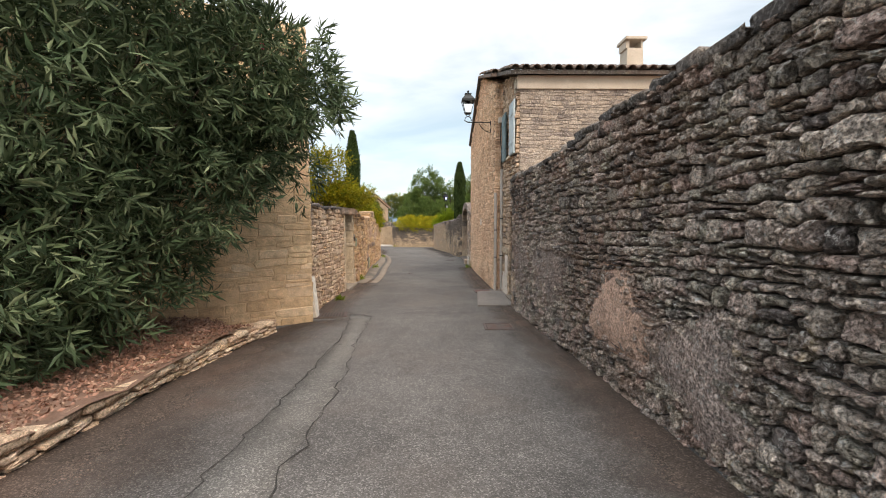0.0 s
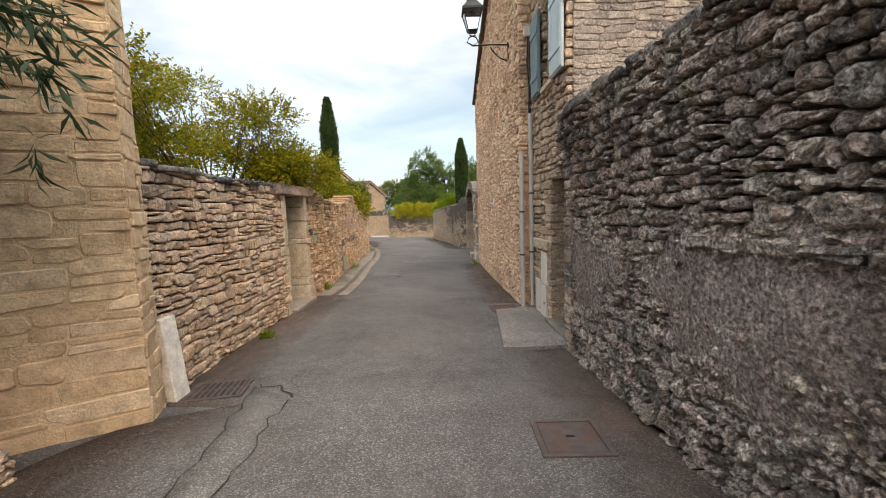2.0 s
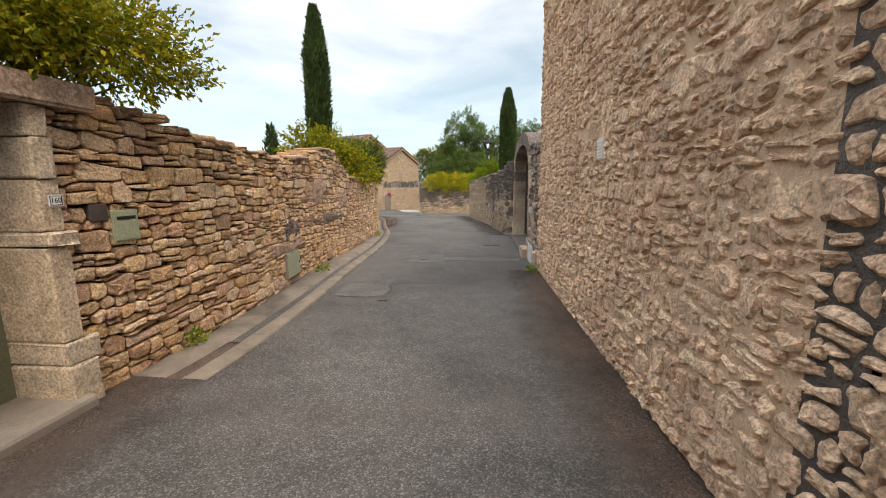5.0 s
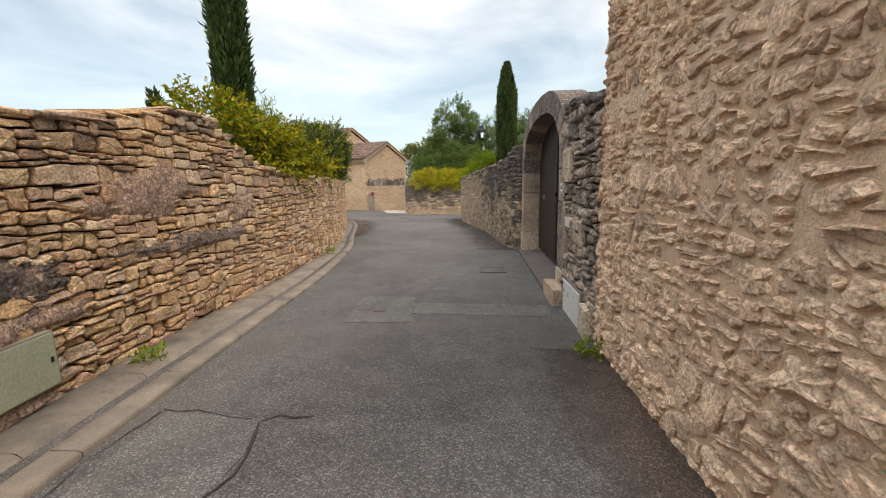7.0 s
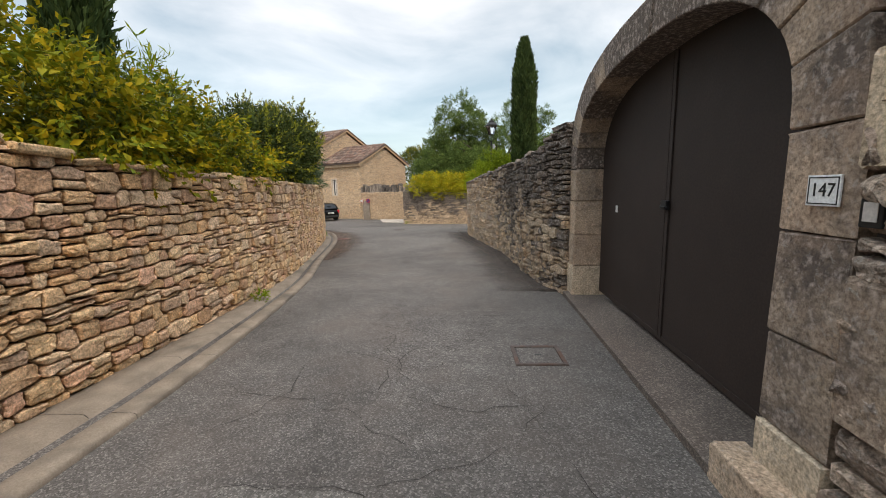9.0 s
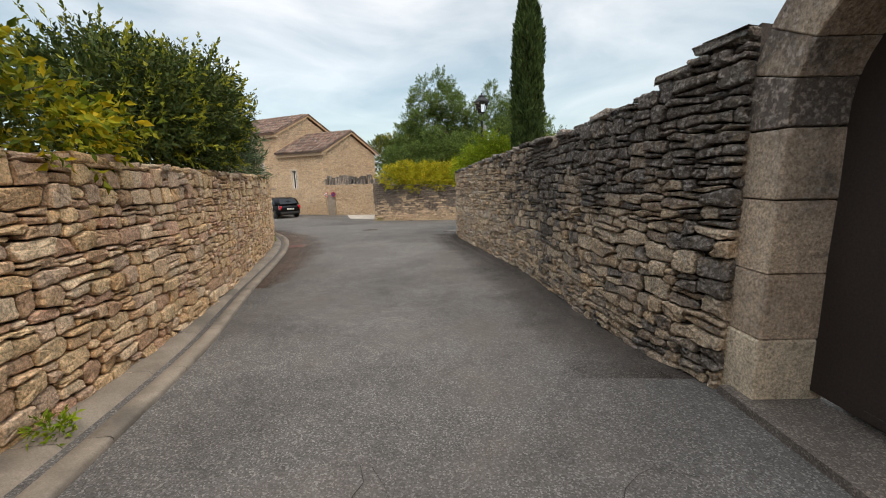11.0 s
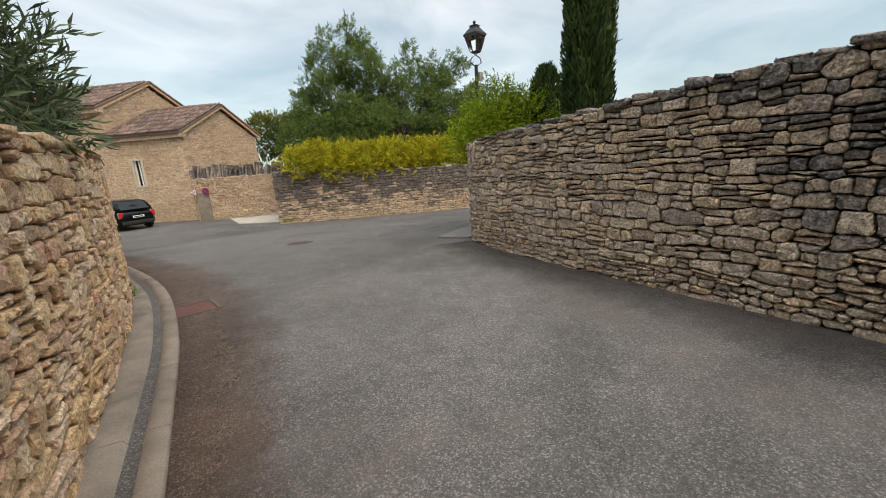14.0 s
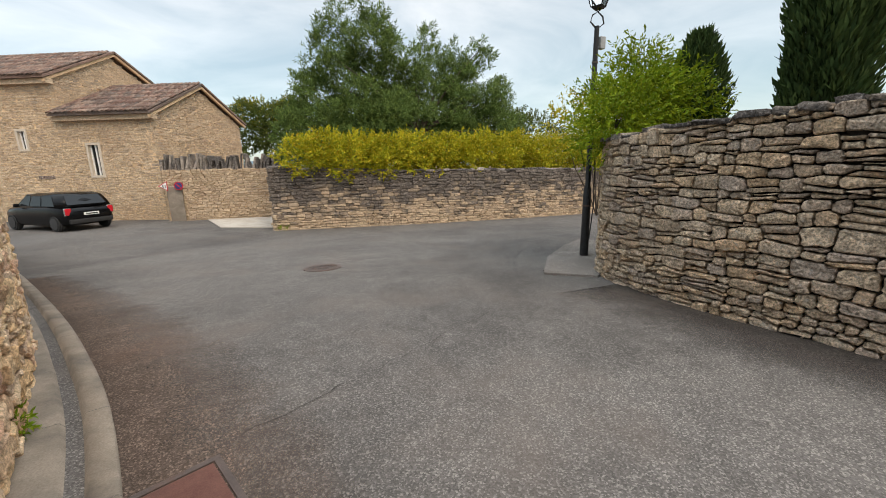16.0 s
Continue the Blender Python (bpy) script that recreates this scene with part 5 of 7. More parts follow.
def number_plate(words, at, facing, w, h):
    """An enamel plate; facing: degrees of yaw, 90 faces +x, -90 faces -x."""
    t = empty("house_number", "white enamel house number plate with a black border", "house number", "house numbers", at=at)
    t.rotation_euler = (math.pi / 2, 0, radians(facing))
    bm = bmesh.new()
    box(bm, (-w / 2, -h / 2, -0.004), (w / 2, h / 2, 0.004), 0.002)
    part("plate", bm, M_WHITE, t)
    bm = bmesh.new()
    i_ = 0.007
    for a, b in (((-w / 2 + i_, h / 2 - i_ - 0.004), (w / 2 - i_, h / 2 - i_)), ((-w / 2 + i_, -h / 2 + i_), (w / 2 - i_, -h / 2 + i_ + 0.004)), ((-w / 2 + i_, -h / 2 + i_), (-w / 2 + i_ + 0.004, h / 2 - i_)), ((w / 2 - i_ - 0.004, -h / 2 + i_), (w / 2 - i_, h / 2 - i_))):
        box(bm, (*a, 0.004), (*b, 0.0055))
    part("border", bm, M_INK, t)
    text_mesh("numerals", words, h * 0.62, M_INK, t, Matrix.Translation((0, 0, 0.0052)))


number_plate("147", (1.438, 18.02, 0.91), -90, 0.145, 0.115)
number_plate("160", (-2.372, 11.50, 1.02), 90, 0.09, 0.075)

# boxes in the left wall
def wall_box(name, label, at, along, w, h, material, category, hang=0.05, slot=False):
    t = empty(name, label, category, at=at)
    t.rotation_euler = (0, 0, math.atan2(along[1], along[0]))
    bm = bmesh.new()
    box(bm, (-w / 2, -0.08, -h / 2), (w / 2, hang, h / 2), 0.006)
    part("body", bm, M_CONC if not slot else material, t)
    bm = bmesh.new()
    box(bm, (-w / 2 + 0.015, hang, -h / 2 + 0.015), (w / 2 - 0.015, hang + 0.008, h / 2 - 0.015), 0.003)
    d = part("lid", bm, material, t)
    bm = bmesh.new()
    if slot:
        box(bm, (-w * 0.35, hang + 0.008, h * 0.2), (w * 0.35, hang + 0.012, h * 0.3))
    else:
        box(bm, (-w / 2 + 0.04, hang + 0.008, -0.02), (-w / 2 + 0.06, hang + 0.014, 0.02), 0.002)
    part("slot" if slot else "lock", bm, M_INK, d)
    return t


wall_box("meter_box", "pale green utility box set low in the stone wall", (-2.60, 15.1, -0.14), (0.10, -1.0), 0.54, 0.40, M_BOXGREEN, "utility box", 0.03)
wall_box("letter_box", "small pale green metal letter box in the wall", (-2.47, 12.05, 0.80), (0.0, -1.0), 0.24, 0.25, M_BOXGREEN, "letter box", 0.04, True)
bm = bmesh.new()
box(bm, (-2.50, 11.76, 0.85), (-2.42, 11.9, 0.98), 0.01)
tagged(part("intercom", bm, M_IRON), "small dark intercom box beside the garden door", "intercom")
bm = bmesh.new()
box(bm, (-0.05, -0.1, 0), (0.05, 0.1, 0.78), 0.012, 0.004, pose(-2.20, 7.16, gz(7.1) - 0.05, 0, -6, 0))
tagged(part("guard_stone", bm, M_PALESTONE), "leaning white guard stone at the wall corner", "guard stone")

# ---- planting bed ----
bed_edge_pts = [(-2.6, -4), (-2.66, 1.0), (-2.70, 2.9), (-2.72, 3.8), (-2.64, 5.0), (-2.50, 6.05)]
EP = Path(bed_edge_pts)
core_, _ = stone_wall("bed_edging", "low edging of rough tan stones, two courses high", bed_edge_pts, 1, lambda s: gz(EP.at(s)[1]) - 0.03, lambda s: gz(EP.at(s)[1]) + 0.15, 0.22, ((0.12, 0.34), (0.05, 0.09)), M_LEFT, M_JOINT, seed=71, stretch=(4, 10.2), gap=0.01, proud=0.04, wave=0.01, coping=((0.12, 0.26), (0.05, 0.09)), cope_m=M_LEFT, category="edging")
def bed_dip(x, y):
    """The bed runs down to the street at its end by the house corner."""
    q = min(1.0, max(0.0, (y - 5.3 + min(0.0, x + 2.6) * -0.25) / 0.9)) * min(1.0, max(0.0, (x + 3.6) / 0.7))
    return 0.27 * q * q * (3 - 2 * q)


v, f = [], []
bx = np.linspace(-7.5, -2.62, 18)
by = np.linspace(-4, 6.6, 30)
for y in by:
    for x in bx:
        v.append((x, y, gz(y) + 0.215 + 0.05 * math.sin(x * 3 + y * 2) * 0.5 + 0.02 * math.sin(y * 7) + max(0, -3.0 - x) * 0.04 - bed_dip(x, y)))
for j in range(len(by) - 1):
    for i in range(len(bx) - 1):
        k = j * len(bx) + i
        f.append((k, k + 1, k + len(bx) + 1, k + len(bx)))
tagged(sheet("bed_soil", v, f, M_SOIL, None, True), "planting bed covered in dry litter", "planting bed", kind="structure")
n = 22000
P_ = np.column_stack([RNG.uniform(-5.5, -2.62, n), RNG.uniform(0.5, 6.3, n), np.zeros(n)])
P_ = P_[P_[:, 1] < 6.72 + (P_[:, 0] + 2.12) * 0.57]
P_[:, 2] = [gz(y) + 0.255 + max(0, -3.0 - x) * 0.04 - bed_dip(x, y) for x, y in P_[:, :2]]
D_ = RNG.normal(size=P_.shape)
D_[:, 2] = abs(D_[:, 2]) * 0.35
L_ = RNG.uniform(0.02, 0.055, len(P_))
tagged(leaves("leaf_litter", P_, D_, L_, L_ * 0.5, M_LITTER), "brown fallen leaves and bark chips on the bed", "leaf litter", kind="stuff")

# ---- fittings on the right ----
def plaster_patch(y0, z0, ry, rz, seed, material, label):
    g = np.random.default_rng(seed)
    ph = g.uniform(0, 6.3, 6)
    v, f = [], []
    for j in range(9):
        for i in range(40):
            a = 2 * math.pi * i / 40
            r = (j / 8) * (1 + 0.16 * math.sin(3 * a + ph[0]) + 0.10 * math.sin(7 * a + ph[1]) + 0.06 * math.sin(13 * a + ph[2]))
            y, z = y0 + ry * r * math.cos(a), z0 + rz * r * math.sin(a)
            x = np.interp(y, [-2, 2.2, 4, 6.2, 8.4], [1.86, 1.78, 1.72, 1.62, 1.6])
            v.append((x - 0.062 + 0.065 * (j / 8) ** 3 + 0.010 * math.sin(y * 11 + ph[3]) * math.sin(z * 9 + ph[4]), y, z))
    for j in range(8):
        for i in range(40):
            f.append((j * 40 + i, j * 40 + (i + 1) % 40, (j + 1) * 40 + (i + 1) % 40, (j + 1) * 40 + i))
    tagged(sheet("plaster_patch", v, f, material, None, True), label, "plaster patch", "plaster patches", "structure")


def plaster_on(path, side, s0, z0, rs, rz, seed, material, label, proud=0.045):
    """A worn patch of plaster clinging to the face of a curved wall."""
    g = np.random.default_rng(seed)
    ph = g.uniform(0, 6.3, 8)
    v, f, n, k = [], [], 56, 12
    for j in range(k):
        for i in range(n):
            a = 2 * math.pi * i / n
            r = (j / (k - 1)) * (1 + 0.2 * math.sin(2 * a + ph[0]) + 0.14 * math.sin(5 * a + ph[1]) + 0.10 * math.sin(9 * a + ph[2]) + 0.07 * math.sin(17 * a + ph[5]))
            s, z = s0 + rs * r * math.cos(a), z0 + rz * r * math.sin(a)
            p, t = path.at(s), path.along(s)
            d = proud - 0.06 * (j / (k - 1)) ** 4 + 0.012 * math.sin(s * 13 + ph[3]) * math.sin(z * 11 + ph[4]) + 0.006 * math.sin(s * 31 + ph[6]) * math.sin(z * 27 + ph[7])
            v.append((p[0] + t[1] * side * d, p[1] - t[0] * side * d, z))
    for j in range(k - 1):
        f += [(j * n + i, j * n + (i + 1) % n, (j + 1) * n + (i + 1) % n, (j + 1) * n + i) for i in range(n)]
    tagged(sheet("plaster_patch", v, f, material, None, True), label, "plaster patch", "plaster patches", "structure")


for s_, z_, rs_, rz_, m_, l_ in ((5.1, 0.98, 0.75, 0.26, M_WALLPLASTER, "pinkish old plaster smeared over the stones"), (5.8, 0.42, 0.95, 0.13, M_DARKPLASTER, "dark lichened plaster on the stone wall"), (3.7, 0.42, 0.55, 0.17, M_DARKPLASTER, "dark lichened plaster on the stone wall"), (3.5, 0.14, 0.75, 0.14, M_WALLPLASTER, "pinkish old plaster smeared over the stones"), (6.6, 0.75, 0.45, 0.2, M_WALLPLASTER, "pinkish old plaster smeared over the stones"), (3.35, -0.40, 0.6, 0.09, M_WALLPLASTER, "pinkish old plaster smeared over the stones")):
    plaster_on(P2, 1, s_, z_, rs_, rz_, int(s_ * 10), m_, l_, 0.056)
plaster_patch(3.72, 0.56, 0.58, 0.46, 1, M_PINKPLASTER, "patch of pinkish old plaster left on the wall")
plaster_patch(2.55, 0.42, 0.5, 0.45, 2, M_OLDPLASTER, "grey lichened remains of plaster on the wall")
plaster_patch(5.6, 0.75, 0.95, 0.55, 3, M_OLDPLASTER, "grey lichened remains of plaster on the wall")
plaster_patch(7.4, 0.7, 0.75, 0.5, 4, M_OLDPLASTER, "grey lichened remains of plaster on the wall")

g_ = np.random.default_rng(14)
y_ = 4.45
while y_ < 5.85:
    w_ = g_.uniform(0.14, 0.36)
    bm = bmesh.new()
    x_ = float(np.interp(y_ + w_ / 2, [4, 6.2], [1.72, 1.62]))
    box(bm, (x_ - 0.085 + g_.uniform(-0.01, 0.01), y_ + 0.006, 1.055 + g_.normal(0, 0.006)), (x_ + 0.02, y_ + w_ - 0.006, 1.115 + g_.normal(0, 0.006)), 0.012, 0.008, None, 2)
    part("ledge_stone", bm, M_DARK, wall_r1)
    y_ += w_
hd = empty("house_door", "dark brown wooden house door in a deep recess", "door", at=(1.98, 8.83, -0.3))
mi = Matrix.Translation((-1.98, -8.83, 0.3))
bm = bmesh.new()
box(bm, (2.0, 8.10, -0.34), (2.05, 9.22, 1.70), 0.004, 0, mi)
part("door_leaf", bm, M_DOORBROWN, hd)
for k in range(7):
    bm = bmesh.new()
    box(bm, (1.985, 8.12 + k * 0.15, -0.32), (2.0, 8.265 + k * 0.15, 1.68), 0.004, 0, mi)
    part("plank", bm, M_DOORBROWN, hd)
g_ = np.random.default_rng(9)
jam = empty("door_jambs", "rough tan quoin stones lining the house door", "door frame", kind="structure")
for y0, y1, lean in ((9.15, 9.42, 1), (7.9, 8.13, -1)):
    z = -0.55
    while z < 1.62:
        h = g_.uniform(0.07, 0.15)
        bm = bmesh.new()
        d = g_.uniform(-0.02, 0.004)
        box(bm, ((1.70 if lean > 0 else 1.56) - g_.uniform(0, 0.012), y0 + (d if lean > 0 else 0), z + 0.006), (2.02, y1 + (d if lean < 0 else 0), z + h - 0.006), 0.022, 0.004)
        part("quoin", bm, M_FRONT if lean > 0 else M_GATEWALL, jam)
        z += h
bm = bmesh.new()
box(bm, (1.70, 8.0, 1.64), (2.1, 9.3, 1.75), 0.03, 0.012, None, 3)
part("lintel", bm, M_FRONT, jam)
bm = bmesh.new()
box(bm, (1.62, 8.12, -0.62), (2.0, 9.2, -0.29), 0.015, 0.004)
part("doorstep", bm, M_GUTTER, jam)
bm = bmesh.new()
box(bm, (2.06, 7.9, -0.6), (2.2, 9.6, 1.8))
part("backing_wall", bm, M_JOINT, jam)

slab = on_road("pavement_slab", [(0.86, 8.12), (1.64, 8.12), (1.75, 9.4), (1.8, 10.2), (1.05, 10.02)], 0.035, M_PEBBLE, "pale pebbled concrete slab before the house door", "slab")

pan = empty("service_panels", "cream enamel meter panels low on the house wall", "meter panel", at=(1.70, 9.7, -0.3))
mi = Matrix.Translation((-1.70, -9.7, 0.3))
for nm, a, b in (("panel", (1.685, 9.36, -0.36), (1.715, 9.68, 0.14)), ("panel", (1.685, 9.69, -0.36), (1.715, 9.98, 0.16)), ("panel", (1.68, 9.30, 0.15), (1.715, 9.62, 0.62))):
    bm = bmesh.new()
    box(bm, a, b, 0.006, 0, mi)
    pp = part(nm, bm, M_PANEL, pan)
    for dy, dz in ((0.03, 0.03), (0.03, -0.03), (-0.03, 0.03), (-0.03, -0.03)):
        bm = bmesh.new()
        yy, zz = (a[1] if dy > 0 else b[1]) + dy, (a[2] if dz > 0 else b[2]) + dz
        box(bm, (a[0] - 0.003, yy - 0.006, zz - 0.006), (a[0], yy + 0.006, zz + 0.006), 0, 0, mi)
        part("screw", bm, M_IRON, pp)
bm = bmesh.new()
box(bm, (1.66, 9.2, 0.66), (1.76, 10.0, 0.80), 0.015, 0.004)
tagged(part("stone_band", bm, M_BLOCK), "long dressed stone above the meter panels", "stone band", kind="structure")

for x, z0, z1, y in ((1.53, gz(10.2), 2.16, 10.19), (1.68, 0.0, 2.75, 10.17)):
    t = empty("downpipe", "grey plastic downpipe fixed at the house corner", "downpipe", "downpipes", at=(x, y, z0))
    o = 0.0 if x < 1.6 else 0.03
    tubes("pipe", [([(0, 0, q) for q in np.linspace(0, z1 - z0, 6)], [0.037] * 6)], M_PIPE, t, 14)
    for q in ((0.9, 1.6) if x < 1.6 else (0.55, 1.5)):
        tubes("clip", [([(0, 0, q - 0.012), (0, 0, q + 0.012)], [0.043, 0.043])], M_BLACK, t, 14)
    if x > 1.6:
        tubes("outlet", [([(0, 0, 0.02), (0, 0.0, -0.14), (0, -0.01, -0.3), (0, -0.03, -0.38)], [0.03] * 4)], M_PIPE, t, 12)
bm = bmesh.new()
box(bm, (1.60, 10.1, gz(10.1) - 0.05), (1.78, 10.26, gz(10.1) + 0.06), 0.02, 0.008)
tagged(part("gully_stone", bm, M_DARK), "rough stone gully below the downpipe", "gully")
t = empty("cable", "black cable running up the house wall to a junction box", "cable", at=(1.66, 10.18, 2.75))
tubes("lead", [([(0, 0, 0), (0.01, 0, 0.4), (-0.02, 0, 0.8), (0.0, 0, 1.2)], [0.012] * 4), ([(0.03, 0, 0), (0.03, 0, 0.5), (0.02, 0, 1.1)], [0.009] * 3)], M_BLACK, t, 6)
bm = bmesh.new()
box(bm, (-0.07, -0.04, 1.16), (0.07, 0.05, 1.3), 0.01)
part("junction_box", bm, M_PANEL, t)

# shuttered window
wi = empty("window_1", "small window with open pale blue wooden shutters", "window", kind="structure", at=(1.72, 9.2, 2.95))
mi = Matrix.Translation((-1.72, -9.2, -2.95))
bm = bmesh.new()
box(bm, (1.86, 8.95, 2.9), (1.90, 9.5, 4.0), 0, 0, mi)
part("pane", bm, M_DARKGLASS, wi)
for a, b in (((1.83, 8.98, 2.92), (1.88, 9.02, 3.98)), ((1.83, 9.42, 2.92), (1.88, 9.46, 3.98)), ((1.83, 9.2, 2.92), (1.87, 9.23, 3.98)), ((1.83, 8.98, 3.4), (1.865, 9.46, 3.43))):
    bm = bmesh.new()
    box(bm, a, b, 0.004, 0, mi)
    part("window_frame", bm, M_SHUTTERDK, wi)
bm = bmesh.new()
box(bm, (1.66, 8.9, 2.86), (1.86, 9.52, 2.93), 0.01, 0.003, mi)
part("window_sill", bm, M_BLOCK, wi)
# The farther shutter's shade comes from its darker material.
for y0, y1, mat_, lab in ((8.46, 8.95, M_SHUTTER, "pale blue shutter"), (9.49, 9.92, M_SHUTTERDK, "pale blue shutter with shade put into its colour")):
    bm = bmesh.new()
    box(bm, (1.64, y0, 2.88), (1.67, y1, 4.0), 0.004, 0, mi)
    sh = part("shutter", bm, mat_, wi, lab)
    for k in range(5):
        bm = bmesh.new()
        w_ = (y1 - y0 - 0.02) / 5
        box(bm, (1.628, y0 + 0.01 + k * w_ + 0.003, 2.9), (1.64, y0 + 0.01 + (k + 1) * w_ - 0.003, 3.98), 0.003, 0, mi)
        part("plank", bm, mat_, sh)
    bm = bmesh.new()
    box(bm, (1.618, y0 + 0.02, 3.1), (1.628, y1 - 0.02, 3.18), 0.003, 0, mi)
    box(bm, (1.618, y0 + 0.02, 3.7), (1.628, y1 - 0.02, 3.78), 0.003, 0, mi)
    part("batten", bm, mat_, sh)
bm = bmesh.new()
box(bm, (1.7, 9.0, 2.85), (1.86, 9.46, 2.9), 0.003, 0, mi)
part("reveal", bm, M_MORTAR, wi)

# chimney
ch = empty("chimney", "cream rendered chimney with a flat cap and flue hole", "chimney", at=(5.22, 10.8, 5.1))
bm = bmesh.new()
vs_ = box(bm, (-0.24, -0.24, -0.1), (0.24, 0.24, 0.84), 0.01)
for v_ in bm.verts:
    if v_.co.z > 0.5:
        v_.co.x *= 0.86
        v_.co.y *= 0.86
part("stack", bm, M_PLASTER, ch)
for sx in (-1, 1):
    bm = bmesh.new()
    box(bm, (sx * 0.2 - 0.045, -0.2, 0.84), (sx * 0.2 + 0.0 + 0.045 * 0, 0.2, 1.04) if sx > 0 else (sx * 0.2 + 0.045, 0.2, 1.04), 0.006)
    part("cap_support", bm, M_PLASTER, ch)
bm = bmesh.new()
box(bm, (-0.28, -0.28, 1.04), (0.28, 0.28, 1.12), 0.015)
part("cap", bm, M_PLASTER, ch)

# vent
ve = empty("air_vent", "cream louvred air vent in the gable wall", "vent", at=(1.49, 13.0, 1.40))
bm = bmesh.new()
box(bm, (-0.02, -0.09, -0.10), (0.03, 0.09, 0.10), 0.01)
part("frame", bm, M_PANEL, ve)
for k in range(6):
    bm = bmesh.new()
    box(bm, (-0.028, -0.07, -0.085 + k * 0.028), (-0.02, 0.07, -0.067 + k * 0.028), 0.002, 0, None)
    part("slat", bm, M_WHITE, ve)


# ---- lanterns ----
def lantern(parent, m, s=1.0):
    """A four-sided street lantern hung in a stirrup; m sets the bottom of its glass."""
    def ring(z, r):
        return [m @ Vector((sx * r * s, sy * r * s, z * s)) for sx, sy in ((-1, -1), (1, -1), (1, 1), (-1, 1))]
    lo, hi = ring(0.0, 0.085), ring(0.32, 0.165)
    for i in range(4):
        bm = bmesh.new()
        bm.faces.new([bm.verts.new(p) for p in (lo[i], lo[(i + 1) % 4], hi[(i + 1) % 4], hi[i])])
        g = part("pane", bm, M_GLASS, parent)
        g.visible_shadow = False
    for i in range(4):
        tubes("bar", [([lo[i], hi[i]], [0.009 * s] * 2)], M_BLACK, parent, 6)
    bm = bmesh.new()
    for z0, r0, z1, r1 in ((0.32, 0.185, 0.36, 0.185), (0.36, 0.175, 0.47, 0.10), (0.47, 0.085, 0.53, 0.075), (0.53, 0.095, 0.56, 0.02)):
        a, b = [bm.verts.new(p) for p in ring(z0, r0)], [bm.verts.new(p) for p in ring(z1, r1)]
        bm.faces.new(a[::-1])
        bm.faces.new(b)
        for i in range(4):
            bm.faces.new((a[i], a[(i + 1) % 4], b[(i + 1) % 4], b[i]))
    part("cap", bm, M_BLACK, parent, "black iron lantern roof")
    bm = bmesh.new()
    a, b = [bm.verts.new(p) for p in ring(-0.035, 0.06)], [bm.verts.new(p) for p in ring(0.0, 0.095)]
    bm.faces.new(a[::-1])
    bm.faces.new(b)
    for i in range(4):
        bm.faces.new((a[i], a[(i + 1) % 4], b[(i + 1) % 4], b[i]))
    part("base", bm, M_BLACK, parent)
    bm = bmesh.new()
    bmesh.ops.create_cone(bm, segments=10, radius1=0.05 * s, radius2=0.03 * s, depth=0.06 * s, matrix=m @ Matrix.Translation((0, 0, 0.30 * s)))
    part("socket", bm, M_BLACK, parent)
    bm = bmesh.new()
    bmesh.ops.create_uvsphere(bm, u_segments=10, v_segments=8, radius=0.035 * s, matrix=m @ Matrix.Translation((0, 0, 0.60 * s)))
    part("finial", bm, M_BLACK, parent)


wl_ = empty("wall_lamp", "black iron street lantern on a scrolled wall bracket", "street lamp", "street lanterns", at=(1.50, 11.0, 4.10))
lantern(wl_, Matrix.Translation((-0.62, 0, 0.27)), 0.95)
tubes("arm", [([(0.0, 0, 0.02), (-0.3, 0, 0.03), (-0.62, 0, 0.02), (-0.68, 0, 0.06)], [0.014] * 4)], M_BLACK, wl_, 8)
tubes("scroll", [([(-0.02, 0, -0.25), (-0.15, 0, -0.2), (-0.26, 0, -0.1), (-0.32, 0, 0.0)], [0.01] * 4), ([(0, 0, -0.27), (0, 0, 0.06)], [0.016] * 2)] + [([(-0.2 + 0.06 * math.cos(a), 0, -0.07 + 0.06 * math.sin(a)) for a in np.linspace(0, 5, 9)], [0.006] * 9)], M_BLACK, wl_, 6)
tubes("stirrup", [([(-0.62 + x, 0, z) for x, z in ((0.0, 0.02), (-0.1, 0.08), (-0.06, 0.16), (0.05, 0.2), (0, 0.27))], [0.012] * 5), ([(-0.62 - x, 0, z) for x, z in ((0.0, 0.02), (-0.1, 0.08), (-0.06, 0.16), (0.05, 0.2), (0, 0.27))], [0.012] * 5)], M_BLACK, wl_, 6)

pl = empty("street_lamp", "black street lamp with a lantern on a tall pole", "street lamp", "street lanterns", at=(0.82, 33.6, gz(33.6)))
tubes("pole", [([(0, 0, z) for z in (-0.05, 0.4, 1.2, 1.25, 2.6, 3.75)], [0.075, 0.07, 0.065, 0.045, 0.042, 0.038])], M_BLACK, pl, 12)
lantern(pl, Matrix.Translation((0, 0, 4.03)) @ Matrix.Rotation(0.5, 4, "Z"), 1.0)
tubes("stirrup", [([(sx * x, 0, z) for x, z in ((0.02, 3.72), (0.13, 3.8), (0.1, 3.9), (-0.04, 3.98), (0.12, 4.1), (0.17, 4.34))], [0.013] * 6) for sx in (-1, 1)], M_BLACK, pl, 6)
bm = bmesh.new()
box(bm, (0.05, -0.05, 3.42), (0.15, 0.05, 3.6), 0.01)
part("sensor_box", bm, M_GREYBOX, pl)
for z_ in (1.9, 3.2, 0.9):
    tubes("band", [([(0, 0, z_), (0, 0, z_ + 0.03)], [0.075 if z_ < 1.2 else 0.05] * 2)], M_IRON, pl, 12)
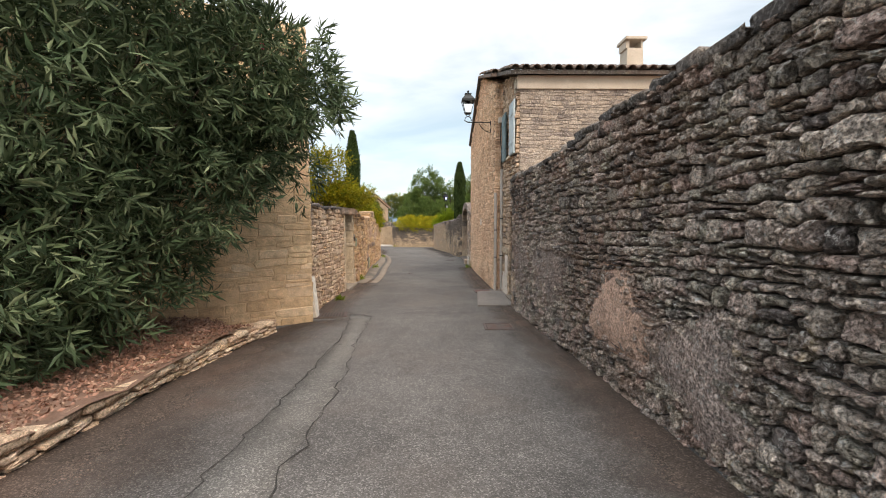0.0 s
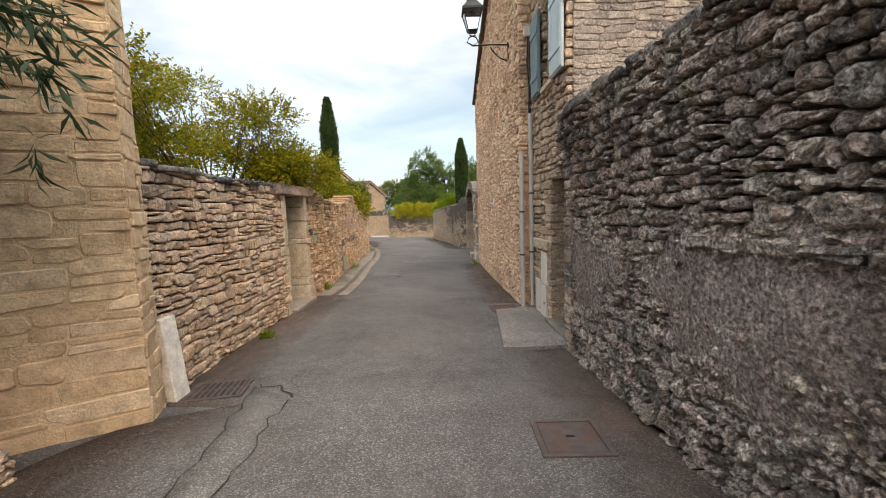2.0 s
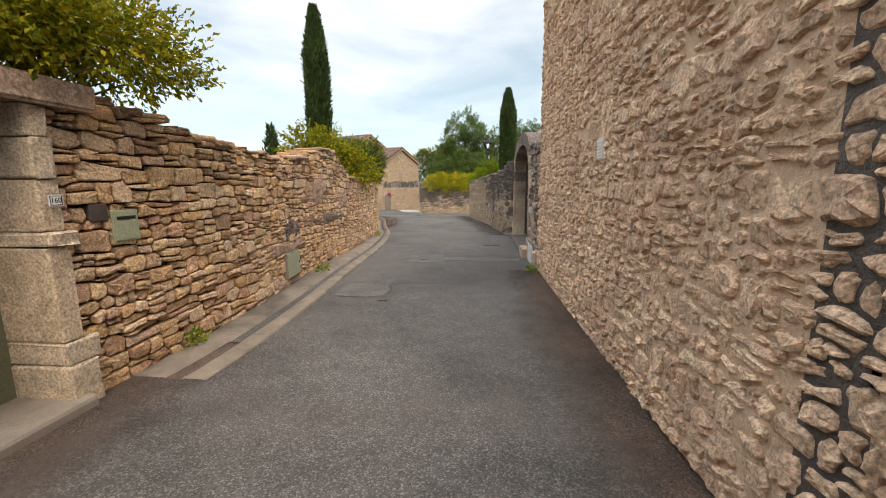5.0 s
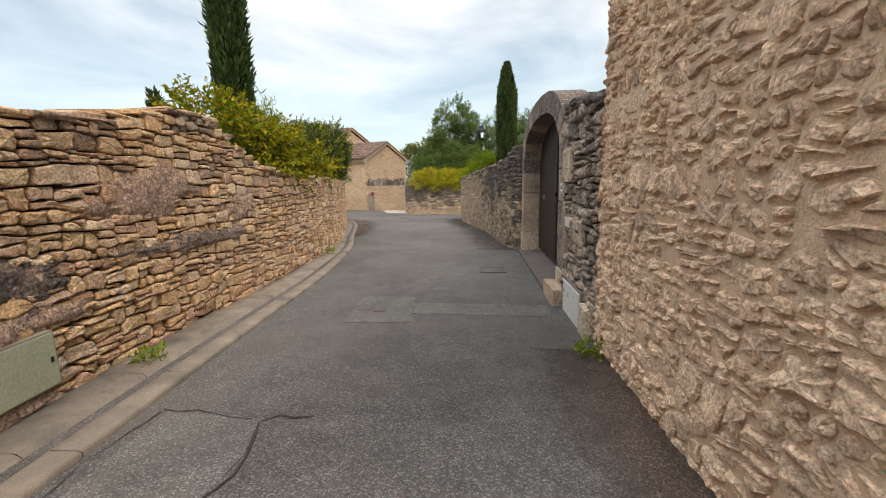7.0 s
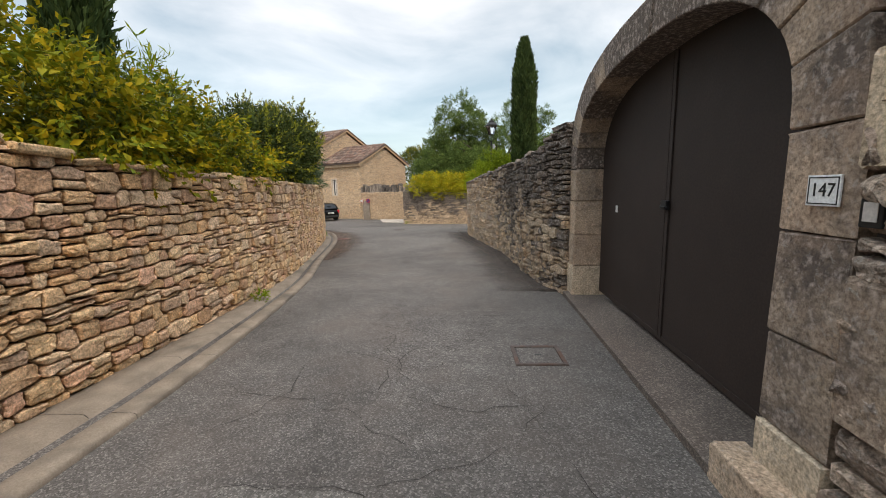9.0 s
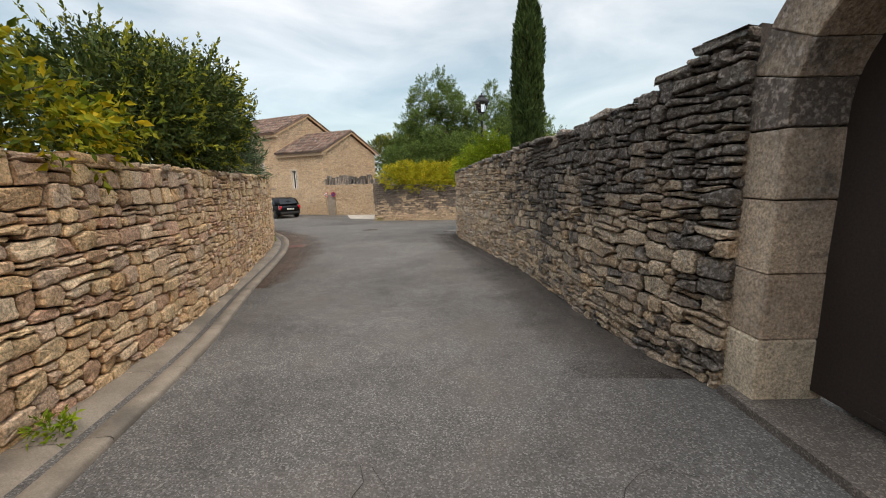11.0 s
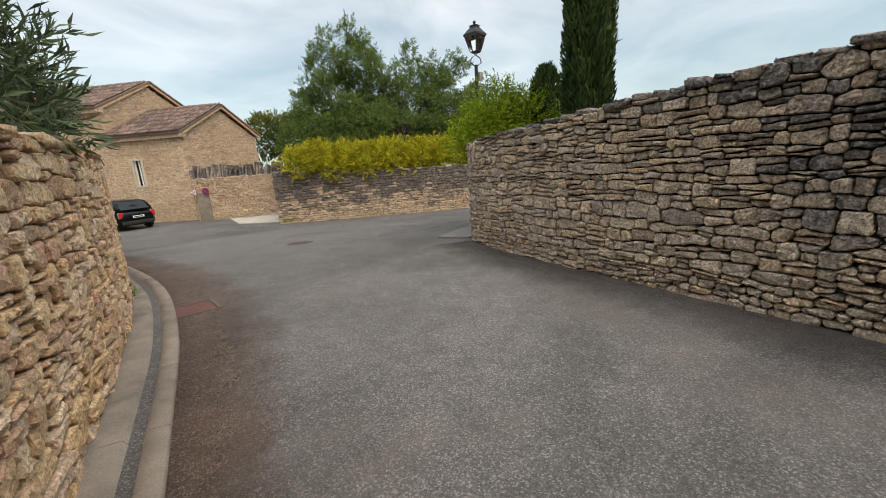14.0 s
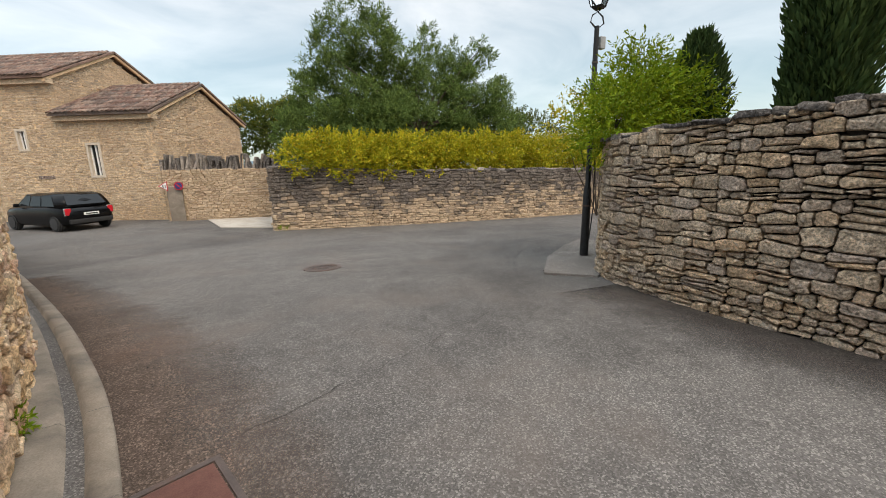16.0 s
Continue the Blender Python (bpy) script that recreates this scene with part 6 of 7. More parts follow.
tubes("cable", [([(0.07, -0.02, 0.3), (0.12, -0.03, 0.9), (0.1, -0.03, 1.6), (0.06, -0.02, 2.2)], [0.01] * 4), ([(-0.1, 0.0, 1.6), (-0.2, 0, 1.9), (-0.15, 0, 2.3), (-0.05, 0, 2.1)], [0.008] * 4)], M_BLACK, pl, 5)

# ---- arched gate ----
arch = empty("gate_arch", "dressed limestone arch round the carriage gate", "gate arch", kind="structure")
YC, A0, Z0, RISE = 20.02, 1.78, 1.15, 0.89
A1, RISE1 = 2.12, 1.19
X0, X1 = 1.45, 1.88


def arch_pt(th, a, r):
    e = 0.78
    c, s = math.cos(th), math.sin(th)
    return YC + a * math.copysign(abs(c) ** e, c), Z0 + r * abs(s) ** e


NV = 15
for k in range(NV):
    t0, t1 = math.pi * k / NV, math.pi * (k + 1) / NV
    out = []
    for q in np.linspace(t0 + 0.002, t1 - 0.002, 4):
        out.append(arch_pt(q, A0, RISE))
    for q in np.linspace(t1 - 0.002, t0 + 0.002, 4):
        out.append(arch_pt(q, A1, RISE1))
    bm = bmesh.new()
    dx = RNG.uniform(-0.006, 0.006)
    prism(bm, [(X0 + dx, y, z) for y, z in out], (X1 - X0, 0, 0))
    bmesh.ops.bevel(bm, geom=bm.edges[:], offset=0.008, segments=1, affect="EDGES")
    part("voussoir", bm, M_ARCH, arch)
for y0, y1, extra in ((YC + A0, YC + A1 + 0.02, 1), (YC - A1 - 0.02, YC - A0, -1)):
    z = gz(20) - 0.2
    k = 0
    for h in (0.62, 0.42, 0.45, 0.46):
        bm = bmesh.new()
        w_ = 0.12 if (k % 2 and extra < 0) else 0.0
        top_ = min(z + h, Z0)
        box(bm, (X0 - (0.015 if k == 0 else 0), y0 - w_ * 0, z + 0.003), (X1, y1, top_ - 0.003), 0.012, 0.003)
        part("jamb_block", bm, M_ARCH if k else M_BLOCK, arch)
        z = top_
        k += 1
        if z >= Z0 - 0.01:
            break
bm = bmesh.new()
prism(bm, [(1.30, 18.0, gz(18) - 0.1), (1.86, 18.0, gz(18) - 0.1), (1.86, 22.0, gz(22) - 0.1), (1.36, 22.0, gz(22) - 0.1)], (0, 0, 0.16))
part("threshold", bm, M_THRESH, arch, "pinkish concrete threshold ramp")
bm = bmesh.new()
box(bm, (1.30, 17.72, gz(18) - 0.1), (1.47, 18.34, gz(18) + 0.20), 0.02, 0.006)
part("guard_stone", bm, M_ARCH, arch, "large tan guard stone at the jamb")

gate = empty("carriage_gate", "closed dark brown two-leaf carriage gate with arched top", "gate", at=(1.86, 20.02, -0.5))
mi = Matrix.Translation((-1.86, -20.02, 0.5))
for sgn in (-1, 1):
    out = [(1.80, YC + sgn * 0.004, gz(20) + 0.08), (1.80, YC + sgn * (A0 + 0.05), gz(20) + 0.08)]
    ths = np.linspace(0, math.pi / 2 - 0.003, 12) if sgn > 0 else np.linspace(math.pi, math.pi / 2 + 0.003, 12)
    out += [(1.80, *arch_pt(q, A0 + 0.05, RISE + 0.04)) for q in ths]
    bm = bmesh.new()
    prism(bm, out, (0.045, 0, 0), mi)
    lf = part("gate_leaf", bm, M_GATE, gate)
    bm = bmesh.new()
    box(bm, (1.785, YC + 0.004, gz(20) + 0.10) if sgn > 0 else (1.785, YC - 0.055, gz(20) + 0.10), (1.80, YC + 0.055, 2.02) if sgn > 0 else (1.80, YC - 0.004, 2.02), 0.003, 0, mi)
    part("edge_strip", bm, M_GATE, lf)
    bm = bmesh.new()
    box(bm, (1.79, YC + sgn * 0.75 - 0.7, gz(20) + 0.09), (1.80, YC + sgn * 0.75 + 0.7, gz(20) + 0.14), 0.002, 0, mi)
    part("kick_strip", bm, M_GATE, lf)
bm = bmesh.new()
box(bm, (1.755, YC - 0.075, 0.72), (1.79, YC + 0.03, 0.80), 0.008, 0, mi)
box(bm, (1.73, YC - 0.10, 0.735), (1.76, YC - 0.0, 0.755), 0.006, 0, mi)
part("handle", bm, M_BLACK, gate)
bm = bmesh.new()
box(bm, (1.795, 21.22, 0.62), (1.80, 21.28, 0.70), 0, 0, mi)
part("notice", bm, M_WHITE, gate, "small white notice")
# Added backing, out of sight, keeps sky from showing between the leaves.
bm = bmesh.new()
box(bm, (1.99, 18.3, -0.8), (2.1, 21.75, 1.9))
tagged(part("gate_backing", bm, M_JOINT), "unseen dark backing added to block sky behind the closed gate", "wall", kind="structure")
be = empty("door_bell", "small black door bell panel on the arch", "door bell", at=(1.44, 17.82, 0.84))
bm = bmesh.new()
box(bm, (-0.012, -0.04, -0.05), (0.03, 0.04, 0.05), 0.004)
part("frame", bm, M_INK, be)
bm = bmesh.new()
box(bm, (-0.016, -0.025, -0.03), (-0.012, 0.025, 0.035), 0.002)
part("button_plate", bm, M_PIPE, be)
wb = empty("letter_box", "silver grey metal letter box in the stone wall", "letter box", at=(1.418, 17.55, 0.53))
bm = bmesh.new()
box(bm, (-0.012, -0.10, -0.055), (0.1, 0.10, 0.055), 0.006)
part("body", bm, M_PANEL, wb)
bm = bmesh.new()
bmesh.ops.create_cone(bm, segments=12, radius1=0.012, radius2=0.012, depth=0.01, matrix=Matrix.Translation((-0.008, 0.09, 0.03)) @ Matrix.Rotation(math.pi / 2, 4, "Y"))
part("lock", bm, M_INK, wb)
sl = empty("letter_slot", "tan stone block with a letter slot in the wall", "letter slot", at=(1.412, 17.13, 0.46))
bm = bmesh.new()
box(bm, (0.0, -0.17, -0.12), (0.1, 0.17, 0.12), 0.02, 0.006)
part("stone_face", bm, M_ARCH, sl)
bm = bmesh.new()
box(bm, (-0.006, -0.06, 0.0), (0.006, 0.06, 0.03), 0.003)
part("slot", bm, M_INK, sl)
mb = empty("meter_box", "white utility cabinet low in the wall by the gate", "utility box", at=(1.435, 17.28, -0.32))
bm = bmesh.new()
box(bm, (-0.02, -0.37, -0.24), (0.06, 0.37, 0.2), 0.006)
part("body", bm, M_CONC, mb)
bm = bmesh.new()
box(bm, (-0.032, -0.345, -0.21), (-0.02, 0.345, 0.17), 0.004)
part("lid", bm, M_LID, mb, "white painted lid")
bm = bmesh.new()
box(bm, (1.38, 16.62, gz(16.6) - 0.05), (1.5, 16.86, gz(16.6) + 0.3), 0.02, 0.006)
tagged(part("corner_stone", bm, M_BLOCK), "pale block at the foot of the wall", "stone block", kind="structure")
for i_, (y0, y1, z0, z1) in enumerate(((17.50, 17.87, 0.98, 1.36), (17.62, 17.87, 0.10, 0.62))):
    bm = bmesh.new()
    box(bm, (1.412, y0, z0), (1.55, y1, z1), 0.02, 0.006)
    tagged(part("quoin", bm, M_BLOCK if i_ == 0 else M_ARCH, arch))


# ---- covers in the road ----
def road_cover(label, x, y, w, d, rz=0.0, grate=False, lid_m=None):
    t = empty("drain_grate" if grate else "manhole_cover", label, "drain" if grate else "manhole cover", "" if grate else "square manhole covers", at=(x, y, gz(y)))
    t.rotation_euler = (math.atan2(gz(y + 0.3) - gz(y - 0.3), 0.6), 0, radians(rz))
    bm = bmesh.new()
    for a, b in (((-w / 2, -d / 2), (w / 2, -d / 2 + 0.035)), ((-w / 2, d / 2 - 0.035), (w / 2, d / 2)), ((-w / 2, -d / 2 + 0.035), (-w / 2 + 0.035, d / 2 - 0.035)), ((w / 2 - 0.035, -d / 2 + 0.035), (w / 2, d / 2 - 0.035))):
        box(bm, (*a, -0.02), (*b, 0.012), 0.003)
    part("frame", bm, M_IRON, t)
    if grate:
        bm = bmesh.new()
        box(bm, (-w / 2 + 0.03, -d / 2 + 0.03, -0.02), (w / 2 - 0.03, d / 2 - 0.03, 0.0065))
        part("pit", bm, M_CRACK, t)
        for k in range(9):
            bm = bmesh.new()
            xx = -w / 2 + 0.05 + k * (w - 0.1) / 8
            box(bm, (xx - 0.011, -d / 2 + 0.03, 0.0), (xx + 0.011, d / 2 - 0.03, 0.014), 0.003)
            part("bar", bm, M_IRON, t)
        bm = bmesh.new()
        box(bm, (-w / 2 + 0.03, -0.012, 0.0), (w / 2 - 0.03, 0.012, 0.0145), 0.002)
        part("cross_bar", bm, M_IRON, t)
    else:
        bm = bmesh.new()
        box(bm, (-w / 2 + 0.04, -d / 2 + 0.04, -0.02), (w / 2 - 0.04, d / 2 - 0.04, 0.010), 0.012)
        part("lid", bm, lid_m or M_IRON, t)
        bm = bmesh.new()
        box(bm, (-0.03, -0.012, 0.010), (0.03, 0.012, 0.0125), 0.002)
        part("key_hole", bm, M_INK, t)


road_cover("square rusty manhole cover in the asphalt", 1.0, 6.26, 0.46, 0.46, -2)
road_cover("square rusty manhole cover on the pebbled slab", 1.22, 10.22, 0.46, 0.46, 3, lid_m=M_RUST)
road_cover("square grey manhole cover near the gate", 0.68, 19.82, 0.44, 0.42, 2, lid_m=M_ROAD)
road_cover("square rusty manhole cover beside the gutter", -4.55, 29.85, 0.55, 0.5, 25, lid_m=M_RUST)
road_cover("rusty drain grate at the foot of the wall", -1.93, 7.29, 0.52, 0.42, 10, True)
road_cover("small pale manhole cover at the corner", -0.25, 32.75, 0.5, 0.35, -10)


def round_cover(x, y, r, label):
    t = empty("manhole_cover", label, "manhole cover", "round manhole covers", at=(x, y, gz(y)))
    t.rotation_euler = (math.atan2(gz(y + 0.3) - gz(y - 0.3), 0.6), 0, 0)
    bm = bmesh.new()
    bmesh.ops.create_cone(bm, cap_ends=True, segments=36, radius1=r, radius2=r - 0.004, depth=0.03, matrix=Matrix.Translation((0, 0, -0.004)))
    part("frame", bm, M_IRON, t)
    bm = bmesh.new()
    for a in range(6):
        for rr in np.arange(0.1, r - 0.04, 0.07):
            for q in range(max(3, int(rr * 10))):
                th = 2 * math.pi * (a + (q + 0.5) / max(3, int(rr * 10))) / 6
                box(bm, (-0.012, -0.012, 0.011), (0.012, 0.012, 0.015), 0, 0, Matrix.Rotation(th, 4, "Z") @ Matrix.Translation((rr, 0, 0)))
    tagged(part("tread", bm, M_INK, t), kind="stuff")


round_cover(-3.56, 35.15, 0.33, "round cast iron manhole cover in the crossing")
round_cover(-0.95, 14.33, 0.075, "small round valve cover beside the cracked patch")
round_cover(-0.82, 17.53, 0.09, "small round valve cover in the patch")
t = on_road("pavement_corner", [(-0.6, 32.75), (-0.1, 32.2), (0.9, 33.0), (2.6, 33.5), (2.2, 35.4), (1.2, 34.7), (0.2, 33.8)], 0.03, M_PEBBLE, "broken pale concrete apron round the lamp post", "pavement")

# ---- house across the crossing ----
HO, HE1, HE2 = np.array([-9.4, 49.1]), np.array([-0.905, 0.425]), np.array([0.425, 0.905])


def hp(a, b, z):
    """A point of the far house: a along its side wall, b along its gable."""
    q = HO + HE1 * a + HE2 * b
    return (q[0], q[1], z)


stone_wall("wall_cottage_side", "tan stone side wall of a low cottage", [tuple(HO + HE1 * 4.5), tuple(HO)], 1, lambda s: -1.75, lambda s: 2.95, 0.4, ((0.16, 0.5), (0.08, 0.15)), M_COTTAGE, M_TANMORTAR, holes=[(4.5 - 3.22, 4.5 - 2.68, 0.52, 1.88)], seed=81, curved=False, fine=False, gap=0.014, proud=0.012, inset=0.006, tilt=0.06)
stone_wall("wall_cottage_gable", "tan stone gable of a low cottage", [tuple(HO), tuple(HO + HE2 * 6.5)], 1, lambda s: -1.75, lin([(0, 2.98), (3.3, 4.55), (6.5, 3.1)]), 0.4, ((0.16, 0.5), (0.08, 0.15)), M_COTTAGE, M_TANMORTAR, seed=82, curved=False, fine=False, gap=0.014, proud=0.012, inset=0.006, tilt=0.06)
stone_wall("wall_house_big_side", "tan stone side wall of a taller house", [tuple(HO + HE1 * 14), tuple(HO + HE1 * 4.5)], 1, lambda s: -1.8, lambda s: 4.55, 0.4, ((0.16, 0.5), (0.08, 0.16)), M_COTTAGE, M_TANMORTAR, holes=[(14 - 6.5, 14 - 6.1, 1.72, 2.55)], seed=83, curved=False, fine=False, gap=0.014, proud=0.012, inset=0.006, tilt=0.06)
stone_wall("wall_house_big_gable", "tan stone gable of a taller house", [tuple(HO + HE1 * 4.5), tuple(HO + HE1 * 4.5 + HE2 * 8)], 1, lambda s: 2.5, lin([(0, 4.6), (3.3, 6.25), (8, 4.1)]), 0.4, ((0.16, 0.5), (0.08, 0.16)), M_COTTAGE, M_TANMORTAR, seed=84, curved=False, fine=False, gap=0.014, proud=0.012, inset=0.006, tilt=0.06)


def cottage_roof(label, a0, a1, ridge_b, ridge_z, eave_z, far_b, far_z, parts_, seed):
    t = empty("cottage_roof", label, "roof", "far roofs", kind="structure")
    bm = bmesh.new()
    prism(bm, [hp(a0, -0.35, eave_z), hp(a0, ridge_b, ridge_z), hp(a1, ridge_b, ridge_z), hp(a1, -0.35, eave_z)], (0, 0, -0.1))
    prism(bm, [hp(a0, ridge_b, ridge_z), hp(a0, far_b, far_z), hp(a1, far_b, far_z), hp(a1, ridge_b, ridge_z)], (0, 0, -0.1))
    part("roof_deck", bm, M_TILE, t)
    up = unit(np.array(hp(0, ridge_b, ridge_z)) - np.array(hp(0, -0.35, eave_z)))
    ln = np.linalg.norm(np.array(hp(0, ridge_b, ridge_z)) - np.array(hp(0, -0.35, eave_z)))
    cols = int((a1 - a0) / 0.215)
    tile_roof(t, np.array(hp(a1, -0.35, eave_z)), np.array([*-HE1, 0]), up, cols, int(ln / 0.33), parts_, M_TILE, seed)
    for b0, z0, b1, z1 in ((-0.3, eave_z - 0.1, ridge_b, ridge_z - 0.1), (ridge_b, ridge_z - 0.1, far_b, far_z - 0.1)):
        bm = bmesh.new()
        prism(bm, [hp(a0 + 0.06, b0, z0 - 0.02), hp(a0 + 0.06, b1, z1 - 0.02), hp(a0 + 0.06, b1, z1 - 0.15), hp(a0 + 0.06, b0, z0 - 0.15)], (HE1[0] * 0.1, HE1[1] * 0.1, 0))
        part("verge_band", bm, M_TANMORTAR, t, "cream rendered verge")
    bm = bmesh.new()
    prism(bm, [hp(a0 + 0.05, -0.22, eave_z - 0.1), hp(a1, -0.22, eave_z - 0.1), hp(a1, -0.22, eave_z - 0.3), hp(a0 + 0.05, -0.22, eave_z - 0.3)], (HE2[0] * 0.3, HE2[1] * 0.3, 0))
    part("eaves_cornice", bm, M_COTTAGE, t, "stone eaves cornice")


cottage_roof("red clay canal tile roof of the cottage", -0.25, 4.5, 3.3, 4.92, 3.18, 6.85, 3.3, True, 1)
cottage_roof("brown clay canal tile roof of the taller house", 4.28, 14.0, 3.45, 6.62, 4.75, 8.2, 4.4, False, 2)


def far_window(a0, a1, z0, z1, idx):
    t = empty("window_%d" % idx, "small window with a pale stone surround and curtains", "window", kind="structure")
    def slab_(nm, a, b, c, d, y0, y1, mat_):
        bm = bmesh.new()
        prism(bm, [hp(a, y0, c), hp(b, y0, c), hp(b, y0, d), hp(a, y0, d)], (HE2[0] * (y1 - y0), HE2[1] * (y1 - y0), 0))
        part(nm, bm, mat_, t)
    slab_("pane", a0, a1, z0, z1, 0.12, 0.14, M_DARKGLASS)
    w_ = 0.1
    for a, b, c, d in ((a0 - w_, a0, z0 - w_, z1 + w_), (a1, a1 + w_, z0 - w_, z1 + w_), (a0, a1, z1, z1 + w_), (a0, a1, z0 - w_, z0)):
        slab_("surround", a, b, c, d, -0.04, 0.16, M_PLASTER)
    for a, b in ((a0, a0 + 0.05), (a1 - 0.05, a1), ((a0 + a1) / 2 - 0.03, (a0 + a1) / 2 + 0.03)):
        slab_("window_frame", a, b, z0, z1, 0.08, 0.12, M_WHITE)
    slab_("curtain", a0 + 0.05, (a0 + a1) / 2 - 0.08, z0, z1, 0.105, 0.118, M_PANEL)


far_window(2.70, 3.20, 0.54, 1.86, 2)
far_window(6.12, 6.48, 1.75, 2.52, 3)
bm = bmesh.new()
prism(bm, [hp(5.1, -0.03, 0.42), hp(5.9, -0.03, 0.42), hp(5.9, -0.03, 0.56), hp(5.1, -0.03, 0.56)], (HE2[0] * 0.06, HE2[1] * 0.06, 0))
tagged(part("name_board", bm, M_DARK), "small dark slate name board on the house", "name board")

# signs on the cottage corner
for kind_, a_, z_ in (("tri", -0.15, 0.02), ("disc", -0.78, 0.0)):
    p_ = (-9.06 + (0.0 if kind_ == "tri" else 0.52), 48.02 - (0 if kind_ == "tri" else 0.0), 0.05)
    t = empty("road_sign", "red-edged triangular warning sign" if kind_ == "tri" else "round blue no-parking sign with a red rim", "road sign", "signs by the cottage", at=p_)
    t.rotation_euler = (math.pi / 2, 0, radians(-11))
    n_ = 3 if kind_ == "tri" else 24
    for nm, r_, z0, mt in (("rim", 0.24 if n_ == 3 else 0.18, 0.0, M_RED), ("face", 0.18 if n_ == 3 else 0.14, 0.012, M_WHITE if n_ == 3 else M_BLUE)):
        bm = bmesh.new()
        bmesh.ops.create_cone(bm, cap_ends=True, segments=n_, radius1=r_, radius2=r_, depth=0.012, matrix=Matrix.Translation((0, 0, z0)) @ Matrix.Rotation(math.pi / 2 if n_ == 3 else 0, 4, "Z"))
        part(nm, bm, mt, t)
    bm = bmesh.new()
    if n_ == 3:
        box(bm, (-0.06, -0.08, 0.018), (-0.025, 0.05, 0.022))
        box(bm, (0.025, -0.08, 0.018), (0.06, 0.05, 0.022))
    else:
        box(bm, (-0.02, -0.13, 0.018), (0.02, 0.13, 0.022), 0, 0, Matrix.Rotation(0.78, 4, "Z"))
    part("symbol", bm, M_INK if n_ == 3 else M_RED, t)
bm = bmesh.new()
box(bm, (-0.3, -0.06, -1.5), (0.3, 0.06, 0.12), 0.02, 0.01, Matrix.Translation((-8.75, 48.22, -0.1)) @ Matrix.Rotation(radians(-11), 4, "Z"))
tagged(part("grey_render_patch", bm, M_CONC), "grey rendered repair at the wall corner", "render patch", kind="structure")


# ---- parked car ----
def loft(bm, rings):
    vs = [[bm.verts.new(p) for p in r] for r in rings]
    k = len(rings[0])
    for a, b in zip(vs[:-1], vs[1:]):
        for i in range(k):
            bm.faces.new((a[i], a[(i + 1) % k], b[(i + 1) % k], b[i]))
    bm.faces.new(vs[0][::-1])
    bm.faces.new(vs[-1])
    bmesh.ops.recalc_face_normals(bm, faces=bm.faces)


def rring(x, hw, z0, z1, r, lean=0.0):
    pts = []
    for cx, cz, a0 in ((hw - r, z1 - r, 0), (-hw + r, z1 - r, 90), (-hw + r, z0 + r, 180), (hw - r, z0 + r, 270)):
        for a in (0, 30, 60, 90):
            t = radians(a0 + a)
            y, z = cx + r * math.cos(t), cz + r * math.sin(t)
            pts.append((x + lean * (z - z0), y, z))
    return pts


car = empty("car", "black compact hatchback parked along the cottage wall", "car")
car.matrix_world = Matrix.Translation((-12.75, 48.05, gz(48.0))) @ Matrix.Rotation(radians(141), 4, "Z")
bm = bmesh.new()
loft(bm, [rring(-1.93, 0.62, 0.42, 0.72, 0.1), rring(-1.86, 0.76, 0.28, 0.86, 0.14), rring(-1.6, 0.84, 0.22, 0.93, 0.16), rring(-0.9, 0.86, 0.2, 0.95, 0.14), rring(0.3, 0.86, 0.2, 0.93, 0.14), rring(0.9, 0.86, 0.2, 0.92, 0.14), rring(1.5, 0.83, 0.22, 0.88, 0.18), rring(1.8, 0.74, 0.27, 0.80, 0.16), rring(1.9, 0.62, 0.36, 0.68, 0.1)])
bod = part("body", bm, M_CARPAINT, car, "", True)
bm = bmesh.new()
lv = [(0.90, -1.76, 1.02, 0.81), (1.15, -1.65, 0.66, 0.76), (1.34, -1.48, 0.38, 0.69), (1.42, -1.26, 0.10, 0.58)]
loft(bm, [[(a, -w, z), (b, -w * 0.94, z), (b + 0.08, 0, z), (b, w * 0.94, z), (a, w, z), (a - 0.05, 0, z)] for z, a, b, w in lv])
cab = part("cabin", bm, M_CARPAINT, car, "", True)
for sgn in (-1, 1):
    for a0, a1, b0, b1 in ((-1.35, -0.62, -1.15, -0.60), (-0.56, 0.08, -0.54, -0.02), (0.14, 0.72, 0.04, 0.34)):
        bm = bmesh.new()
        prism(bm, [(a0, sgn * 0.800, 0.95), (a1, sgn * 0.800, 0.95), (b1, sgn * 0.715, 1.32), (b0, sgn * 0.715, 1.32)], (0, sgn * 0.012, 0.004))
        part("side_window", bm, M_DARKGLASS, cab)
bm = bmesh.new()
prism(bm, [(-1.76, -0.64, 0.98), (-1.76, 0.64, 0.98), (-1.52, 0.56, 1.32), (-1.52, -0.56, 1.32)], (-0.03, 0, 0.02))
part("rear_window", bm, M_DARKGLASS, cab)
bm = bmesh.new()
prism(bm, [(1.03, -0.70, 0.95), (1.03, 0.70, 0.95), (0.44, 0.62, 1.35), (0.44, -0.62, 1.35)], (0.04, 0, 0.03))
part("windscreen", bm, M_DARKGLASS, cab)
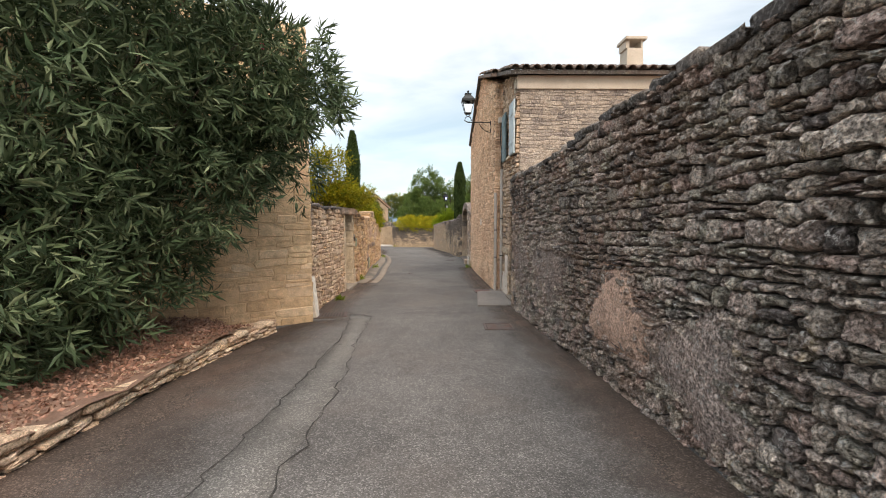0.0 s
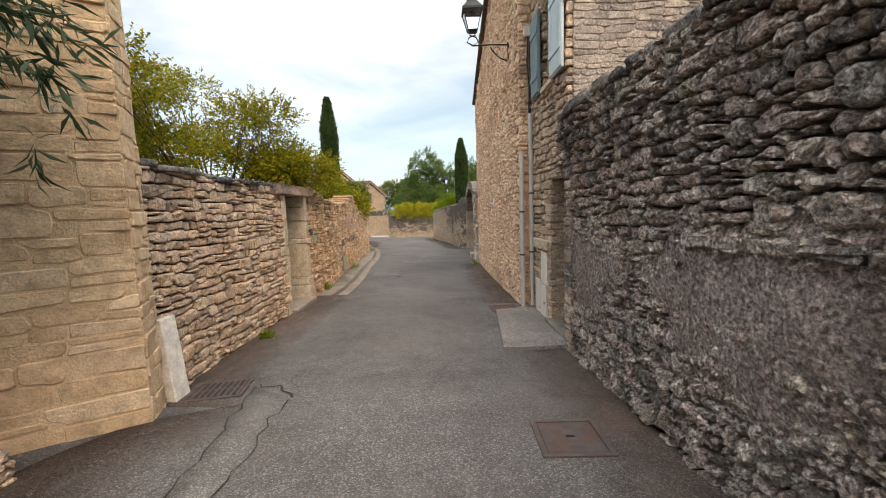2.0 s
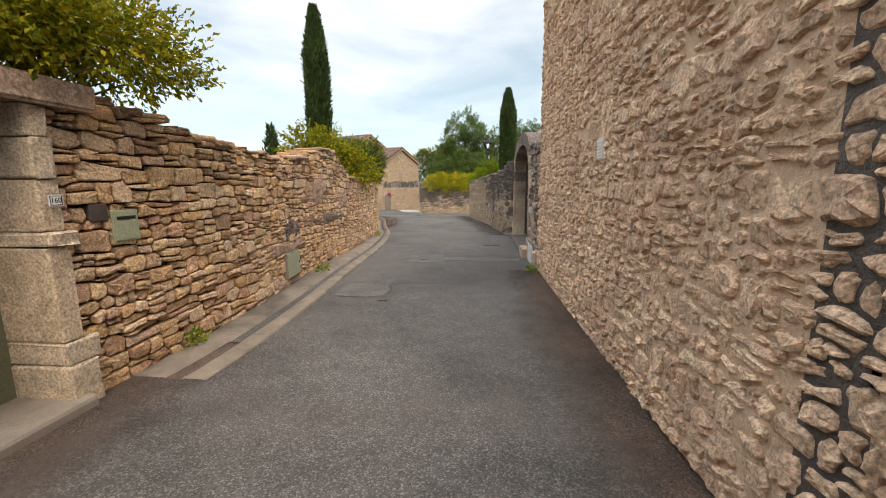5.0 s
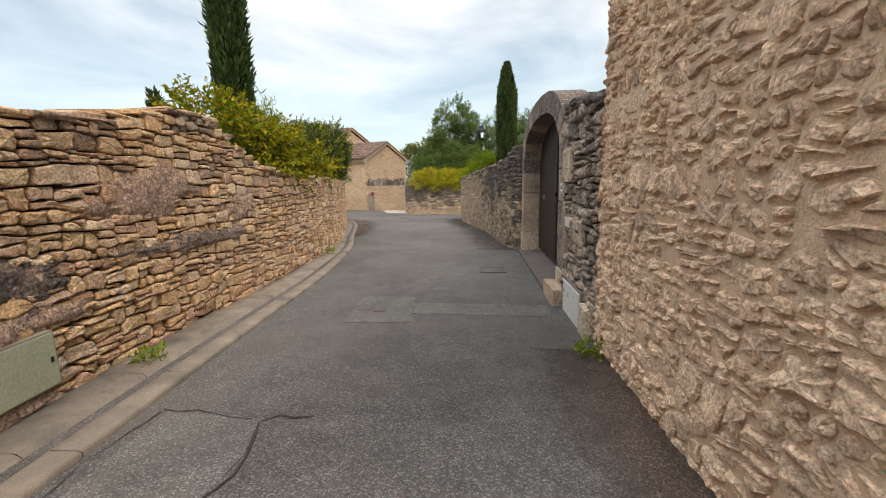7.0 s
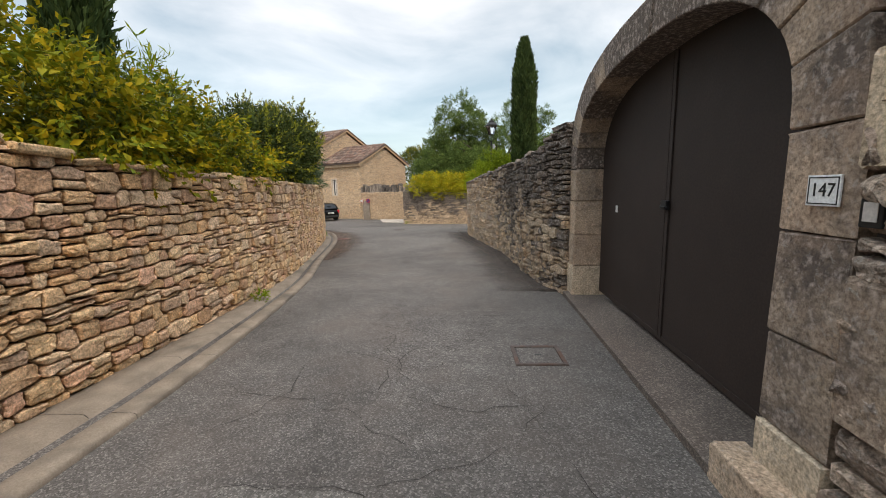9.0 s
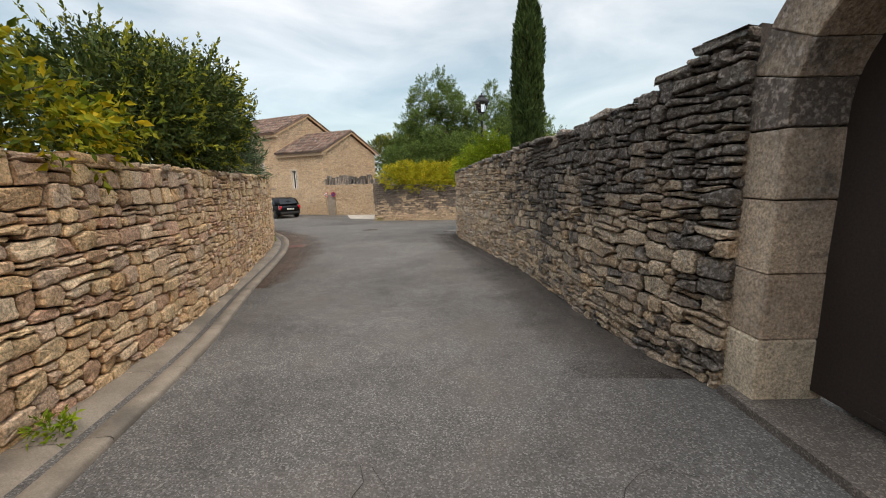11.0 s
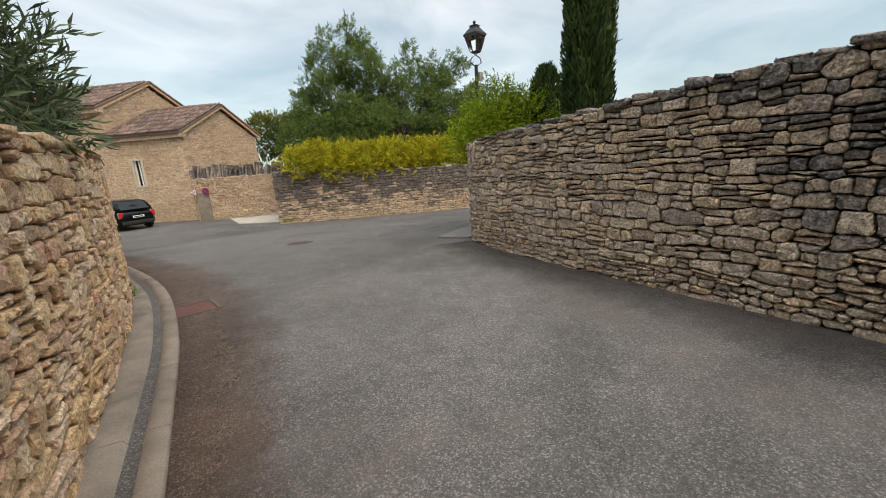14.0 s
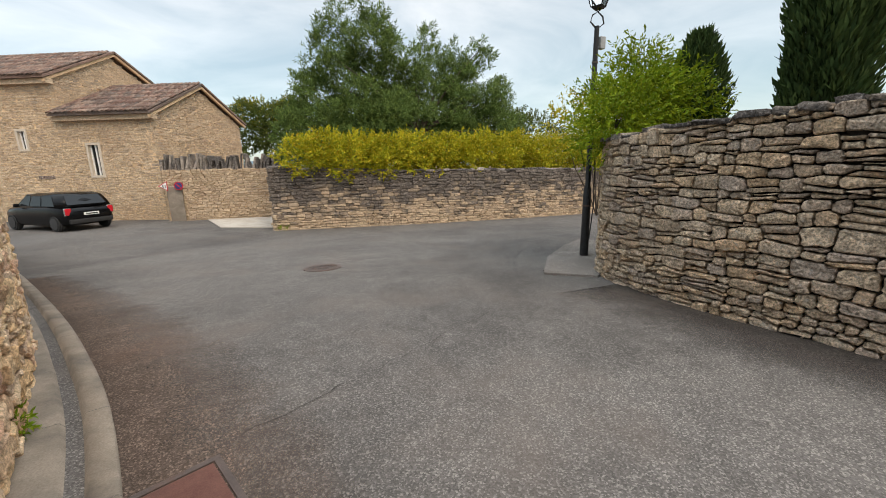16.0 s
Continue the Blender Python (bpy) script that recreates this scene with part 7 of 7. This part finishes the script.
for sgn in (-1, 1):
    bm = bmesh.new()
    box(bm, (-1.90, sgn * 0.70 - 0.1, 0.62), (-1.80, sgn * 0.70 + 0.1, 0.88), 0.035)
    part("tail_light", bm, M_REDLIGHT, bod, "red tail light with a chrome rim")
    bm = bmesh.new()
    box(bm, (-1.88, sgn * 0.70 - 0.115, 0.605), (-1.80, sgn * 0.70 + 0.115, 0.895), 0.035)
    part("light_rim", bm, M_CHROME, bod)
    bm = bmesh.new()
    box(bm, (0.62, sgn * 0.93 - 0.1, 0.92), (0.76, sgn * 0.93 + 0.06, 1.05), 0.04)
    part("wing_mirror", bm, M_CARPAINT, bod)
    bm = bmesh.new()
    bmesh.ops.create_uvsphere(bm, u_segments=12, v_segments=8, radius=0.13, matrix=Matrix.Translation((1.74, sgn * 0.58, 0.68)) @ Matrix.Diagonal((0.6, 1, 1, 1)))
    part("headlight", bm, M_CHROME, bod)
    for x_ in (-1.28, 1.28):
        bm = bmesh.new()
        bmesh.ops.create_cone(bm, cap_ends=True, segments=28, radius1=0.32, radius2=0.32, depth=0.2, matrix=Matrix.Translation((x_, sgn * 0.77, 0.32)) @ Matrix.Rotation(math.pi / 2, 4, "X"))
        bmesh.ops.bevel(bm, geom=[e for e in bm.edges if len(e.link_faces) == 2 and any(len(q.verts) > 4 for q in e.link_faces)], offset=0.04, segments=2, affect="EDGES")
        wh = part("wheel", bm, M_TYRE, car)
        bm = bmesh.new()
        bmesh.ops.create_cone(bm, cap_ends=True, segments=24, radius1=0.215, radius2=0.20, depth=0.03, matrix=Matrix.Translation((x_, sgn * 0.878, 0.32)) @ Matrix.Rotation(math.pi / 2, 4, "X"))
        part("rim", bm, M_RIM, wh)
bm = bmesh.new()
box(bm, (-1.955, -0.25, 0.60), (-1.93, 0.25, 0.70), 0.005)
part("licence_plate", bm, M_WHITE, bod)
bm = bmesh.new()
box(bm, (-1.962, -0.19, 0.63), (-1.955, 0.19, 0.67))
part("plate_marks", bm, M_INK, bod)
bm = bmesh.new()
box(bm, (-1.95, -0.72, 0.30), (-1.75, 0.72, 0.48), 0.05)
part("bumper", bm, M_TYRE, bod)

# ---- planting ----
def bush(name, label, category, blobs, twigs, per, leaf, material, root=None, seed=1, stems=10, r0=0.03, **kw):
    t = empty(name, label, category)
    if root is not None:
        limbs(t, root, blobs, stems, r0, seed, name="stem")
    foliage(t, blobs, twigs, per, leaf, material, seed, **kw)
    return t


ole = empty("oleander_bush", "large dark green oleander overhanging the lane", "bush")
OB = [((-4.4, 3.7, 1.3), (1.6, 1.5, 1.4)), ((-3.4, 4.5, 1.2), (0.75, 0.9, 0.9)), ((-4.0, 3.2, 0.5), (0.9, 1.1, 0.55)), ((-3.0, 4.6, 1.9), (0.9, 0.8, 0.8)), ((-4.0, 4.2, 2.9), (1.7, 1.4, 1.2)), ((-2.9, 4.7, 3.1), (1.3, 1.0, 0.9)), ((-2.0, 4.9, 3.25), (0.8, 0.8, 0.6)), ((-2.5, 4.8, 2.35), (0.75, 0.7, 0.5)), ((-3.6, 4.2, 4.0), (1.8, 1.3, 1.0)), ((-5.5, 3.0, 2.2), (1.5, 1.6, 2.0)), ((-1.55, 4.9, 2.95), (0.45, 0.5, 0.45)), ((-4.6, 2.6, 1.6), (1.0, 0.9, 1.3))]
limbs(ole, (-4.3, 4.4, 0.0), OB, 34, 0.04, 3, name="stem")
foliage(ole, OB, 6200, 12, (0.19, 0.028), M_OLEANDER, 5, shell=0.5, up=0.25, twig=0.16, spread=1.1, droop=0.1)
foliage(ole, [((-2.45, 5.3, 2.35), (0.5, 0.45, 0.55)), ((-2.1, 5.3, 2.9), (0.5, 0.4, 0.4)), ((-1.95, 5.75, 2.2), (0.3, 0.28, 0.5)), ((-2.2, 5.7, 2.7), (0.4, 0.3, 0.45))], 260, 12, (0.17, 0.024), M_OLEANDER, 51, shell=0.2, up=-0.1, twig=0.2, spread=1.0, name="hanging_sprays", droop=0.25)
foliage(ole, [((-1.6, 5.0, 3.0), (0.7, 0.6, 0.5)), ((-3.0, 4.9, 3.4), (0.9, 0.5, 0.6))], 6, 7, (0.05, 0.04), M_PINK, 9, name="blossom", twig=0.04)

g_ = np.random.default_rng(77)
AB = []
for c_, r_ in [((-4.6, 11.2, 2.9), (1.5, 1.6, 1.0)), ((-3.4, 11.6, 2.6), (0.9, 1.0, 0.7)), ((-2.8, 12.0, 2.2), (0.6, 0.6, 0.45)), ((-5.8, 10.4, 3.3), (1.5, 1.4, 1.0)), ((-4.2, 9.4, 2.7), (1.2, 1.3, 0.9))]:
    for k in range(11):
        d_ = g_.normal(size=3)
        q_ = np.array(c_) + d_ / np.linalg.norm(d_) * np.array(r_) * g_.uniform(0.5, 1.0)
        AB.append((tuple(q_), tuple(np.array((0.42, 0.42, 0.2)) * g_.uniform(0.6, 1.2))))
AB.append(((-2.35, 12.2, 2.15), (0.35, 0.4, 0.25)))
t = bush("acacia_shrub", "airy yellow-green shrub leaning over the wall", "shrub", AB, 5200, 13, (0.055, 0.028), M_ACACIA, (-3.9, 11.2, 0.8), 21, 70, 0.035, shell=0.3, twig=0.25, spread=0.9, droop=0.15)
t = bush("yellow_shrub", "yellowing shrub spilling over the stone wall", "shrub", [((-3.45, 19.9, 1.55), (0.7, 1.0, 0.55)), ((-3.6, 21.2, 1.55), (0.6, 0.9, 0.6)), ((-3.4, 20.6, 1.25), (0.45, 0.9, 0.35)), ((-4.0, 19.6, 1.9), (0.8, 1.0, 0.6)), ((-3.5, 22.4, 1.4), (0.45, 0.6, 0.4))], 1500, 12, (0.09, 0.042), M_YELLOW, (-3.9, 20.5, 0.3), 22, 22, 0.02, shell=0.4, twig=0.26, droop=0.3)
foliage(t, [((-3.7, 20.2, 1.6), (0.65, 1.2, 0.55)), ((-3.75, 21.6, 1.5), (0.5, 0.9, 0.5))], 900, 11, (0.065, 0.03), M_WOODLAND, 221, shell=0.3, twig=0.22, name="inner_leaves")
t = bush("reed_oleander", "pale green oleander above the wall", "bush", [((-4.2, 21.6, 2.1), (0.45, 0.5, 0.65))], 150, 9, (0.16, 0.02), M_FERN, (-4.2, 21.6, 0.3), 23, 8, 0.015, shell=0.2, up=0.8, twig=0.2)
LB = [((-3.95, 24.0, 1.72), (0.5, 0.8, 0.58)), ((-4.1, 25.0, 1.9), (0.62, 0.8, 0.72)), ((-4.4, 26.0, 1.85), (0.6, 0.75, 0.75)), ((-4.6, 24.6, 2.0), (0.8, 1.0, 0.72)), ((-4.8, 25.8, 2.1), (0.8, 0.9, 0.75)), ((-4.5, 23.2, 1.5), (0.6, 0.8, 0.5)), ((-4.2, 25.1, 1.3), (0.4, 1.1, 0.3)), ((-4.3, 26.6, 2.15), (0.4, 0.5, 0.5)), ((-4.2, 25.8, 2.5), (0.4, 0.5, 0.35))]
t = bush("evergreen_bush", "dense dark evergreen bush with yellow-green tips over the wall", "bush", LB, 4600, 11, (0.075, 0.03), M_LAUREL, (-4.9, 25.0, 0.2), 24, 18, 0.03, shell=0.45, up=0.4, twig=0.18)
foliage(t, LB, 520, 16, (0.075, 0.03), M_TIP, 241, shell=0.85, up=0.75, twig=0.3, spread=0.8, name="young_growth")
t = bush("oleander_bush", "small oleander with long leaves above the wall", "bush", [((-5.05, 28.3, 1.5), (0.45, 0.7, 0.6)), ((-5.4, 29.1, 1.4), (0.4, 0.5, 0.45))], 460, 9, (0.17, 0.024), M_OLEANDER, (-5.5, 28.7, 0.2), 25, 10, 0.018, shell=0.25, up=0.6, twig=0.2)
HB = [((x, 42.75 + 0.1 * math.sin(x * 3), 1.12 + 0.12 * math.sin(x * 1.7) + 0.10 * math.sin(x * 4.1)), (0.8, 0.7, 0.72 + 0.12 * math.sin(x * 7.3))) for x in np.arange(-3.5, 12, 0.7)]
HB += [((x, 42.2, 0.75), (0.5, 0.4, 0.4)) for x in (-2.2, -0.9, 0.4, 1.2, 2.6, 4.1, 5.6)]
t = bush("yellow_hedge", "long yellow-green hedge along the garden wall", "hedge", HB, 8000, 10, (0.10, 0.05), M_HEDGE, (2, 43, -1.2), 26, 26, 0.03, shell=0.5, twig=0.25, droop=0.1, up=0.4)
t = bush("fern_shrub", "bright green feathery shrub beside the lamp post", "shrub", [((0.75, 32.7, 1.45), (0.75, 0.6, 0.5)), ((0.3, 32.5, 1.2), (0.5, 0.45, 0.35)), ((1.5, 32.9, 1.6), (0.8, 0.6, 0.5)), ((0.95, 32.8, 1.95), (0.4, 0.35, 0.35))], 1800, 11, (0.075, 0.026), M_FERN, (1.0, 33.3, 0.4), 27, 14, 0.02, shell=0.4, twig=0.28, droop=0.2)
bush("yellow_vine", "yellow-green vine on the wall behind the lamp", "vine", [((1.7, 34.6, 1.4), (1.0, 0.5, 0.7)), ((3.2, 35.3, 1.5), (1.2, 0.5, 0.8))], 700, 10, (0.07, 0.03), M_HEDGE, (2.2, 34.9, -0.4), 28, 8, 0.02, twig=0.25)
for p_, s_ in (((-2.46, 15.98, gz(16) + 0.07), 0.10), ((-2.42, 12.6, gz(12.6) + 0.05), 0.12), ((1.36, 16.3, gz(16.3) + 0.03), 0.13), ((-2.2, 9.0, gz(9) + 0.03), 0.06), ((-5.52, 30.75, gz(31) + 0.12), 0.08), ((-4.4, 42.6, gz(42.5) + 0.05), 0.2), ((-2.9, 21.6, gz(21.6) + 0.08), 0.09)):
    w_ = empty("weed", "small green weed at the foot of the wall", "weed", "weeds")
    foliage(w_, [(p_, (s_, s_, s_ * 0.7))], 34, 6, (0.05, 0.016), M_FERN, int(p_[1] * 10), shell=0.1, up=0.8, twig=0.06)


def cypress(label, x, y, base, height, r, seed, count, material=M_CYPRESS):
    t = empty("cypress", label, "cypress tree", "cypresses", at=(0, 0, 0))
    g = np.random.default_rng(seed)
    h = g.random(count) ** 0.9
    a = g.uniform(0, 2 * np.pi, count)
    prof = r * np.clip(np.minimum(1.0, (1 - h) * 4.5 + 0.05) ** 0.7, 0, 1) * (0.86 + 0.14 * np.minimum(1, h * 6))
    lump = 1 + 0.13 * np.sin(a * 5 + h * 19) + 0.09 * np.sin(a * 9 - h * 41)
    rr = prof * lump * (0.62 + 0.42 * g.random(count) ** 0.5)
    p = np.column_stack([x + np.cos(a) * rr, y + np.sin(a) * rr, base + 0.15 + h * (height - 0.25)])
    way = np.column_stack([np.cos(a) * 0.42, np.sin(a) * 0.42, np.ones(count)]) + g.normal(0, 0.22, (count, 3))
    L = g.uniform(0.07, 0.20, count)
    leaves("crown", p, way, L, L * 0.24, material, t)
    hh = np.linspace(0, 0.97, 16)
    rad = r * 0.66 * np.clip(np.minimum(1.0, (1 - hh) * 4.5 + 0.05) ** 0.7, 0, 1)
    tubes("inner_growth", [([(x, y, base + 0.2 + q * (height - 0.3)) for q in hh], rad)], M_CYPRESS, t, 14)
    tubes("trunk", [([(x, y, base - 0.1), (x, y, base + height * 0.5)], [0.12, 0.08])], M_WOOD, t, 8)
    return t


cypress("tall slender dark green cypress behind the wall", -4.29, 20.78, -0.6, 6.65, 0.29, 31, 18000)
cypress("tall slender dark green cypress by the crossing", 1.85, 31.0, -0.8, 6.75, 0.36, 32, 26000)
cypress("short clipped cypress in the garden", -5.5, 20.2, -0.6, 3.4, 0.17, 33, 2000)
cypress("short clipped cypress in the garden", -5.6, 17.2, -0.6, 2.75, 0.15, 34, 1500)
cypress("squat dark conifer behind the garden wall", 2.12, 32.8, -0.9, 3.6, 0.40, 35, 6000)


def tree(name, label, root, top, blobs, twigs, per, leaf, material, seed, r0=0.2, n=22, **kw):
    t = empty(name, label, "tree")
    limbs(t, root, blobs, n, r0, seed, trunk_top=top)
    foliage(t, blobs, twigs, per, leaf, material, seed, **kw)
    return t


g_ = np.random.default_rng(12)
PB = []
for lx_, top_ in ((-2.7, 5.6), (-1.7, 7.2), (-0.6, 7.65), (0.7, 6.3), (1.6, 6.0), (2.9, 7.2), (4.1, 6.6), (5.1, 6.9), (5.8, 4.6), (-0.9, 5.0), (3.6, 4.8)):
    ly_ = 46.8 + g_.uniform(-1.6, 1.6)
    for k in range(int((top_ - 0.6) / 0.5)):
        reach = min(0.08 + 0.2 * k, 1.25)
        for q in range(1 if k < 2 else 3):
            a = g_.uniform(0, 6.28)
            PB.append(((lx_ + math.cos(a) * reach, ly_ + math.sin(a) * reach, top_ - 0.25 - 0.5 * k + reach * 0.25 + g_.normal(0, 0.1)), tuple(g_.uniform(0.8, 1.3) * np.array([0.28 + 0.035 * k, 0.28 + 0.035 * k, 0.3]))))
tree("pine_tree", "broad green pine with several upright feathery leaders", (1.8, 46.8, -1.7), (1.8, 46.8, 2.0), PB, 18000, 11, (0.18, 0.032), M_PINE, 41, 0.2, 46, shell=0.3, up=0.8, twig=0.24, spread=1.0)
tree("broadleaf_tree", "mixed green and yellow broadleaf tree beyond the cottage", (-3.5, 58, -2), (-3.5, 58, 1.5), [((-4.6, 58, 3.2), (1.9, 1.6, 1.8)), ((-2.6, 57.5, 3.6), (1.6, 1.5, 2.2)), ((-1.0, 57, 2.6), (1.6, 1.5, 2.0)), ((-6.3, 58.5, 3.4), (1.5, 1.4, 1.5))], 2600, 10, (0.14, 0.08), M_WOODLAND, 42, 0.16, 18, shell=0.5, twig=0.35)
tree("autumn_tree", "yellow autumn tree beyond the cottage", (-5.6, 60, -2), (-5.6, 60, 2), [((-6.0, 60, 4.4), (1.6, 1.3, 0.9)), ((-3.6, 60, 4.6), (1.2, 1.2, 0.9))], 900, 10, (0.14, 0.08), M_YELLOW, 43, 0.12, 12, shell=0.5, twig=0.35)
tree("broadleaf_tree", "dense green tree behind the hedge", (8.5, 50, -2), (8.5, 50, 1.2), [((7.8, 50, 2.4), (2.0, 1.5, 1.7)), ((-0.6, 48.5, 2.3), (2.0, 1.3, 1.5)), ((3.2, 48.5, 1.9), (2.2, 1.2, 1.3)), ((10.5, 50.5, 2.2), (2.2, 1.5, 1.6))], 2600, 10, (0.13, 0.06), M_WOODLAND, 44, 0.16, 18, shell=0.5, twig=0.35)
b_ = [((x, 75 + 10 * math.sin(x), -2.2 + 1.0 * math.sin(x * 0.7)), (4.5, 3.5, 3.6)) for x in np.arange(-42, 70, 5.0)]
t = empty("woodland", "belt of green woods beyond the village", "woodland", kind="stuff")
foliage(t, b_, 5200, 8, (0.42, 0.25), M_WOODLAND, 45, shell=0.7, twig=0.8)
t = bush("garden_shrubs", "green garden shrubs behind the wall", "shrub", [((-6.5, 15.5, 1.2), (1.6, 1.6, 0.9)), ((-5.2, 14.0, 1.3), (0.7, 0.8, 0.6)), ((-7.5, 19, 1.0), (1.6, 1.6, 1.0))], 700, 9, (0.06, 0.03), M_WOODLAND, (-5.6, 15, -0.4), 46, 12, 0.02, twig=0.25)
